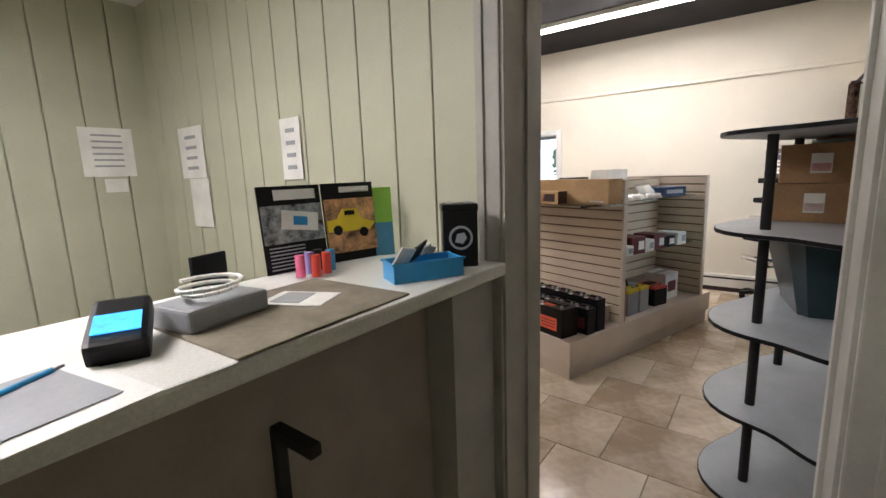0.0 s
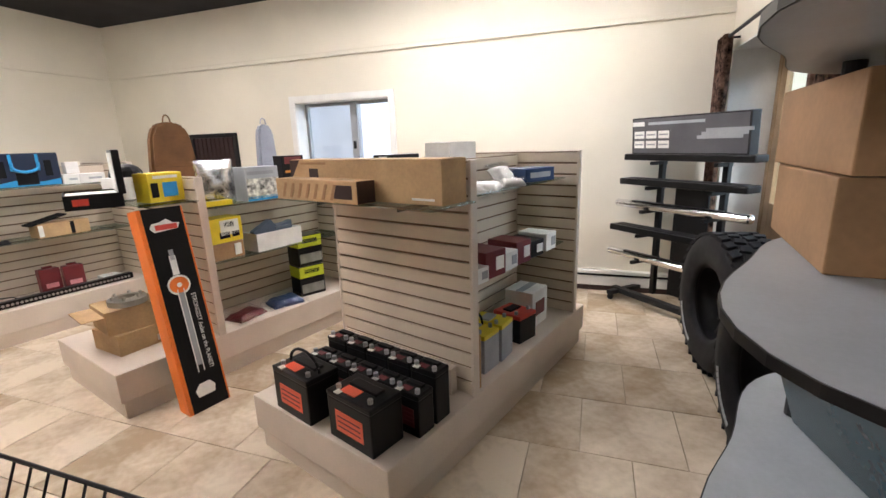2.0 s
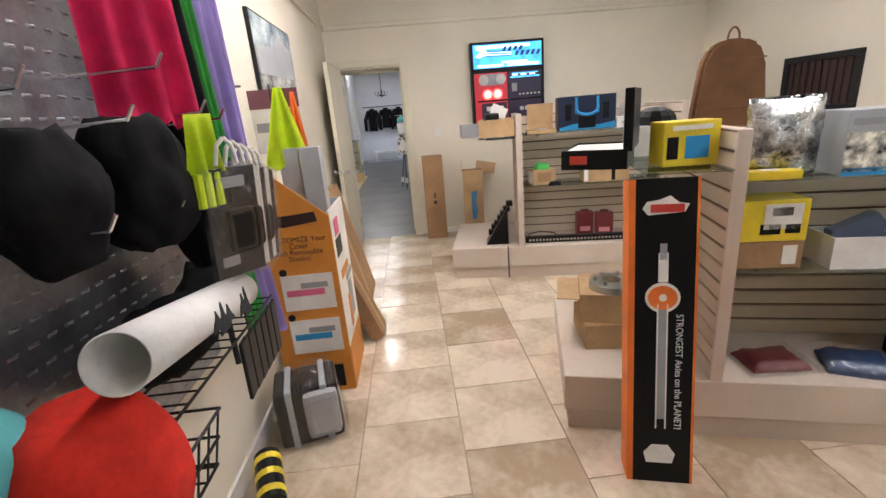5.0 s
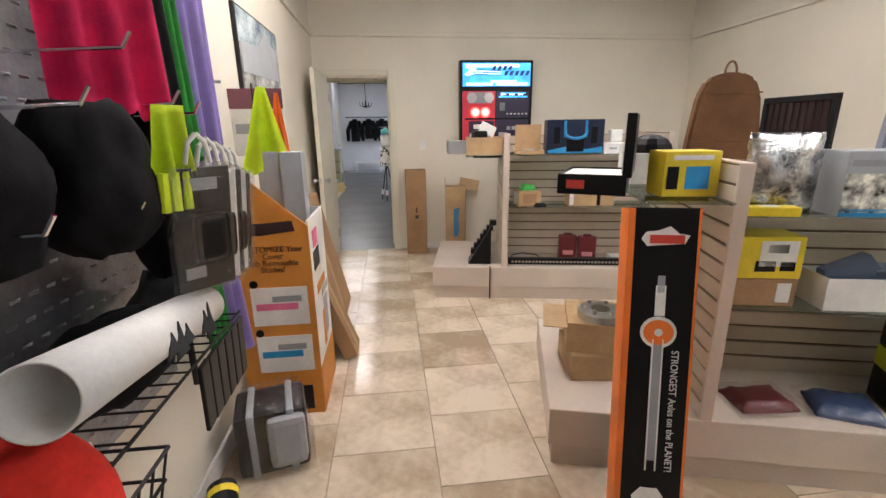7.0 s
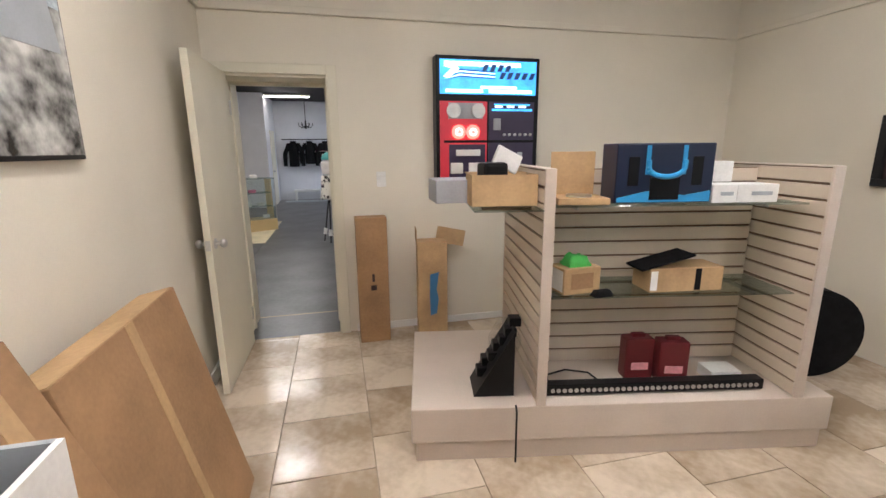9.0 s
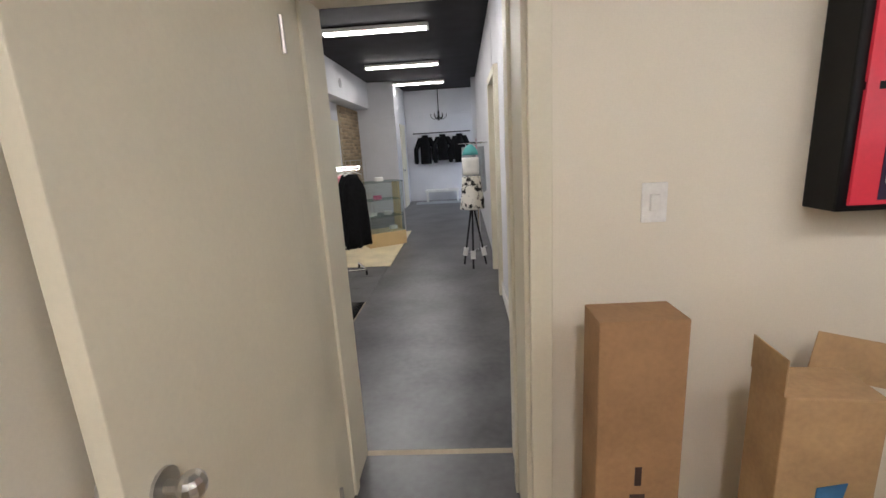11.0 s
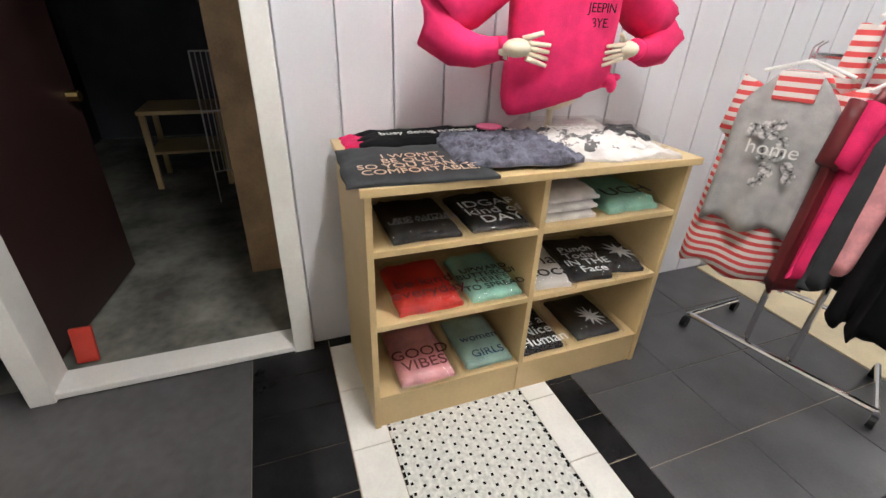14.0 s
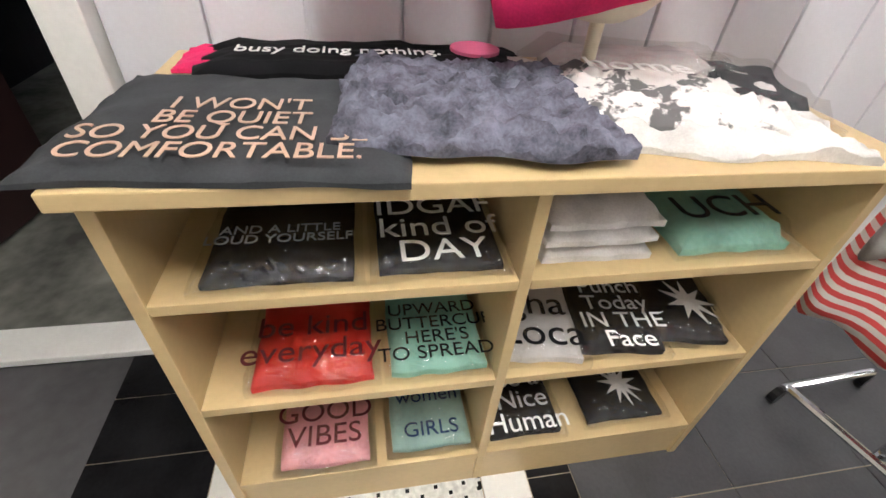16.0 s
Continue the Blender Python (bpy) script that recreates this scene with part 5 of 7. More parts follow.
# ---- poster, display carton and flats on the side wall ----
ps = thing("poster", pose(XL, 4.97, 1.80, 0, 0, 90), "framed outdoor photo poster of rocks and sky", "poster")
part("frame", B(0, -0.012, 0, 0.90, 0.024, 0.66, 0.004), M_BLACKM, ps)
part("print", B(0, -0.026, -0.09, 0.87, 0.004, 0.45), M_PHOTO, ps)
part("print", B(0, -0.026, 0.225, 0.87, 0.004, 0.18), M_PHOTOSKY, ps)
part("print", prism([(-0.42, 0.0), (0.4, 0.02), (0.36, 0.22), (0.1, 0.28), (-0.1, 0.18), (-0.42, 0.16)], 0.002), M_LGREY, ps, "", pose(0, -0.0282, -0.02, 90))

ad = thing("display_carton", pose(2.92, 3.92, 0), "orange and white floor display carton for car parts", "display stand")
part("front", prism([(0, 0), (0.38, 0), (0.38, 1.02), (0.0, 1.36)], 0.012), M_ORANGE2, ad, "orange front with sloped top", pose(0, 0.012, 0, 90))
part("side", B(0.374, 0.235, 0.52, 0.012, 0.44, 1.04), M_PAPER, ad, "white printed side panel")
part("foot_strip", B(0.381, 0.235, 0.13, 0.004, 0.44, 0.26), M_ORANGE2, ad)
part("back", B(0.19, 0.45, 0.52, 0.36, 0.012, 1.04), M_LGREY, ad)
for k, (z, mm) in enumerate(((0.62, M_DPINK), (0.36, M_BLUE))):
    pc = part("picture", B(0.215, -0.003, z, 0.27, 0.004, 0.20), M_PAPER, ad)
    part("picture_print", B(0.2, -0.006, z, 0.20, 0.003, 0.035, 0, None), mm, pc)
    part("picture_print", B(0.25, -0.0062, z + 0.04, 0.14, 0.003, 0.03, 0, None), M_GREY, pc)
    part("badge", T([(0.10, -0.001, z + 0.12), (0.10, -0.006, z + 0.12)], 0.02, 14), M_BLACK, ad)
# no hole is cut: a black sheet gives the darkness within
part("opening", B(0.21, -0.003, 0.10, 0.24, 0.004, 0.14), M_BLACK, ad)
lettering("lettering", "CUSTOMIZE Your\n Cover\nwith Removable\nShades!", 0.040, M_DARKW, ad, pose(0.20, -0.002, 0.86, 90), "dark printed lettering", 0.95)
part("logo", prism([(-0.12, 0.0), (-0.04, -0.01), (0.13, 0.01), (0.12, 0.06), (-0.02, 0.05), (-0.12, 0.05)], 0.003), M_DARKW, ad, "", pose(0.19, -0.0005, 0.99, 90))
part("emblem", T([(0.075, -0.001, 1.12), (0.075, -0.004, 1.12)], 0.035, 18), M_LGREY, ad)
for y, z, w, h, mm in ((0.13, 0.93, 0.12, 0.09, M_DPINK), (0.13, 0.82, 0.16, 0.1, M_BLACK), (0.2, 0.66, 0.24, 0.05, M_ORANGE2), (0.28, 0.45, 0.10, 0.22, M_GREY), (0.2, 0.4, 0.06, 0.2, M_ORANGE2), (0.3, 0.6, 0.2, 0.04, M_GREY)):
    part("print", B(0.382, y + 0.02, z, 0.003, w, h), mm, ad)
part("header", B(0.10, 0.40, 1.50, 0.28, 0.012, 0.34), M_PAPER, ad, "white header card with a grey product picture")
part("header_band", B(0.10, 0.391, 1.62, 0.28, 0.004, 0.10), simple("plum_print", (0.16, 0.05, 0.07), 0.5), ad)
part("header_print", B(0.10, 0.391, 1.47, 0.22, 0.004, 0.05, 0.0, pose(0, 0, 0, 0, 0, 0)), M_GREY, ad)
for dx in (0.31, 0.19):
    part("tube_box", B(dx, 0.16 + (0.31 - dx) * 0.4, 0.69, 0.10, 0.10, 1.34, 0.003), M_LGREY, ad, "pale grey long product box")
fl = thing("safety_flag", pose(3.08, 4.08, 1.0), "hi-vis yellow flag with an orange edge on a thin rod", "flag")
part("rod", T([(0.0, 0, 0), (-0.02, 0.06, 0.68)], 0.004), M_BLACK, fl)
part("rod", T([(0.05, 0.0, 0), (0.0, 0.07, 0.62)], 0.004), M_BLACK, fl)
def drape(w0, w1, h, n, amp, seed, folds):
    rings = []
    for j in range(n + 1):
        v = j / n
        w = w0 + (w1 - w0) * v
        rings.append([(w * (i / 24 - 0.5), amp * v * math.sin(i * folds / 24 * 6.28 + seed), -h * v + 0.03 * v * noise.noise((i * 0.3, v * 3, seed))) for i in range(25)])
    bm = bmesh.new()
    vs = [[bm.verts.new(p) for p in r] for r in rings]
    for a, b in zip(vs, vs[1:]):
        for i in range(24):
            f = bm.faces.new((a[i], a[i + 1], b[i + 1], b[i]))
            f.smooth = True
    bmesh.ops.solidify(bm, geom=bm.faces[:], thickness=0.004)
    return bm


part("flag", drape(0.04, 0.24, 0.40, 10, 0.03, 1, 2), M_HIVIS, fl, "", pose(0.03, 0.02, 0.66, 0, 0, 20))
part("edge", drape(0.02, 0.10, 0.34, 10, 0.02, 2, 2), M_ORANGE, fl, "orange edge strip", pose(0.08, 0.10, 0.64, 0, 0, 20))
for y, w, h, b, t, nm in ((5.10, 0.80, 0.96, 3.31, 0.13, "large flat brown carton leaning on the wall"), (4.56, 0.22, 1.14, 3.44, 0.09, "narrow taped brown carton leaning on the wall")):
    ang = math.degrees(math.asin(min(0.9, (b - 2.965 - t) / h)))
    e = thing("flat_carton", pose(b - t / 2, y, 0.02, 0, -ang, 0), nm, "box", "leaning flat cartons")
    part("body", B(0, 0, h / 2, t, w, h, 0.004), M_CARD, e)
    part("tape", B(t / 2 + 0.001, 0, h / 2, 0.002, 0.05, h), M_CARD2, e)
    part("seam", B(0, 0, h + 0.001, t * 0.9, w * 0.98, 0.003), M_CARD2, e)

# ---- accessory rack on the side wall ----
ar = thing("accessory_rack", pose(XL, 2.75, 0), "silver embossed wall rack with hooks and wire shelf", "display rack")
part("back_panel", B(0.03, -0.10, 1.40, 0.02, 1.30, 1.5, 0.003), M_DIAMOND, ar, "embossed silver back panel")
bm = bmesh.new()
for r_ in range(30):
    for c_ in range(26):
        y, z = -0.72 + c_ * 0.05 + (0.025 if r_ % 2 else 0), 0.68 + r_ * 0.05
        vs = [bm.verts.new((0.041, y + dy, z + dz)) for dy, dz in ((-0.014, -0.004), (0.014, -0.004), (0.014, 0.004), (-0.014, 0.004))] + [bm.verts.new((0.048, y, z))]
        for i in range(4):
            bm.faces.new((vs[i], vs[(i + 1) % 4], vs[4]))
tagged(part("studs", bm, M_DIAMOND, ar, "raised studs of the embossed panel"), kind="stuff")
for y in (0.62, 0.80, 0.98):
    part("upright", T([(0.06, y, 0.55), (0.06, y, 2.3)], 0.012), M_BLACKM, ar)
for z in (1.2, 1.65, 2.1):
    part("rail", T([(0.06, 0.55, z), (0.06, 1.0, z), (0.16, 1.02, z)], 0.006), M_STEEL, ar)
bm = bmesh.new()
for i in range(14):
    tube(bm, (0.05, -0.22 + i * 0.05, 0.90), (0.31, -0.22 + i * 0.05, 0.90), 0.003, 6)
for x in (0.05, 0.18, 0.31):
    tube(bm, (x, -0.24, 0.90), (x, 0.45, 0.90), 0.004, 6)
part("wire_shelf", bm, M_BLACKM, ar, "black wire shelf")
bm = bmesh.new()
for i in range(11):
    tube(bm, (0.06, -0.62 + i * 0.05, 0.68), (0.30, -0.62 + i * 0.05, 0.68), 0.003, 6)
    tube(bm, (0.30, -0.62 + i * 0.05, 0.68), (0.34, -0.62 + i * 0.05, 0.84), 0.003, 6)
for z, x in ((0.68, 0.30), (0.76, 0.32), (0.84, 0.34)):
    tube(bm, (x, -0.63, z), (x, -0.11, z), 0.004, 6)
    tube(bm, (0.05, -0.11, z), (x, -0.11, z), 0.004, 6)
part("wire_basket", bm, M_BLACKM, ar, "black wire basket")
for i, (y, z) in enumerate(((-0.3, 1.55), (-0.05, 1.5), (0.12, 1.62), (-0.2, 1.30), (0.05, 1.28), (0.3, 1.52), (0.42, 1.5))):
    part("hook", T([(0.04, y, z), (0.28, y, z + 0.01), (0.30, y, z + 0.04)], 0.004, 6), M_CHROME, ar)


def blob(name, m, rx, ry, h, mat, label, cat, seed, wob=0.25, group=""):
    rings = [ell(0, 0, h * j / 9, rx * (0.35 + 0.75 * math.sin(0.35 + j * 0.27)), ry * (0.35 + 0.75 * math.sin(0.35 + j * 0.27)), 18, wob, seed) for j in range(10)]
    return solo(name, loft(rings), mat, m, label, cat, group)


def soft_pile(name, m, w, d, h, mat, label, cat, seed):
    """A slumped fabric thing with folds, hanging with its top at the origin."""
    rings = []
    for j in range(15):
        v = j / 14
        k = (0.30 + 0.75 * math.sin(math.pi * (0.10 + 0.80 * v)) ** 0.8) * (1 + 0.10 * math.sin(9 * v + seed))
        ring = []
        for i in range(30):
            a = 2 * math.pi * i / 30
            f = k * (1 + 0.16 * noise.noise((2.2 * math.cos(a) + seed, 2.2 * math.sin(a), 3 * v)) + 0.05 * math.sin(7 * a + 6 * v))
            ring.append((d / 2 * f * math.cos(a), w / 2 * f * math.sin(a), -h * v + 0.02 * noise.noise((i * 0.4, v * 3, seed))))
        rings.append(ring)
    return solo(name, loft(rings), mat, m, label, cat)


soft_pile("backpack", pose(3.08, 2.85, 1.52), 0.27, 0.20, 0.31, M_BLKF, "black soft backpack hanging from a chrome hook", "backpack", 1)
soft_pile("backpack", pose(3.06, 2.58, 1.50), 0.24, 0.16, 0.26, M_BLKF, "black soft bag hanging from a chrome hook", "backpack", 4)
soft_pile("work_glove", pose(3.08, 3.06, 1.42), 0.13, 0.12, 0.34, M_BLKF, "bundle of black work gloves hanging from hooks", "gloves", 7)
soft_pile("work_glove", pose(3.08, 2.78, 1.06), 0.34, 0.20, 0.155, M_BLKF, "black folded gear lying on the wire shelf", "gloves", 12)
soft_pile("work_glove", pose(3.07, 3.06, 1.08), 0.20, 0.18, 0.175, M_CHAR, "charcoal gloves lying on the wire shelf", "gloves", 15)
lg = thing("lime_glove", pose(3.21, 2.93, 1.52, 0, 0, 62), "lime green work glove hanging on a hook", "glove")
part("palm", drape(0.08, 0.11, 0.16, 8, 0.02, 1, 2), M_HIVIS, lg)
for i in range(4):
    part("finger", T([(-0.04 + 0.027 * i, 0, -0.15), (-0.045 + 0.03 * i, 0.004, -0.24)], 0.012), M_HIVIS if i < 3 else M_BLKF, lg)
solo("hanging_fabric", drape(0.24, 0.27, 0.62, 12, 0.02, 0, 3), M_PINK, pose(3.08, 2.98, 2.12, 0, 0, 60), "crimson pink fabric hanging from a rail", "fabric", "hanging fabrics")
for i, (y, mm, w, z1, h) in enumerate(((3.22, M_BLKF, 0.10, 2.2, 0.85), (3.32, M_CHAR, 0.10, 2.2, 0.80), (3.44, M_GREENF, 0.07, 2.25, 0.88), (3.57, M_PURPLE, 0.18, 2.2, 0.95), (3.44, M_GREENF, 0.08, 1.05, 0.46), (3.54, M_PURPLE, 0.16, 1.08, 0.52))):
    solo("hanging_fabric", drape(w, w * 1.25, h, 12, 0.03, i, 3), mm, pose(3.03, y, z1, 0, 0, 72), "long narrow coloured fabric hanging from a rail", "fabric", "hanging fabrics")
for i in range(5):
    bp_ = thing("blister_pack", pose(3.21 - 0.010 * i, 2.99 + 0.075 * i, 1.06 - 0.012 * i, 8, 0, 48 + 3 * i), "black and clear blister pack hanging from a hook", "package", "blister packs")
    part("card", B(0, 0, 0.16, 0.15, 0.005, 0.32, 0.002), M_PAPER if i % 2 else M_BLACK, bp_)
    part("sleeve", B(0, 0, 0.16, 0.165, 0.04, 0.34, 0.012), M_CLEARBAG, bp_, "clear plastic sleeve")
    part("hanger_loop", T([(-0.03, 0, 0.33), (-0.02, 0, 0.38), (0.0, 0, 0.40), (0.02, 0, 0.38), (0.03, 0, 0.33)], 0.006), M_PAPER, bp_, "white plastic hanger loop")
    part("product", B(0.015, -0.012, 0.14, 0.085, 0.02, 0.13, 0.02), M_BLACK, bp_)
    part("print", B(-0.03, -0.004, 0.05, 0.05, 0.003, 0.03), M_GREY, bp_)
    part("print", B(0, -0.004, 0.28, 0.08, 0.003, 0.03), M_BLUE if i == 3 else M_GREY, bp_)
for i in range(6):
    solo("hanging_tool", B(0, 0, 0, 0.012, 0.05, 0.20, 0.005), M_BLACK, pose(3.20, 2.90 + 0.055 * i, 0.79, 6, 4, 0), "black tool hanging under the wire shelf", "tool", "hanging tools")
pr = thing("paper_roll", pose(3.23, 2.38, 1.12), "rolled white paper banner with a black zigzag edge", "paper roll")
bm = bmesh.new()
n = 28
a0, a1 = Vector((0.0, 0, 0)), Vector((-0.09, 0.72, -0.155))
dq = (a1 - a0).to_track_quat("Z", "Y").to_matrix().to_4x4()
ringsv = []
for r_, k in ((0.056, 0), (0.056, 1), (0.052, 1), (0.052, 0)):
    base = a1 if k else a0
    ringsv.append([bm.verts.new(base + dq @ Vector((r_ * math.cos(6.2832 * i / n), r_ * math.sin(6.2832 * i / n), 0))) for i in range(n)])
for a, b in zip(ringsv, ringsv[1:] + ringsv[:1]):
    for i in range(n):
        f = bm.faces.new((a[i], a[(i + 1) % n], b[(i + 1) % n], b[i]))
        f.smooth = True
bmesh.ops.recalc_face_normals(bm, faces=bm.faces)
part("sheet", bm, M_PAPER, pr)
for i, (u, hh) in enumerate(((0.44, 0.05), (0.50, 0.08), (0.56, 0.05), (0.74, 0.06), (0.79, 0.09))):
    c = a0.lerp(a1, u)
    part("print", prism([(-0.03, -hh / 2), (0.03, -hh / 2), (0.012, 0.0), (0.0, hh / 2), (-0.014, 0.0)], 0.003), M_CHAR, pr, "", Matrix.Translation((c.x + 0.0555, c.y, c.z - 0.01)) @ pose(0, 0, 0, 90, 0, 90))
rcap = blob("knitted_cap", pose(3.12, 2.40, 0.69), 0.13, 0.15, 0.34, M_REDF, "red knitted cap with a white label in the wire basket", "cap", 8, 0.12)
part("label_panel", B(0.125, 0.05, 0.20, 0.02, 0.13, 0.07, 0.004, pose(0, 0, 0, 0, -12, 15)), M_PAPER, rcap, "white sewn label")
blob("knitted_cap", pose(3.10, 2.20, 0.69), 0.12, 0.12, 0.2, M_DPINK, "pink knitted cap in the wire basket", "cap", 9, 0.12)
blob("knitted_cap", pose(3.02, 2.30, 0.90), 0.07, 0.10, 0.18, M_TEAL, "teal fabric cap on the wire rack", "cap", 10, 0.15)
wbk = thing("black_case", pose(3.12, 3.62, 0, 0, 0, 14), "black wrapped winch case on the floor", "case")
part("body", B(0, 0, 0.15, 0.30, 0.24, 0.30, 0.03), M_BLACK, wbk)
part("cover", B(0.06, -0.02, 0.16, 0.16, 0.27, 0.24, 0.03), M_GREY, wbk)
for s in (-0.08, 0.08):
    part("strap", B(s, 0, 0.152, 0.03, 0.25, 0.308, 0.008), M_LGREY, wbk)
part("label_panel", B(0.152, 0, 0.12, 0.003, 0.1, 0.1), M_PAPER, wbk)
part("wrapping", cloth(0.34, 0.30, 0.33, 14, 0.02, 3), M_CLEARBAG, wbk, "clear plastic wrapping")
wl = thing("strap_pack", pose(3.03, 3.22, 0, 0, 0, 20), "black and yellow rolled strap pack on the floor", "strap")
part("roll", T([(0, -0.12, 0.06), (0, 0.12, 0.10)], 0.055, 16), M_BLACK, wl)
for y in (-0.08, 0.0, 0.08):
    part("band", T([(0, y - 0.015, 0.078 + y * 0.166 - 0.002), (0, y + 0.015, 0.078 + y * 0.166 + 0.003)], 0.058, 16), M_YELLOW, wl)

# wire basket stand near the office door
ws2 = thing("wire_basket", pose(3.18, 2.06, 0.34, 0, 0, 0), "black wire basket stand on the floor", "basket")
bm = bmesh.new()
for i in range(10):
    y = -0.28 + 0.062 * i
    tube(bm, (0.20, y, 0.44), (0.10, y, 0.20), 0.0035, 6)
    tube(bm, (0.10, y, 0.20), (-0.12, y, 0.20), 0.0035, 6)
for x, z in ((0.20, 0.44), (0.10, 0.20), (-0.12, 0.20)):
    tube(bm, (x, -0.3, z), (x, 0.3, z), 0.005, 6)
for y in (-0.3, 0.3):
    tube(bm, (-0.12, y, 0.44), (0.2, y, 0.44), 0.005, 6)
    tube(bm, (-0.12, y, -0.34), (-0.12, y, 0.6), 0.008, 8)
tube(bm, (-0.12, -0.3, -0.332), (-0.12, 0.3, -0.332), 0.008, 8)
part("basket", bm, M_BLACKM, ws2)

# ---- step bar rack in the corner ----
rk = thing("step_bar_rack", pose(6.90, 0.20, 0, 0, 0, 44), "black wheeled rack holding running boards and chrome step bars", "display rack")
part("base_bar", B(0.0, 0.16, 0.075, 1.15, 0.07, 0.05, 0.01), M_BLACKM, rk)
for s in (-1, 1):
    part("foot", B(s * 0.50, 0.02, 0.07, 0.06, 0.55, 0.04, 0.01), M_BLACKM, rk)
    part("upright", B(s * 0.28, -0.02, 0.72, 0.045, 0.045, 1.3, 0.005), M_BLACKM, rk)
    for y in (-0.22, 0.27):
        cst = part("caster", T([(s * 0.50 - 0.012, y, 0.03), (s * 0.50 + 0.012, y, 0.03)], 0.03, 14), M_BLACK, rk)
part("banner", B(0.0, -0.05, 0.6, 0.30, 0.02, 1.0, 0.004), M_BLACKM, rk)
for z, y, mm, L in ((1.31, 0.06, M_BLACK, 1.12), (1.10, 0.10, M_BLACK, 1.12), (0.90, 0.15, M_CHROME, 1.16), (0.69, 0.18, M_BLACK, 1.14), (0.46, 0.22, M_CHROME, 1.16)):
    if mm is M_CHROME:
        sbm = bmesh.new()
        tube(sbm, (-L / 2, y, z), (L / 2, y, z), 0.035, 14)
        for s in (-1, 1):
            ball(sbm, s * L / 2, y, z, 0.03, 0.035, 0.035)
        br = part("step_bar", sbm, mm, rk, "polished chrome step bar")
        part("pad", B(0, y + 0.01, z + 0.034, L * 0.7, 0.04, 0.006), M_BLACK, br)
    else:
        br = part("running_board", B(0, y, z, L, 0.16, 0.055, 0.012), mm, rk, "black running board")
        part("tread", B(0, y, z + 0.029, L * 0.9, 0.1, 0.005), M_RUBBER, br)
    for s in (-1, 1):
        part("arm", B(s * 0.28, y * 0.5, z - 0.05, 0.035, abs(y) + 0.12, 0.03, 0.004), M_BLACKM, rk)
mb = carton("product_box", pose(6.90, 0.20, 1.34, 0, 0, 44) @ pose(0, 0.06, 0, 4, 0, 180), 1.0, 0.10, 0.30, M_BLACKM, "long black product box with a step picture", tape=False,
            marks=(("f", 0.0, 0.5, 0.97, 0.94, simple("dark_grey_print", (0.10, 0.10, 0.11), 0.4)),))
for i in range(2):
    for j in range(3):
        part("picture", B(-0.42 + 0.12 * j, -0.055, 0.16 - 0.08 * i, 0.10, 0.003, 0.06), M_PAPER, mb)
        part("picture_print", B(-0.42 + 0.12 * j, -0.057, 0.16 - 0.08 * i, 0.08, 0.003, 0.012), M_GREY, mb)
part("print", B(-0.43, -0.055, 0.25, 0.12, 0.003, 0.035), M_PAPER, mb)
part("print", B(-0.08, -0.055, 0.25, 0.5, 0.003, 0.022), M_LGREY, mb)
for a in (0.12, 0.22, 0.32):
    part("print", B(0.24 + a * 0.35, -0.056, 0.10 + a * 0.25, 0.34, 0.003, 0.025, 0, None), M_GREY, mb)


# ---- tyres ----
def tyre(m, label):
    e = thing("tyre", m, label, "tyre", "off-road tyres")
    prof = [(0.225, -0.11), (0.26, -0.135), (0.33, -0.15), (0.40, -0.145), (0.432, -0.12), (0.438, 0.0), (0.432, 0.12), (0.40, 0.145), (0.33, 0.15), (0.26, 0.135), (0.225, 0.11), (0.245, 0.09), (0.30, 0.06), (0.31, 0.0), (0.30, -0.06), (0.245, -0.09)]
    n = 56
    bm = bmesh.new()
    rr = [[bm.verts.new((r_ * math.cos(6.28318 * i / n), y, r_ * math.sin(6.28318 * i / n))) for i in range(n)] for r_, y in prof]
    for a, b in zip(rr, rr[1:] + rr[:1]):
        for i in range(n):
            f = bm.faces.new((a[i], a[(i + 1) % n], b[(i + 1) % n], b[i]))
            f.smooth = True
    bmesh.ops.recalc_face_normals(bm, faces=bm.faces)
    part("carcass", bm, M_RUBBER, e, "", Matrix.Translation((0, 0, 0.45)))
    src = None
    for k in range(34):
        a = 6.28318 * k / 34
        for j, (y, tw) in enumerate(((-0.105, 18), (-0.035, -14), (0.035, 14), (0.105, -18))):
            mm = Matrix.Translation((0, 0, 0.45)) @ Matrix.Rotation(a + (0.09 if j % 2 else 0), 4, "Y") @ Matrix.Translation((0, y, 0.438)) @ Matrix.Rotation(radians(tw), 4, "Z")
            if src is None:
                src = part("tread_block", B(0, 0, 0, 0.052, 0.06, 0.024, 0.004), M_RUBBER, e, "", mm).data
            else:
                share("tread_block", src, M_RUBBER, e, mm)
    for k in range(10):
        a = 3.6 + 0.085 * k
        part("side_letter", B(0, 0, 0, 0.026, 0.003, 0.022), M_LGREY, e, "", Matrix.Translation((0, 0, 0.45)) @ Matrix.Rotation(a, 4, "Y") @ Matrix.Translation((0, -0.152, 0.345)))
    return e


ty1 = tyre(pose(5.87, 0.11, 0.0, 0, 0, -171), "black off-road tyre with chunky tread standing upright")
copy_thing(ty1, pose(4.89, 0.12, 0.0, 0, 0, -174))

# ---- curved shelf stand by the office door ----
cs_ = thing("curved_shelf_stand", pose(3.64, 0.35, 0), "grey laminate shelf stand with wavy shelves on black posts", "shelf stand")


def wavy(k):
    pts = []
    for i in range(56):
        a = 6.28318 * i / 56
        r_ = 1 + 0.13 * math.cos(3 * a + 0.6 + k) - 0.05 * math.cos(5 * a)
        pts.append((0.56 * r_ * math.cos(a), 0.33 * r_ * math.sin(a)))
    top = max(p[1] for p in pts)
    return [(x, y * 0.40 / top) for x, y in pts]


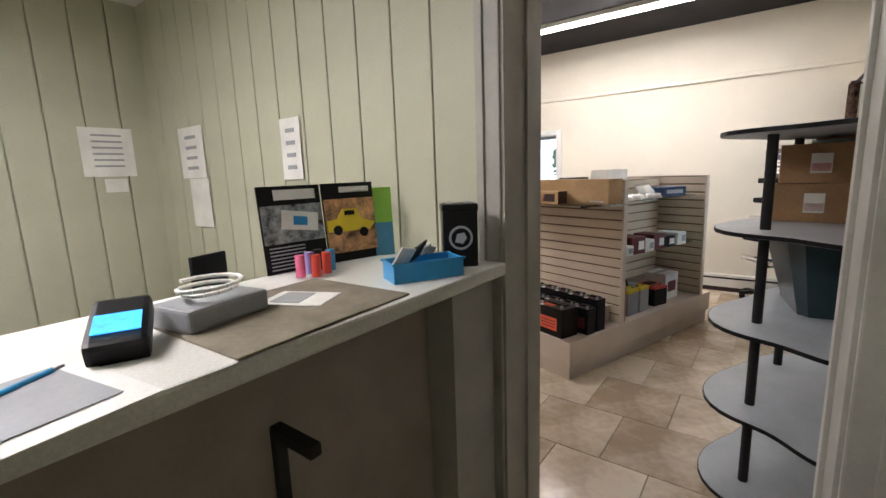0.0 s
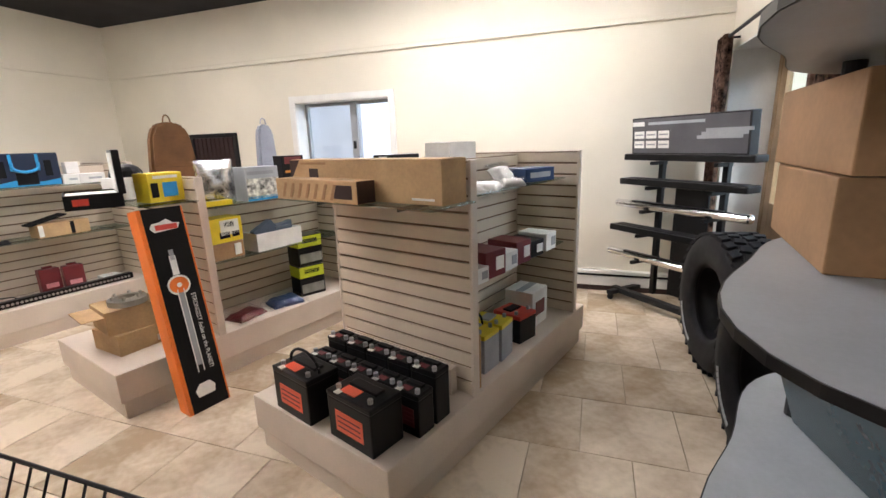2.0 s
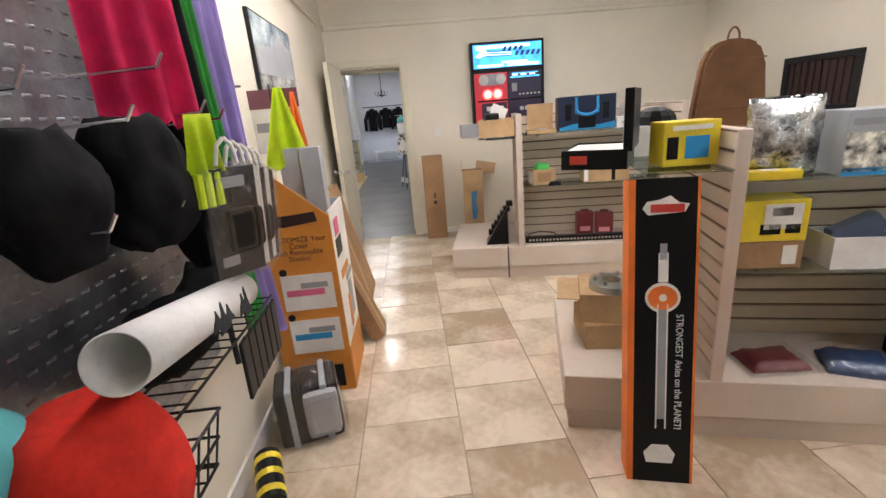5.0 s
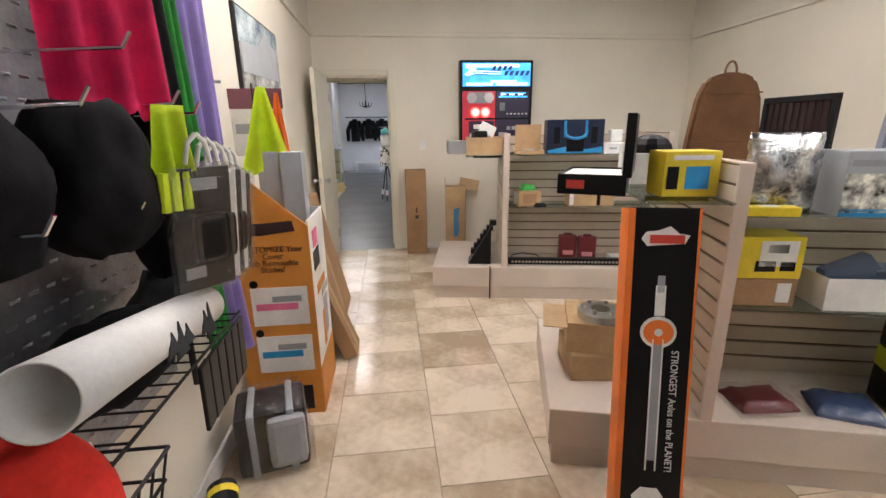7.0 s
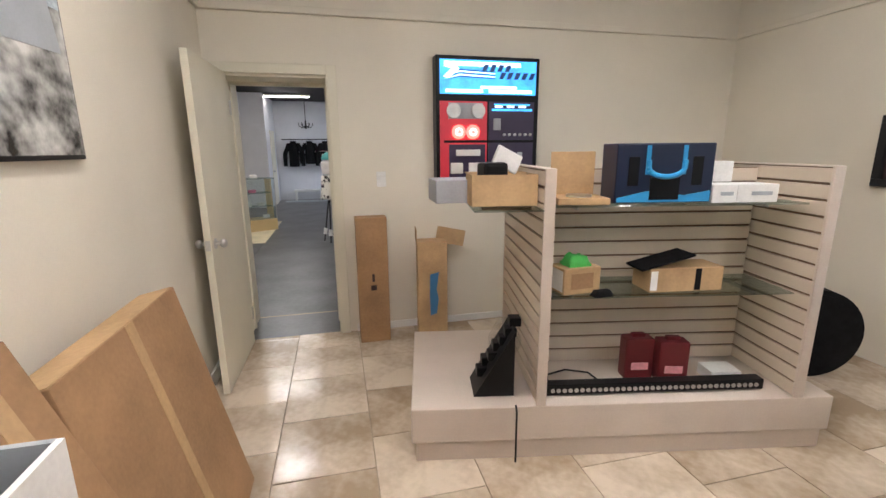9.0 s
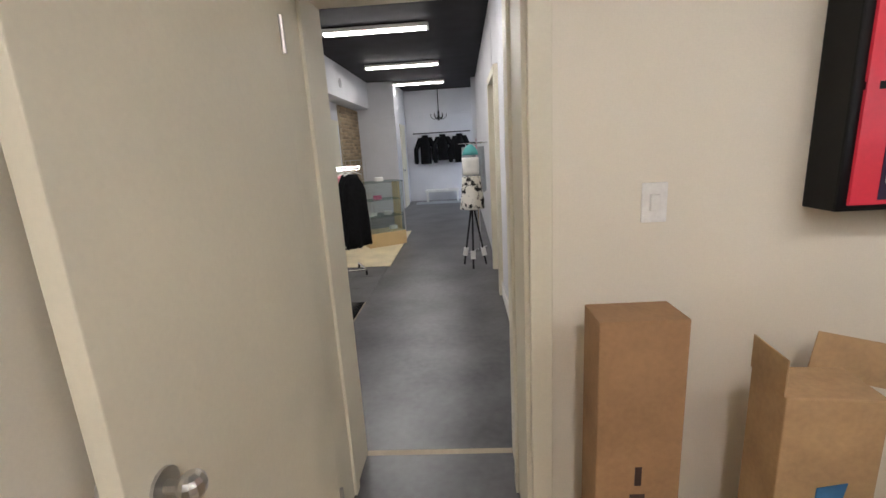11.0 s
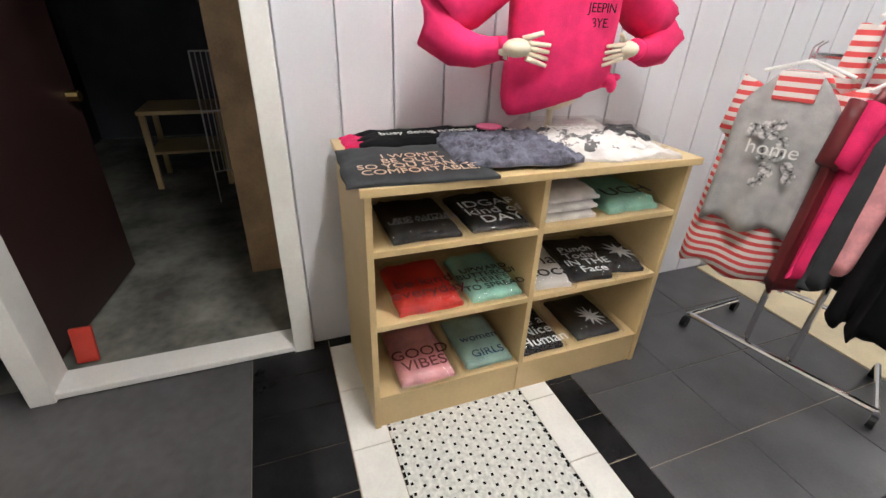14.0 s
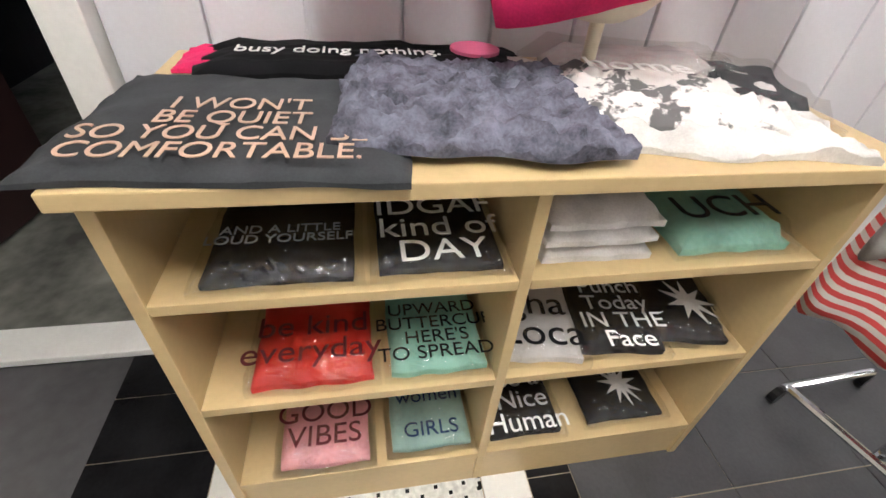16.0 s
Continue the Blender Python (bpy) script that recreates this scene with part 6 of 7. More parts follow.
for k, z in enumerate((0.08, 0.45, 0.82, 1.215, 1.61)):
    outline = wavy(0.35 * (k % 2))
    sh = part("shelf", prism(outline, 0.018, z), M_LGREY, cs_, "wavy grey laminate shelf")
    part("edge_band", prism([(x * 1.006, y * 1.008) for x, y in outline], 0.016, z + 0.001), M_BLACK, sh, "black rubber edge band")
for x, y in ((-0.20, 0.22), (-0.26, -0.10), (0.34, 0.12), (0.10, -0.2)):
    bm = bmesh.new()
    tube(bm, (x, y, 0.0), (x, y, 1.62), 0.019, 14)
    part("post", bm, M_BLACKM, cs_, "black round post")
for k in range(2):
    carton("carton", pose(3.98, 0.34, 1.234 + 0.172 * k, 0, 0, -8 + 3 * k), 0.46, 0.36, 0.17, M_CARD, "brown shipping carton stacked on the shelf stand", group="stacked cartons", marks=(("l", 0.1, 0.5, 0.2, 0.5, M_PAPER), ("l", 0.1, 0.4, 0.18, 0.2, M_ROSEF)))
carton("small_box", pose(3.92, 0.32, 1.234 + 0.344, 0, 0, -6), 0.30, 0.2, 0.012, M_GREY, "flat card on top of a carton", tape=False)
for i in range(5):
    carton("catalogue", pose(3.80 + 0.05 * i, 0.28 + 0.01 * i, 1.592, 0, 0, -4 + 3 * i), 0.03, 0.18, 0.012, M_CARD, "thin catalogue lying on a carton", tape=False, group="catalogues")
oc2 = carton("carton", pose(3.42, 0.17, 1.234, 0, 0, 8), 0.28, 0.24, 0.24, M_CARD2, "open brown carton with a white label", tape=False, marks=(("l", 0, 0.2, 0.5, 0.25, M_PAPER), ("b", 0.2, 0.2, 0.4, 0.25, M_PAPER)))
part("flap", B(-0.14, 0, 0.29, 0.004, 0.23, 0.11, 0, None), M_CARD2, oc2)
part("flap", B(0, 0.12, 0.28, 0.27, 0.004, 0.10, 0, None), M_CARD2, oc2)
tb = solo("plastic_tub", loft([[(x * (0.19 + 0.03 * j), y * (0.15 + 0.02 * j), 0.085 * j) for x, y in ((-1, -0.8), (-0.8, -1), (0.8, -1), (1, -0.8), (1, 0.8), (0.8, 1), (-0.8, 1), (-1, 0.8))] for j in range(5)], False), simple("dark_teal_plastic", (0.025, 0.05, 0.06), 0.25), pose(3.82, 0.31, 0.84, 0, 0, 10), "dark translucent plastic tub on the shelf stand", "tub")
carton("small_box", pose(3.55, 0.13, 1.63, 0, 0, 10), 0.30, 0.12, 0.06, M_BLACK, "black box lying on the top shelf", tape=False, marks=(("b", 0.2, 0.5, 0.2, 0.6, M_YELLOW),))

# ---- office counter ----
ct = thing("counter", pose(1.30, 1.30, 0), "office counter with a speckled white top", "counter")
part("countertop", B(0.03, 0.29, 1.165, 2.50, 0.60, 0.045, 0.008), M_COUNTER, ct)
part("front_panel", B(-0.1, 0.16, 0.57, 2.24, 0.03, 1.14), M_BROWNP, ct, "taupe front panel")
part("end_panel", B(1.16, 0.30, 0.57, 0.25, 0.50, 1.14), M_TRIMGREY, ct, "grey end panel")
part("bracket", B(0.45, 0.07, 0.93, 0.03, 0.15, 0.03, 0.004), M_BLACKM, ct)
part("bracket", B(0.45, 0.14, 0.83, 0.03, 0.03, 0.22, 0.004), M_BLACKM, ct)
CT = 1.188
solo("counter_mat", B(0, 0, 0.003, 0.48, 0.38, 0.006, 0.002), M_MAT, pose(1.84, 1.49, CT, 0, 0, 2), "taupe rubber mat lying on the counter", "mat")
solo("document", B(0, 0, 0.001, 0.34, 0.26, 0.002), M_PAPER, pose(1.30, 1.39, CT, 0, 0, 8), "printed paper form on the counter", "paper")
solo("document", B(0, 0, 0.001, 0.30, 0.22, 0.002), M_GREY, pose(1.28, 1.41, CT + 0.003, 0, 0, 10), "grey printed paper lying on a form", "paper")
pn = thing("pen", pose(1.36, 1.49, CT + 0.008, 0, 90, 30), "blue ballpoint pen on a paper form", "pen")
part("barrel", T([(0, 0, -0.06), (0, 0, 0.05)], 0.005), M_BLUE, pn)
part("tip", T([(0, 0, 0.05), (0, 0, 0.07)], 0.003), M_GREY, pn)
cr = thing("card_reader", pose(1.52, 1.55, CT, 0, 0, -24), "black card reader with a lit display", "card reader")
part("body", B(0, 0, 0.045, 0.10, 0.16, 0.05, 0.012, pose(0, 0, 0, 18)), M_BLACK, cr)
part("display", B(0, -0.02, 0.074, 0.075, 0.06, 0.003, 0, pose(0, 0, 0, 18)), M_SCRBLUE, cr, "lit blue display")
tp = thing("tape_tray", pose(1.70, 1.57, CT + 0.006, 0, 0, 10), "grey tray with coiled white cable on the mat", "tray")
part("tray", B(0, 0, 0.025, 0.2, 0.14, 0.05, 0.008), M_GREY, tp)
pts = [(0.05 * math.cos(a) * (1 + 0.04 * a), 0.04 * math.sin(a) * (1 + 0.04 * a), 0.058 + 0.002 * a) for a in [i * 0.5 for i in range(30)]]
part("cable", T(pts, 0.005, 6), M_PAPER, tp)
mo = thing("small_monitor", pose(1.80, 1.78, CT, 0, 0, 15), "small black card holder on the counter", "holder")
part("panel", B(0, 0, 0.07, 0.11, 0.012, 0.10, 0.003), M_BLACK, mo)
part("base", B(0, 0.02, 0.012, 0.10, 0.08, 0.024, 0.004), M_BLACK, mo)
fly = thing("leaflet", pose(1.90, 1.52, CT + 0.007, 0, 0, 25), "white printed leaflet lying on the mat", "paper")
part("sheet", B(0, 0, 0.001, 0.12, 0.17, 0.002), M_PAPER, fly)
part("print", B(0, 0.02, 0.003, 0.09, 0.08, 0.002), M_GREY, fly)
bd = thing("advert_board", pose(2.14, 1.86, CT, -6, 0, -6) @ Matrix.Scale(0.86, 4), "printed advert board with a white device picture", "sign board")
part("board", B(0, 0, 0.17, 0.27, 0.008, 0.34, 0.002), M_BLACK, bd)
part("picture", B(0, -0.006, 0.19, 0.26, 0.003, 0.15), simple("mottled_grey_print", (0.25, 0.27, 0.28), 0.4, vary=0.5, scale=25), bd)
part("picture", B(0.0, -0.008, 0.20, 0.16, 0.003, 0.075, 0, pose(0, 0, 0, 0, 8, 0)), M_PAPER, bd)
part("picture", B(-0.0, -0.010, 0.20, 0.06, 0.003, 0.035, 0, pose(0, 0, 0, 0, 8, 0)), M_BLUE, bd)
part("heading", B(0.02, -0.006, 0.305, 0.18, 0.003, 0.04), M_PAPER, bd)
for i in range(7):
    part("text_bar", B(-0.04, -0.006, 0.10 - 0.014 * i, 0.15, 0.003, 0.005), M_LGREY, bd)
b2 = thing("advert_board", pose(2.37, 1.83, CT, -6, 0, -12) @ Matrix.Scale(0.84, 4), "printed advert board with a yellow vehicle picture", "sign board")
part("board", B(0, 0, 0.175, 0.26, 0.008, 0.35, 0.002), M_BLACK, b2)
part("picture", B(0, -0.006, 0.16, 0.25, 0.003, 0.24), material("desert_print", (0.20, 0.13, 0.08), 0.4, vary=0.4, scale=12, tint=(0.55, 0.30, 0.14)), b2)
part("picture", prism([(-0.09, 0.0), (0.08, 0.02), (0.10, 0.05), (0.04, 0.06), (0.02, 0.095), (-0.04, 0.09), (-0.06, 0.05), (-0.1, 0.04)], 0.003), M_YELLOW, b2, "yellow vehicle shape", pose(-0.01, -0.008, 0.12, 90, 8, 0) @ Matrix.Scale(1.22, 4))
for x in (-0.075, 0.055):
    part("picture", T([(x, -0.0112, 0.13 + x * -0.14), (x, -0.0135, 0.13 + x * -0.14)], 0.022, 14), M_BLACK, b2)
part("picture", B(-0.01, -0.013, 0.215, 0.05, 0.002, 0.02), M_BLACK, b2)
part("heading", B(0.03, -0.006, 0.32, 0.15, 0.003, 0.025), M_PAPER, b2)
b3 = thing("advert_board", pose(2.44, 1.83, CT, -6, 0, -35) @ Matrix.Scale(0.82, 4), "green and blue printed advert card", "sign board")
part("board", B(0.06, 0, 0.165, 0.14, 0.008, 0.33, 0.002), simple("green_print", (0.20, 0.42, 0.05), 0.5), b3)
part("band", B(0.06, -0.006, 0.08, 0.135, 0.003, 0.16), simple("teal_blue_print", (0.05, 0.2, 0.32), 0.5), b3)
tn = thing("tin_box", pose(2.47, 1.41, CT, 0, 0, -48) @ Matrix.Scale(1.12, 4), "black embossed tin box with a round white emblem", "tin")
part("body", B(0, 0, 0.085, 0.105, 0.075, 0.17, 0.006), M_BLACK, tn)
part("lid", B(0, 0, 0.178, 0.11, 0.08, 0.025, 0.008), M_BLACK, tn)
part("emblem", prism([(0.036 * math.cos(a), 0.036 * math.sin(a)) for a in [i * 0.3142 for i in range(20)]], 0.003), M_LGREY, tn, "round white emblem", pose(0, -0.038, 0.09, 90))
part("emblem_disc", prism([(0.029 * math.cos(a), 0.029 * math.sin(a)) for a in [i * 0.3142 for i in range(20)]], 0.003), M_BLACK, tn, "", pose(0, -0.0392, 0.09, 90))
part("emblem_shape", prism([(-0.018, -0.012), (0.005, -0.018), (0.018, 0.0), (0.010, 0.016), (-0.012, 0.012)], 0.003), M_LGREY, tn, "", pose(0, -0.0404, 0.09, 90))
for s in (-1, 1):
    part("hinge_tab", B(s * 0.03, 0, 0.193, 0.016, 0.05, 0.004), M_LGREY, tn)
bt = thing("blue_basket", pose(2.27, 1.41, CT, 0, 0, -28) @ Matrix.Scale(0.84, 4), "blue plastic basket full of stickers and small goods", "basket")
bm = bmesh.new()
for x, y, sx, sy in ((0, -0.06, 0.27, 0.005), (0, 0.06, 0.27, 0.005), (-0.133, 0, 0.005, 0.115), (0.133, 0, 0.005, 0.115)):
    box(bm, x, y, 0.035, sx, sy, 0.07, 0.001)
box(bm, 0, 0, 0.004, 0.26, 0.115, 0.006)
for y in (-0.063, 0.063):
    box(bm, 0, y, 0.068, 0.285, 0.010, 0.008, 0.002)
part("basket", bm, M_BLUE, bt)
for x, z, w, h, a, mm, nm in ((-0.09, 0.075, 0.09, 0.06, 12, M_PAPER, "sticker"), (0.0, 0.075, 0.09, 0.06, -8, M_BLACK, "sticker"), (0.07, 0.06, 0.09, 0.05, 14, M_OFFW, "sticker"), (0.02, 0.08, 0.05, 0.03, -8, M_PAPER, "sticker")):
    stk = solo(nm, B(0, 0, 0, w, 0.006, h, 0.002, pose(0, 0, 0, 30, a, 0)), mm, pose(2.28, 1.45, CT + z, 0, 0, 14) @ pose(x, -0.01 - 0.2 * (w < 0.06) * 0.1, 0), "printed sticker in the blue basket", "sticker", "stickers")
for i, (x, y, mm) in enumerate(((2.06, 1.74, M_DPINK), (2.11, 1.76, M_PURPLE), (2.09, 1.70, M_RED), (2.14, 1.71, M_RED), (2.18, 1.74, M_BLUE), (2.16, 1.78, M_BLACK))):
    solo("marker_bottle", T([(0, 0, 0), (0, 0, 0.045), (0, 0, 0.07)], 0.015, 12), mm, pose(x, y, CT + 0.006), "small coloured bottle standing on the mat", "bottle", "small bottles")
for y, z, w, h, nm in ((2.50, 1.65, 0.16, 0.30, "bars"), (3.56, 1.69, 0.32, 0.32, "bars"), (3.51, 1.37, 0.25, 0.31, "plain")):
    pp = thing("notice", pose(XO - 0.026, y, z, 0, 0, -90), "white printed paper notice on the wall", "notice", "paper notices")
    part("sheet", B(0, 0, 0, w, 0.002, h), M_PAPER, pp)
    if nm == "bars":
        for i in range(4):
            part("text_bar", B(0, -0.002, h * (0.3 - 0.2 * i), w * 0.45, 0.002, 0.02), M_GREY, pp)
p2_ = thing("notice", pose(2.32, OYB - 0.03, 1.72), "white printed paper notice on the wall", "notice", "paper notices")
part("sheet", B(0, 0, 0, 0.30, 0.002, 0.32), M_PAPER, p2_)
for i in range(6):
    part("text_bar", B(0, -0.002, 0.11 - 0.04 * i, 0.17, 0.002, 0.012), M_GREY, p2_)
part("sheet", B(0.02, 0, -0.22, 0.13, 0.002, 0.09), M_PAPER, p2_)

# ---- hall: shelf unit ----
SX0, SX1, SY0, SY1, SHH = 1.16, 1.68, 9.085, 10.295, 0.965
su = thing("shelf_unit", pose(0, 0, 0), "maple laminate shelf unit with six cubbies", "shelf unit")
part("top", B((SX0 + SX1) / 2 + 0.01, (SY0 + SY1) / 2, SHH - 0.013, SX1 - SX0 + 0.03, SY1 - SY0 + 0.03, 0.026, 0.003), M_MAPLE, su)
for y in (SY0 + 0.011, SY1 - 0.011):
    part("side", B((SX0 + SX1) / 2, y, (SHH - 0.026) / 2, SX1 - SX0, 0.022, SHH - 0.026, 0.002), M_MAPLE, su)
part("divider", B((SX0 + SX1) / 2, 9.685, (SHH - 0.03) / 2 + 0.005, SX1 - SX0 - 0.006, 0.022, SHH - 0.04, 0.002), M_MAPLE, su)
part("back", B(SX0 + 0.006, (SY0 + SY1) / 2, SHH / 2, 0.010, SY1 - SY0 - 0.05, SHH - 0.06), M_MAPLE, su)
part("plinth", B(SX1 - 0.018, (SY0 + SY1) / 2, 0.067, 0.02, SY1 - SY0 - 0.046, 0.132), M_MAPLE, su)
SZ = (0.155, 0.475, 0.755)
for z in SZ:
    for y0, y1 in ((SY0 + 0.022, 9.674), (9.696, SY1 - 0.022)):
        part("shelf", B((SX0 + SX1) / 2 + 0.004, (y0 + y1) / 2, z - 0.011, SX1 - SX0 - 0.012, y1 - y0, 0.022, 0.002), M_MAPLE, su)


def shirt(y, z, w, d, mat, text, size, ink, label, seed, bag=True, x=1.50, rz=0.0, h=0.035, wide=1.0, row=0):
    e = thing("folded_shirt", pose(x, y, z, 0, 0, 90 + rz), label, "shirt", "folded shirts")
    part("cloth", cloth(w, d, h, 12, 0.006, seed, freq=6), mat, e)
    if text:
        lettering("print", text, size, ink, e, pose(0, -0.075 + row, h + 0.010), "", wide)
    if bag:
        part("film", cloth(w + 0.03, d + 0.03, h + 0.011, 10, 0.008, seed + 5), M_CLEARBAG, e, "clear plastic bag")
    return e


Z0, Z1, Z2 = SZ
shirt(9.29, Z2, 0.23, 0.30, M_BLKF, "AND A LITTLE\nLOUD YOURSELF", 0.030, M_LGREY, "black folded shirt in a clear bag", 1)
shirt(9.55, Z2, 0.21, 0.29, M_BLKF, "IDGAF\nkind of\nDAY", 0.075, M_PAPER, "black folded shirt with white lettering in a bag", 2)
for i in range(3):
    shirt(9.83, Z2 + 0.036 * i, 0.21, 0.28, M_OFFW, "", M_BLACK, 0.05, "white folded shirt in a stack", 3 + i, False)
shirt(10.11, Z2, 0.23, 0.28, M_MINT, "UCH", 0.10, M_BLACK, "mint green folded shirt in a clear bag", 7, h=0.05)
shirt(9.31, Z1, 0.23, 0.30, M_REDF, "be kind\neveryday", 0.075, M_MAROON, "red folded shirt with dark lettering in a bag", 8, h=0.05)
shirt(9.56, Z1, 0.20, 0.30, M_MINT, "UPWARD\nBUTTERCUP\nHERE'S\nTO SPREAD.", 0.046, M_BLACK, "mint folded shirt with black lettering in a bag", 9, h=0.045)
shirt(9.80, Z1, 0.19, 0.30, M_OFFW, "gha\nLoca", 0.10, M_BLACK, "white folded shirt with black script in a bag", 10, rz=-8, h=0.05)
shirt(9.99, Z1, 0.19, 0.30, M_BLKF, "Punch\nToday\nIN THE\nFace", 0.062, M_PAPER, "black folded shirt with white script in a bag", 11, rz=-6, h=0.05)
shirt(10.17, Z1, 0.18, 0.28, M_BLKF, "FREE SPIRIT", 0.030, M_BLACK, "black folded shirt with a white bird print", 12, rz=-10, h=0.045)
shirt(9.30, Z0, 0.21, 0.32, M_ROSEF, "GOOD\nVIBES", 0.075, M_MAROON, "light pink folded shirt with dark lettering in a bag", 13, h=0.04)
shirt(9.56, Z0, 0.20, 0.30, M_SAGEF, "women\n\nGIRLS", 0.055, M_DBLUE, "sage green folded shirt with blue lettering in a bag", 14, h=0.04)
shirt(9.81, Z0, 0.19, 0.30, M_BLKF, "Be a\nNice\nHuman", 0.075, M_PAPER, "black folded shirt with white script in a bag", 15, h=0.045)
shirt(10.10, Z0, 0.22, 0.28, M_BLKF, "", M_BLACK, 0.05, "black folded shirt with a white star print", 16, h=0.04)
for sy, sz, k in ((10.10, Z0 + 0.055, 11), (10.17, Z1 + 0.058, 9)):
    pts = [((0.075 if i % 2 else 0.028) * math.cos(i * math.pi / k), (0.055 if i % 2 else 0.02) * math.sin(i * math.pi / k)) for i in range(2 * k)]
    tagged(part("star_print", prism(pts, 0.002), M_OFFW, None, "", pose(1.56, sy, sz, 0, 0, 20)), "white star shaped print on a black shirt", "shirt print")

# on top of the unit
TOP = SHH + 0.001


def lying(y, x, w, d, mat, label, seed, h=0.02, amp=0.008, rz=0.0, freq=7.0, z=TOP, n=22):
    e = thing("shirt", pose(x, y, z, 0, 0, 90 + rz), label, "shirt", "shirts laid out on top")
    part("cloth", cloth(w, d, h, n, amp, seed, freq=freq), mat, e)
    return e


lying(9.30, 1.24, 0.40, 0.13, M_PINK, "hot pink shirt under a black one", 20)
bk = lying(9.46, 1.27, 0.62, 0.17, M_BLKF, "black shirt with white lettering laid on the unit", 21, z=TOP + 0.006, h=0.03)
lettering("print", "busy doing nothing.", 0.055, M_PAPER, bk, pose(-0.06, -0.045, 0.042), "", 0.85)
part("pink_print", T([(0.20, 0.0, 0.034), (0.20, 0.0, 0.040)], 0.05, 18), M_DPINK, bk, "round pink print")
cg = lying(9.275, 1.53, 0.45, 0.35, M_CHAR, "charcoal shirt with gold lettering laid on the unit", 22, h=0.022, amp=0.004, rz=-3)
lettering("print", "I WON'T\nBE QUIET\nSO YOU CAN BE\nCOMFORTABLE.", 0.056, M_GOLD, cg, pose(-0.01, -0.07, 0.031), "rose gold lettering", 0.85)
lying(9.60, 1.50, 0.42, 0.34, M_SLATEF, "slate grey ruffled blouse laid on the unit", 23, h=0.035, amp=0.020, rz=-6, freq=17, z=TOP + 0.014, n=48)
M_PAISLEYCLOTH = material("off_white_paisley_cotton", (0.16, 0.155, 0.155), 0.9, vary=0.05, scale=15, fine=70, bump=0.1, tint=(0.66, 0.63, 0.60))
M_PAISLEYCLOTH.node_tree.nodes["Color Ramp"].color_ramp.elements[0].position = 0.44
M_PAISLEYCLOTH.node_tree.nodes["Color Ramp"].color_ramp.elements[1].position = 0.50
wt = lying(9.96, 1.47, 0.56, 0.38, M_OFFW, "off-white shirt with grey paisley print laid on the unit", 24, h=0.03, amp=0.018, rz=-8, freq=11, n=44)
part("printed_front", cloth(0.36, 0.24, 0.036, 36, 0.016, 24.4, freq=8), M_PAISLEYCLOTH, wt, "grey paisley printed front", pose(-0.02, -0.03, 0.012))
lettering("print", "home", 0.085, M_PAPER, wt, pose(-0.05, 0.02, 0.068), "white lettering")
packet(pose(1.40, 10.19, TOP, 0, 0, 70), 0.22, 0.36, 0.035, M_CHAR, "dark shirt in a crinkled clear bag", 31)
packet(pose(1.28, 10.0, TOP, 0, 0, 85), 0.46, 0.16, 0.05, M_OFFW, "white shirt in a crinkled clear bag", 32)

# ---- mannequin with sweatshirt and cap ----
MX, MY = 1.38, 9.85
bm = bmesh.new()
tube(bm, (0, 0, 0), (0, 0, 0.30), 0.013, 14)
tube(bm, (0, 0, 0), (0, 0, 0.008), 0.10, 28)
for j, (rx, ry, z) in enumerate(((0.10, 0.13, 0.24), (0.095, 0.15, 0.36), (0.10, 0.16, 0.48), (0.085, 0.15, 0.60))):
    ball(bm, 0, 0, z, rx, ry, 0.12, 16)
tube(bm, (0, 0, 0.62), (0.01, 0, 0.74), 0.055, 18, 0.048)
for s in (-1, 1):
    hy = s * 0.215 if s > 0 else -0.27
    ball(bm, 0.12, hy * 0.86, 0.335, 0.035, 0.05, 0.028, 12)
    for f in range(4):
        tube(bm, (0.135, hy * 0.80 - s * 0.01, 0.350 - 0.014 * f), (0.145 - 0.004 * f, hy * 0.80 - s * 0.085, 0.345 - 0.02 * f), 0.009, 8, 0.006)
    tube(bm, (0.12, hy * 0.80, 0.360), (0.15, hy * 0.6, 0.380), 0.010, 8, 0.007)
    tube(bm, (0.10, hy * 0.92, 0.325), (0.06, hy * 1.12, 0.335), 0.028, 12)
for f in bm.faces:
    f.smooth = True
solo("mannequin", bm, M_SKIN, pose(MX, MY, TOP), "ivory headless torso mannequin on a metal pole", "mannequin")
sw_ = thing("sweatshirt", pose(MX, MY, TOP), "hot pink sweatshirt knotted at the hem on a mannequin", "sweatshirt")
rings = []
for z, rx, ry, k in ((0.175, 0.125, 0.19, 0.12), (0.205, 0.135, 0.20, 0.12), (0.25, 0.145, 0.205, 0.12), (0.33, 0.14, 0.20, 0.08), (0.42, 0.14, 0.20, 0.06), (0.50, 0.135, 0.20, 0.04), (0.57, 0.12, 0.195, 0.03), (0.625, 0.10, 0.17, 0.02), (0.655, 0.085, 0.13, 0.0), (0.665, 0.072, 0.105, 0.0)):
    rings.append([(x, y, zz + y * (0.30 if z < 0.19 else 0.22 if z < 0.22 else 0.10 if z < 0.3 else 0.0)) for x, y, zz in ell(0.0, 0, z, rx, ry, 36, k, 3.0)])
for j, ring in enumerate(rings):
    amp = (0.055, 0.06, 0.05, 0.035, 0.02, 0.01, 0, 0, 0, 0)[j]
    rings[j] = [(x * (1 + amp * math.sin(9 * math.atan2(y, x) + 0.7 * j)), y * (1 + amp * math.sin(9 * math.atan2(y, x) + 0.7 * j)), z) for x, y, z in ring]
part("body", loft(rings), M_PINK, sw_)
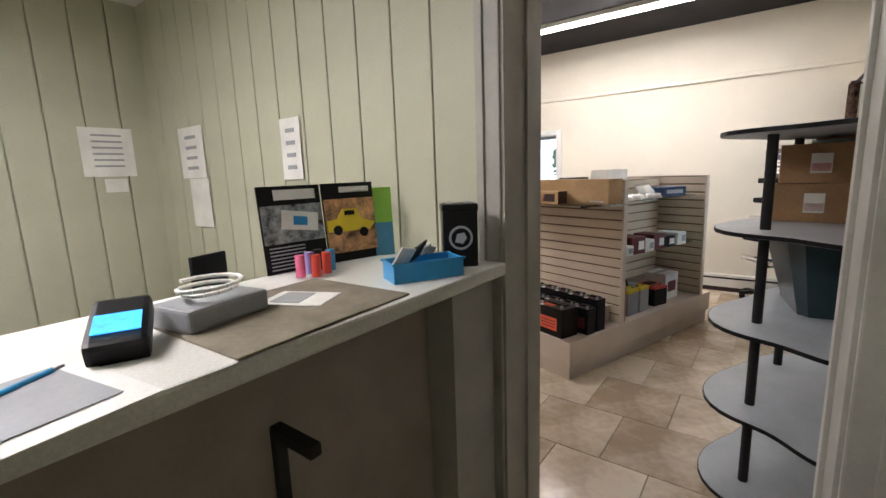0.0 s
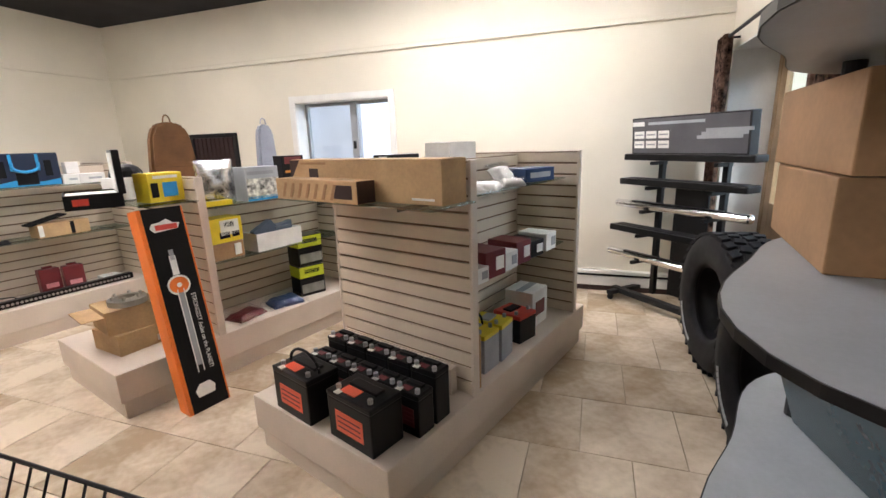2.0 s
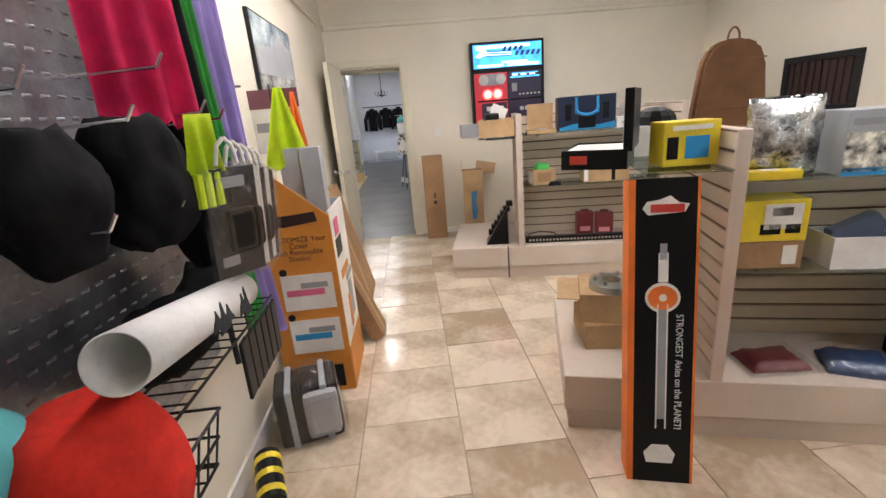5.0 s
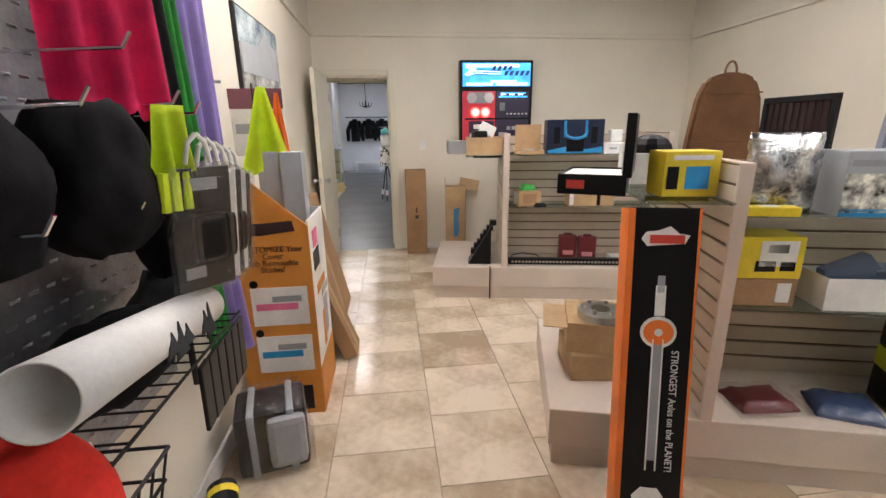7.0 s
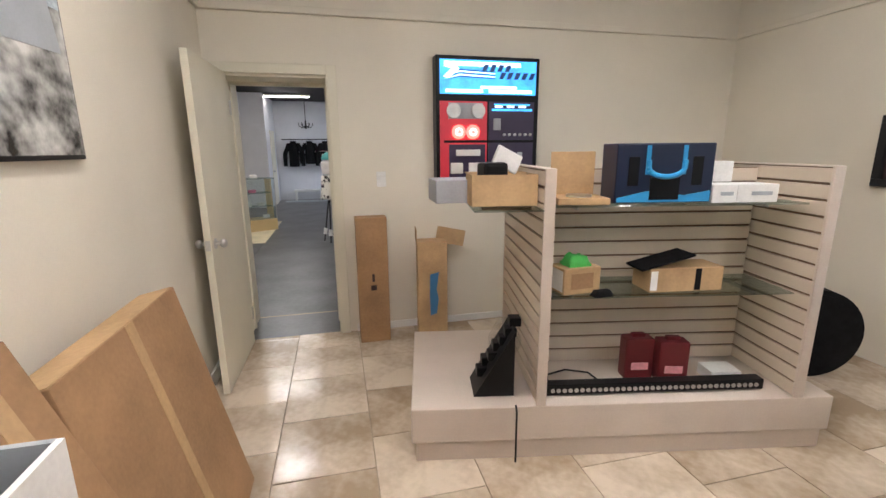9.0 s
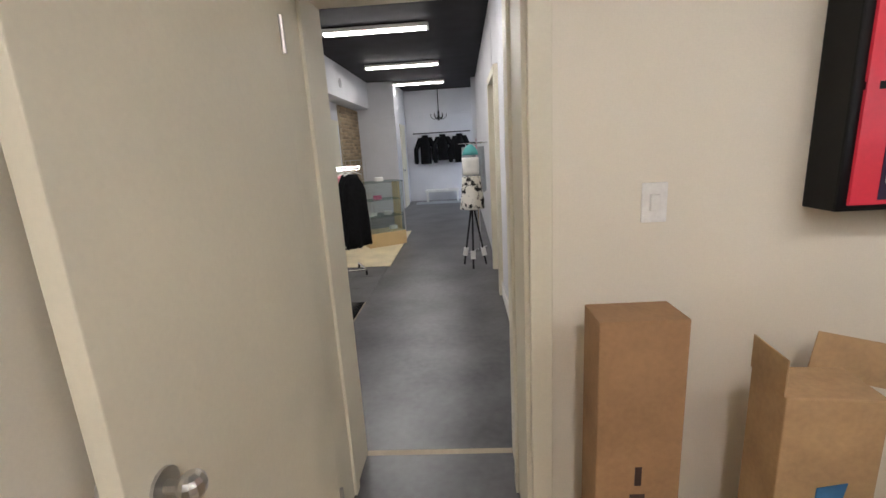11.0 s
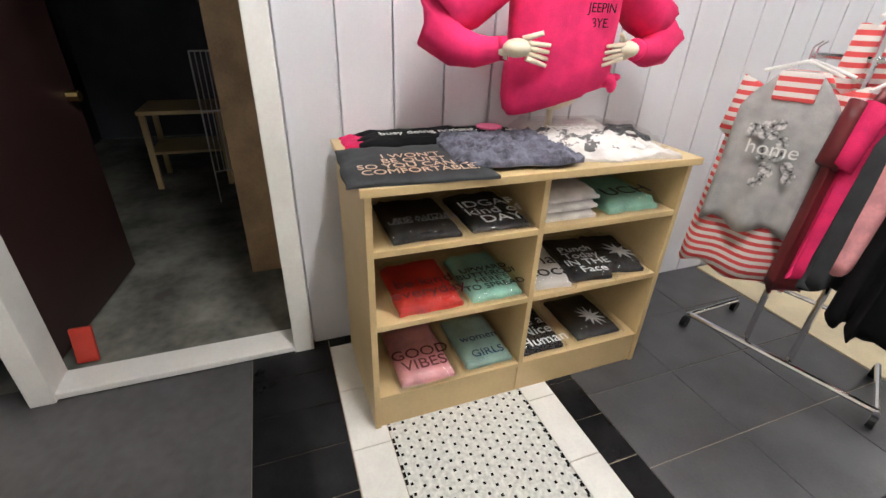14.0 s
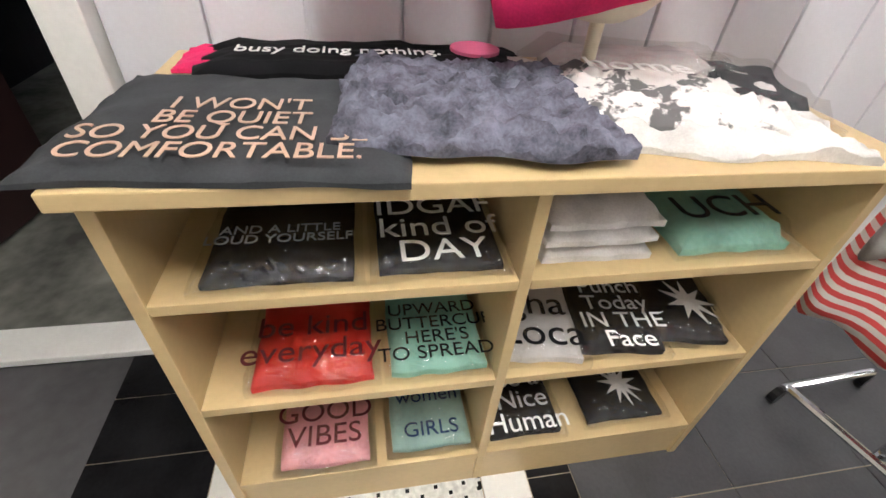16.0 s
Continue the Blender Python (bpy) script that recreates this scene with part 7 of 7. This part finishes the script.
for s in (-1, 1):
    pth = [(0.0, s * 0.14, 0.61, 0.075), (-0.01, s * 0.24, 0.545, 0.082), (-0.02, s * 0.36, 0.45, 0.085), (-0.02, s * 0.440, 0.415, 0.078), (0.0, s * 0.455, 0.370, 0.070), (0.03, s * 0.40, 0.330, 0.060), (0.05, s * 0.34, 0.320, 0.050), (0.06, s * 0.30, 0.325, 0.040), (0.075, s * 0.272, 0.33, 0.036)]
    rg = []
    for i, (x, y, z, r_) in enumerate(pth):
        a, b = pth[max(0, i - 1)], pth[min(len(pth) - 1, i + 1)]
        d = Vector((b[0] - a[0], b[1] - a[1], b[2] - a[2]))
        q = d.to_track_quat("Z", "X").to_matrix()
        rg.append([tuple(Vector((x, y, z)) + q @ Vector(((r_ * (1 + 0.14 * noise.noise((k * 0.9, i * 0.8, s)))) * math.cos(k * 0.3142), (r_ * (1 + 0.14 * noise.noise((k * 0.9, i * 0.8, s + 4)))) * math.sin(k * 0.3142), 0))) for k in range(20)])
    part("sleeve", loft(rg), M_PINK, sw_)
    part("cuff", loft([[tuple(Vector(p) * 1.0 + Vector((0.006 * j, -s * 0.012 * j, 0.001 * j))) for p in rg[-1]] for j in range(3)]), M_PINK, sw_)
bm = bmesh.new()
ball(bm, 0.100, 0.145, 0.235, 0.028, 0.034, 0.026, 14)
ball(bm, 0.106, 0.168, 0.218, 0.013, 0.020, 0.026, 12)
ball(bm, 0.104, 0.176, 0.244, 0.012, 0.026, 0.013, 12)
for f in bm.faces:
    f.smooth = True
part("knot", bm, M_PINK, sw_, "knotted hem")
for k, (bz, bw, body) in enumerate(((0.535, 0.085, ""), (0.495, 0.10, "CAN'T."), (0.452, 0.13, "JEEPIN"), (0.410, 0.08, "BYE."))):
    m_ = pose(0.143 - 0.001 * k, 0.045, bz, 90, 0, 90)
    if body:
        lettering("print", body, 0.038, M_BLACK, sw_, m_, "black lettering")
    else:
        part("print", B(0, 0, 0, bw, 0.022, 0.002), M_BLACK, sw_, "black lettering", m_)
cap = thing("baseball_cap", pose(MX + 0.02, MY + 0.0, TOP + 0.735), "hot pink baseball cap on a mannequin neck", "cap")
rings = [ell(0.0, 0, 0.0, 0.075, 0.07, 22), ell(-0.005, 0, 0.05, 0.08, 0.075, 22), ell(-0.01, 0, 0.085, 0.068, 0.065, 22), ell(-0.012, 0, 0.11, 0.045, 0.045, 22), ell(-0.012, 0, 0.122, 0.012, 0.012, 22)]
part("crown", loft(rings), M_PINK, cap)
part("visor", loft([[(0.05, -0.07, 0.0), (0.05, 0.07, 0.0), (0.05, 0.07, 0.008), (0.05, -0.07, 0.008)], [(0.10, -0.065, -0.035), (0.10, 0.065, -0.035), (0.10, 0.065, -0.027), (0.10, -0.065, -0.027)], [(0.125, -0.045, -0.085), (0.125, 0.045, -0.085), (0.13, 0.045, -0.08), (0.13, -0.045, -0.08)]]), M_PINK, cap)
part("print", B(0.076, 0, 0.045, 0.003, 0.07, 0.02), M_ROSEF, cap)
bm = bmesh.new()
ball(bm, -0.012, 0, 0.124, 0.008, 0.008, 0.006)
part("button", bm, M_PINK, cap)

# ---- clothes rack ----
rz_ = math.degrees(math.atan2(0.20, 0.75))
cr_ = thing("clothes_rack", pose(1.925, 10.85, 0, 0, 0, rz_), "chrome clothes rack on black casters", "clothes rack")
part("base_bar", T([(-0.38, 0, 0.07), (0.38, 0, 0.07)], 0.014), M_CHROME, cr_)
for s in (-1, 1):
    part("foot_bar", T([(s * 0.38, -0.02, 0.07), (s * 0.30, 0.35, 0.07)], 0.012), M_CHROME, cr_)
    for x, y in ((s * 0.38, -0.02), (s * 0.30, 0.35)):
        part("caster", T([(x - 0.012, y, 0.03), (x + 0.012, y, 0.03)], 0.03, 14), M_BLACK, cr_)
for x in (-0.12, 0.06):
    part("post", T([(x, 0.02, 0.07), (x, 0.02, 1.52 if x < 0 else 1.30)], 0.013), M_CHROME, cr_)
part("arm", T([(-0.12, 0.02, 1.52), (-0.22, 0.16, 1.52), (0.10, 0.16, 1.52)], 0.011), M_CHROME, cr_)
part("arm", T([(-0.30, 0.02, 1.30), (0.42, 0.02, 1.30)], 0.012), M_CHROME, cr_)
part("arm", T([(-0.05, 0.06, 1.27), (0.42, 0.10, 1.27)], 0.010), M_CHROME, cr_)
part("cross_bar", T([(-0.3, 0.2, 0.30), (0.3, 0.2, 0.30)], 0.010), M_CHROME, cr_)
for i in range(9):
    part("hook", B(-0.20 + 0.035 * i, 0.16, 1.535, 0.012, 0.03, 0.03), M_BLACK, cr_)
sg = thing("price_holder", pose(1.86, 10.93, 1.535), "white card in a clear holder on the rack", "sign")
part("card", B(0, 0, 0.07, 0.06, 0.004, 0.14), M_PAPER, sg)
CR = pose(1.925, 10.85, 0, 0, 0, rz_)


def garment(m, w, h, mat, label, seed, sleeves=True, depth=0.07, flare=1.1, extra=None, neck=None):
    e = thing("garment", m, label, "garment", "clothes on the rack")
    rings = []
    for j in range(14):
        v = j / 13
        ww = w * (0.36 + 0.64 * min(1, v * 5)) * (1 + (flare - 1) * v)
        dd = depth * (0.35 + 0.65 * min(1, v * 3))
        rings.append([(x * (1 + 0.02 * noise.noise((x * 20, v * 4, seed))), y + 0.022 * v * math.sin(i * 0.9 + seed + v), -h * v + 0.018 * (v > 0.98) * math.sin(i * 0.8)) for i, (x, y, _) in enumerate(ell(0, 0, 0, ww / 2, dd / 2, 40))])
    part("cloth", loft(rings), mat, e)
    if sleeves:
        for s in (-1, 1):
            rg = [[(s * (w * 0.42 + 0.012 * j) + 0.042 * math.cos(k * 0.4488) * (1 - 0.05 * j), 0.035 * math.sin(k * 0.4488), -0.05 - 0.07 * j + 0.02 * s * math.cos(k * 0.4488)) for k in range(14)] for j in range(4)]
            part("sleeve", loft(rg), extra or mat, e)
    hg = part("hanger", T([(-w * 0.38, 0, -0.01), (0, 0, 0.035), (w * 0.38, 0, -0.01)], 0.006), M_PAPER, e, "white plastic hanger")
    part("hanger_hook", T([(0, 0, 0.035), (0, 0, 0.08), (0.02, 0, 0.10)], 0.003), M_CHROME, hg)
    return e


dr = garment(CR @ pose(-0.27, -0.05, 1.25, 0, 0, 14), 0.36, 0.84, M_STRIPE, "red and white striped dress on a hanger", 1, True, 0.10, 1.22)
tk = garment(CR @ pose(-0.27, -0.10, 1.25, 0, 0, 14), 0.31, 0.60, M_HEATHER, "heather grey tank top with paisley print over a dress", 2, False, 0.10, 1.10)
for i in range(14):
    rr_ = random.Random(40 + i)
    part("paisley_print", prism([(0.026 * math.cos(a), 0.020 * math.sin(a)) for a in [j * 0.524 for j in range(12)]], 0.003), M_PAISLEY, tk, "", pose(rr_.uniform(-0.085, 0.085), -0.060 - 0.008 * rr_.random(), -0.17 - 0.27 * rr_.random(), 90, 40 * i, 0))
lettering("print", "home", 0.075, M_PAPER, tk, pose(0, -0.076, -0.27, 90), "white lettering")
part("neckline", B(0, -0.034, -0.05, 0.13, 0.02, 0.10, 0.008), M_STRIPE, tk)
for i, (x, mm, h, nm) in enumerate(((-0.03, M_MAROON, 0.78, "wine red"), (0.03, M_PINK, 0.70, "pink"), (0.10, M_CHAR, 0.72, "charcoal"), (0.17, M_ROSEF, 0.62, "pale pink"), (0.25, M_BLKF, 0.82, "black"), (0.33, M_BLKF, 0.86, "black"))):
    garment(CR @ pose(x, 0.02, 1.22, 0, 0, 72 - 7 * i), 0.33, h, mm, nm + " top hanging on the clothes rack", 5 + i, i < 2, 0.09, 1.12)
garment(CR @ pose(-0.12, 0.16, 1.44, 0, 0, 70), 0.32, 0.4, M_STRIPE, "striped top hanging at the back of the rack", 15, True)

# ---- glass case ----
gc_ = thing("display_case", pose(2.20, 12.72, 0, 0, 0, 30), "maple framed glass display case with small goods", "display case")
part("base", B(0, 0, 0.11, 0.62, 0.42, 0.22, 0.004), M_MAPLE, gc_)
for x in (-0.30, 0.30):
    part("end_panel", B(x, 0.08, 0.60, 0.03, 0.26, 0.76, 0.003), M_MAPLE, gc_)
part("top", B(0, 0, 0.995, 0.64, 0.42, 0.02, 0.003), M_SHELFGLASS, gc_)
for z in (0.46, 0.72):
    part("glass_shelf", B(0, 0, z, 0.56, 0.36, 0.008), M_SHELFGLASS, gc_)
part("front_glass", B(0, -0.20, 0.60, 0.60, 0.006, 0.76), M_GLASS, gc_)
for s in (-1, 1):
    part("edge_trim", B(s * 0.305, -0.205, 0.60, 0.014, 0.014, 0.77), M_STEEL, gc_)
G2 = pose(2.20, 12.72, 0, 0, 0, 30)
for x, z, mm in ((-0.15, 0.465, M_PAPER), (0.1, 0.465, M_OFFW), (-0.05, 0.725, M_DPINK), (0.18, 0.225, M_PAPER), (0.0, 1.006, M_PAPER)):
    solo("small_goods", B(0, 0, 0.03, 0.12, 0.08, 0.06, 0.01), mm, G2 @ pose(x, 0, z), "small boxed goods in the glass case", "box", "goods in the case")
structure("wood_mat", B(1.82, 12.53, -0.004, 1.40, 2.42, 0.012), M_PLY, "pale wooden floor panel in the hall", "floor panel")
gr = thing("wire_display", pose(1.35, 14.6, 0), "white wire grid display stand", "display rack")
bm = bmesh.new()
for i in range(12):
    tube(bm, (-0.25, 0, 0.1 + 0.11 * i), (0.25, 0, 0.1 + 0.11 * i), 0.005, 6)
for i in range(6):
    tube(bm, (-0.25 + 0.1 * i, 0, 0.0), (-0.25 + 0.1 * i, 0, 1.32), 0.005, 6)
part("grid", bm, M_STEEL, gr)

# ---- far end: jackets, bench, chandelier rack ----
jr = thing("garment_rail", pose(2.9, 18.1, 0), "black wall rail for jackets", "clothes rail")
part("rail", T([(-0.70, 0.0, 1.86), (0.86, 0.0, 1.86)], 0.015), M_BLACKM, jr)
for s in (-1, 1):
    part("bracket", T([(s * 0.7, 0, 1.86), (s * 0.7, 0.2, 1.86)], 0.012), M_BLACKM, jr)


def jacket(x, h, seed):
    e = thing("jacket", pose(x, 18.1, 1.86), "black bulky jacket hanging from a rail on the end wall", "jacket", "black jackets")
    rings = []
    for j in range(12):
        v = j / 11
        w = 0.30 * (0.45 + 0.55 * min(1, v * 5))
        rings.append([(px, py + 0.015 * math.sin(i * 0.9 + seed), -0.08 - h * v) for i, (px, py, _) in enumerate(ell(0, 0, 0, w / 2, 0.11 * (0.5 + 0.5 * min(1, 3 * v)), 28, 0.08, seed + v))])
    part("body", loft(rings), M_BLKF, e)
    for s_ in (-1, 1):
        part("sleeve", loft([ell(s_ * (0.11 + 0.15 * min(1, v * 2.2)), 0, -0.11 - h * 0.94 * v, 0.075 - 0.02 * v, 0.085 - 0.02 * v, 18, 0.18, seed + 3 * v) for v in [k / 8 for k in range(9)]]), M_BLKF, e)
    part("collar", loft([ell(0, 0, -0.10, 0.09, 0.07, 18), ell(0, 0, -0.05, 0.085, 0.065, 18)]), M_BLKF, e)
    part("hanger_hook", T([(0, 0, -0.06), (0, 0, 0.0), (0.015, 0, 0.02), (0.03, 0, 0.0)], 0.005), M_CHROME, e)
    return e


for x, h in ((-0.46, 0.74), (0.02, 0.66), (0.48, 0.74)):
    jacket(2.98 + x, h, x + 3)
bn_ = thing("bench", pose(2.92, 18.1, 0), "low white bench with boxed goods", "bench")
part("seat", B(0, 0, 0.30, 0.95, 0.28, 0.06, 0.006), M_WHITE, bn_)
for s in (-1, 1):
    part("leg", B(s * 0.42, 0, 0.135, 0.05, 0.24, 0.27, 0.004), M_WHITE, bn_)
solo("floor_rug", B(0, 0, 0.006, 1.4, 0.5, 0.012), M_LGREY, pose(2.9, 17.85, -0.011), "pale grey mat lying before the bench", "rug")
ch = thing("chandelier", pose(2.95, 17.7, 0), "small black chandelier hanging from the ceiling", "chandelier")
part("rod", T([(0, 0, 3.0), (0, 0, 2.35)], 0.01), M_BLACKM, ch)
for i in range(6):
    a = i * 1.047
    part("arm", T([(0, 0, 2.25), (0.12 * math.cos(a), 0.12 * math.sin(a), 2.18), (0.2 * math.cos(a), 0.2 * math.sin(a), 2.25), (0.2 * math.cos(a), 0.2 * math.sin(a), 2.33)], 0.008), M_BLACKM, ch)
part("hub", T([(0, 0, 2.15), (0, 0, 2.38)], 0.025, 12), M_BLACKM, ch)

# ---- right side of the hall: stand with cow print ----
rs = thing("dress_form", pose(3.62, 11.15, 0), "tripod display stand with a cow print dress and teal cap", "display stand")
for i in range(3):
    a = i * 2.094 + 0.4
    lg_ = part("leg", T([(0.16 * math.cos(a), 0.16 * math.sin(a), 0.0), (0.02 * math.cos(a), 0.02 * math.sin(a), 0.72)], 0.012), M_BLACKM, rs)
    part("white_sleeve", T([(0.14 * math.cos(a), 0.14 * math.sin(a), 0.12), (0.12 * math.cos(a), 0.12 * math.sin(a), 0.22)], 0.032), M_PAPER, lg_)
part("pole", T([(0, 0, 0.6), (0, 0, 1.5)], 0.014), M_STEEL, rs)
part("dress", loft([ell(0, 0, 0.72 + 0.055 * j, 0.15 - 0.006 * j, 0.13 - 0.004 * j, 20, 0.2, 2) for j in range(8)]), M_COW, rs, "cow print dress")
part("blouse", loft([ell(0, 0, 1.13 + 0.05 * j, 0.10, 0.09, 18, 0.15, 5) for j in range(5)]), M_PAPER, rs, "white blouse")
part("cap", loft([ell(0, 0, 1.36 + 0.04 * j, 0.095 - 0.008 * j * j, 0.095 - 0.008 * j * j, 18) for j in range(4)]), M_TEAL, rs, "teal cap")
st3 = thing("clothes_stand", pose(3.72, 11.9, 0), "chrome stand with pale hanging tops", "clothes rack")
part("post", T([(0, 0, 0), (0, 0, 1.55)], 0.014), M_CHROME, st3)
part("arm", T([(-0.25, 0, 1.5), (0.15, 0, 1.5)], 0.012), M_CHROME, st3)
part("foot", T([(-0.2, -0.2, 0.02), (0.1, 0.2, 0.02)], 0.014), M_CHROME, st3)
part("top_garment", drape(0.3, 0.34, 0.6, 12, 0.03, 2, 4), M_LGREY, st3, "pale grey top", Matrix.Translation((-0.05, 0, 1.45)))

# ---- side room things ----
tb2 = thing("side_table", pose(-1.5, 8.2, 0), "plain wooden table in the unlit room", "table")
part("tabletop", B(0, 0, 0.62, 0.5, 0.6, 0.03, 0.003), M_MAPLE, tb2)
part("shelf", B(0, 0, 0.3, 0.46, 0.56, 0.02), M_MAPLE, tb2)
for x in (-0.22, 0.22):
    for y in (-0.27, 0.27):
        part("leg", B(x, y, 0.30, 0.04, 0.04, 0.60), M_MAPLE, tb2)
rd = thing("red_carton", pose(0.93, 7.99, 0.0, 0, -14, 0), "red panel leaning inside the doorway", "panel")
part("panel", B(0, 0, 0.08, 0.02, 0.08, 0.16, 0.003), M_RED, rd)
wg = thing("wire_gate", pose(-0.9, 8.6, 0, 0, 0, 20), "white wire grid leaning in the unlit room", "wire grid")
bm = bmesh.new()
for i in range(12):
    tube(bm, (0, -0.2 + 0.036 * i, 0.25), (0, -0.2 + 0.036 * i, 1.1), 0.004, 6)
for z in (0.25, 0.7, 1.1):
    tube(bm, (0, -0.2, z), (0, 0.2, z), 0.006, 6)
for y in (-0.2, 0.2):
    tube(bm, (0, y, 0), (0, y, 1.1), 0.006, 6)
part("grid", bm, M_PAPER, wg)

# beam emblems
for y, r_ in ((11.2, 0.09), (12.9, 0.09), (14.0, 0.08)):
    em = solo("beam_emblem", T([(0, 0, 0), (0.008, 0, 0)], r_, 20), M_GREY, pose(HX0 + 0.31, y, 2.68), "round grey emblem painted on the beam", "emblem", "beam emblems")

# ---- floors, piece by piece ----
fl_ = bpy.data.objects["floor"]
tile = 0.477
src = None
for c in range(-1, 10):
    x0 = 3.38 + (c - 1) * tile
    off = 3.57 if c % 2 else 3.33
    for r_ in range(-9, 9):
        y0 = off + r_ * tile
        a0_, a1_ = max(x0, XL - 0.02), min(x0 + tile, XR)
        b0_, b1_ = max(y0, YF - 0.42), min(y0 + tile, YB + 0.03)
        if a1_ - a0_ < 0.05 or b1_ - b0_ < 0.05:
            continue
        full = a1_ - a0_ > tile - 0.001 and b1_ - b0_ > tile - 0.001
        mm = Matrix.Translation(((a0_ + a1_) / 2, (b0_ + b1_) / 2, -0.005))
        if full:
            if src is None:
                src = part("tile", B(0, 0, 0, tile - 0.005, tile - 0.005, 0.01, 0.0015), M_TRAV, fl_, "", mm).data
            else:
                share("tile", src, M_TRAV, fl_, mm)
        else:
            part("tile", B(0, 0, 0, a1_ - a0_ - 0.005, b1_ - b0_ - 0.005, 0.01, 0.0015), M_TRAV, fl_, "", mm)
structure("threshold", B((DX0 + DX1) / 2, 7.45, -0.006, DX1 - DX0, 0.5, 0.012), M_VINYL, "dark vinyl threshold", "threshold")
# dark tiles, black border and mosaic
en = tagged(new("floor_inlay"), "black and white tiled floor inlay in the hall", "floor inlay", "", "structure")
part("bed", B(1.80, 9.98, -0.010, 1.38, 2.66, 0.010), M_GROUT, en)


def lay(x0, x1, y0, y1, mat, h=0.0):
    part("tile", B((x0 + x1) / 2, (y0 + y1) / 2, -0.004 + h, x1 - x0 - 0.004, y1 - y0 - 0.004, 0.008, 0.001), mat, en)


BX = 2.485
n = 7
for i in range(n):
    w = (BX - HX0) / n
    lay(HX0 + w * i, HX0 + w * (i + 1), 8.65, 8.82 + 0.165, M_BTILE)
    lay(HX0 + w * i, HX0 + w * (i + 1), 9.83, 9.96, M_BTILE)
for i in range(5):
    h_ = (9.83 - 8.985) / 5
    lay(2.33, BX, 8.985 + h_ * i, 8.985 + h_ * (i + 1), M_BTILE)
lay(HX0, 1.16, 8.985, 9.83, M_BTILE)
for y0, y1 in ((8.985, 9.13), (9.70, 9.83)):
    for i in range(4):
        w = (2.33 - 1.16) / 4
        lay(1.16 + w * i, 1.16 + w * (i + 1), y0, y1, M_WTILE)
for i in range(2):
    lay(2.19, 2.33, 9.13 + 0.285 * i, 9.13 + 0.285 * (i + 1), M_WTILE)
lay(1.16, 2.19, 9.13, 9.70, M_MOSAIC)
bm = bmesh.new()
for i in range(26):
    for j in range(15):
        x, y = 1.20 + i * 0.0385 + (0.019 if j % 2 else 0), 9.15 + j * 0.0385
        box(bm, x, y, 0.0004, 0.010, 0.010, 0.0012) if x < 2.18 else None
for i in range(20):
    y = 9.135 + i * 0.0295
    box(bm, 2.183, y, 0.0004, 0.010, 0.020, 0.0012) if i % 4 != 3 else None
for i in range(36):
    for y in (9.135, 9.694):
        box(bm, 1.18 + i * 0.0285, y, 0.0004, 0.020, 0.010, 0.0012) if i % 4 != 3 else None
tagged(part("mosaic_dots", bm, M_BTILE, en, "small black mosaic dots"), kind="stuff")
for i in range(4):
    for j in range(3):
        w, d = (2.5 - HX0) / 4, (11.31 - 9.96) / 3
        lay(HX0 + w * i, HX0 + w * (i + 1), 9.96 + d * j, 9.96 + d * (j + 1), M_DTILE)
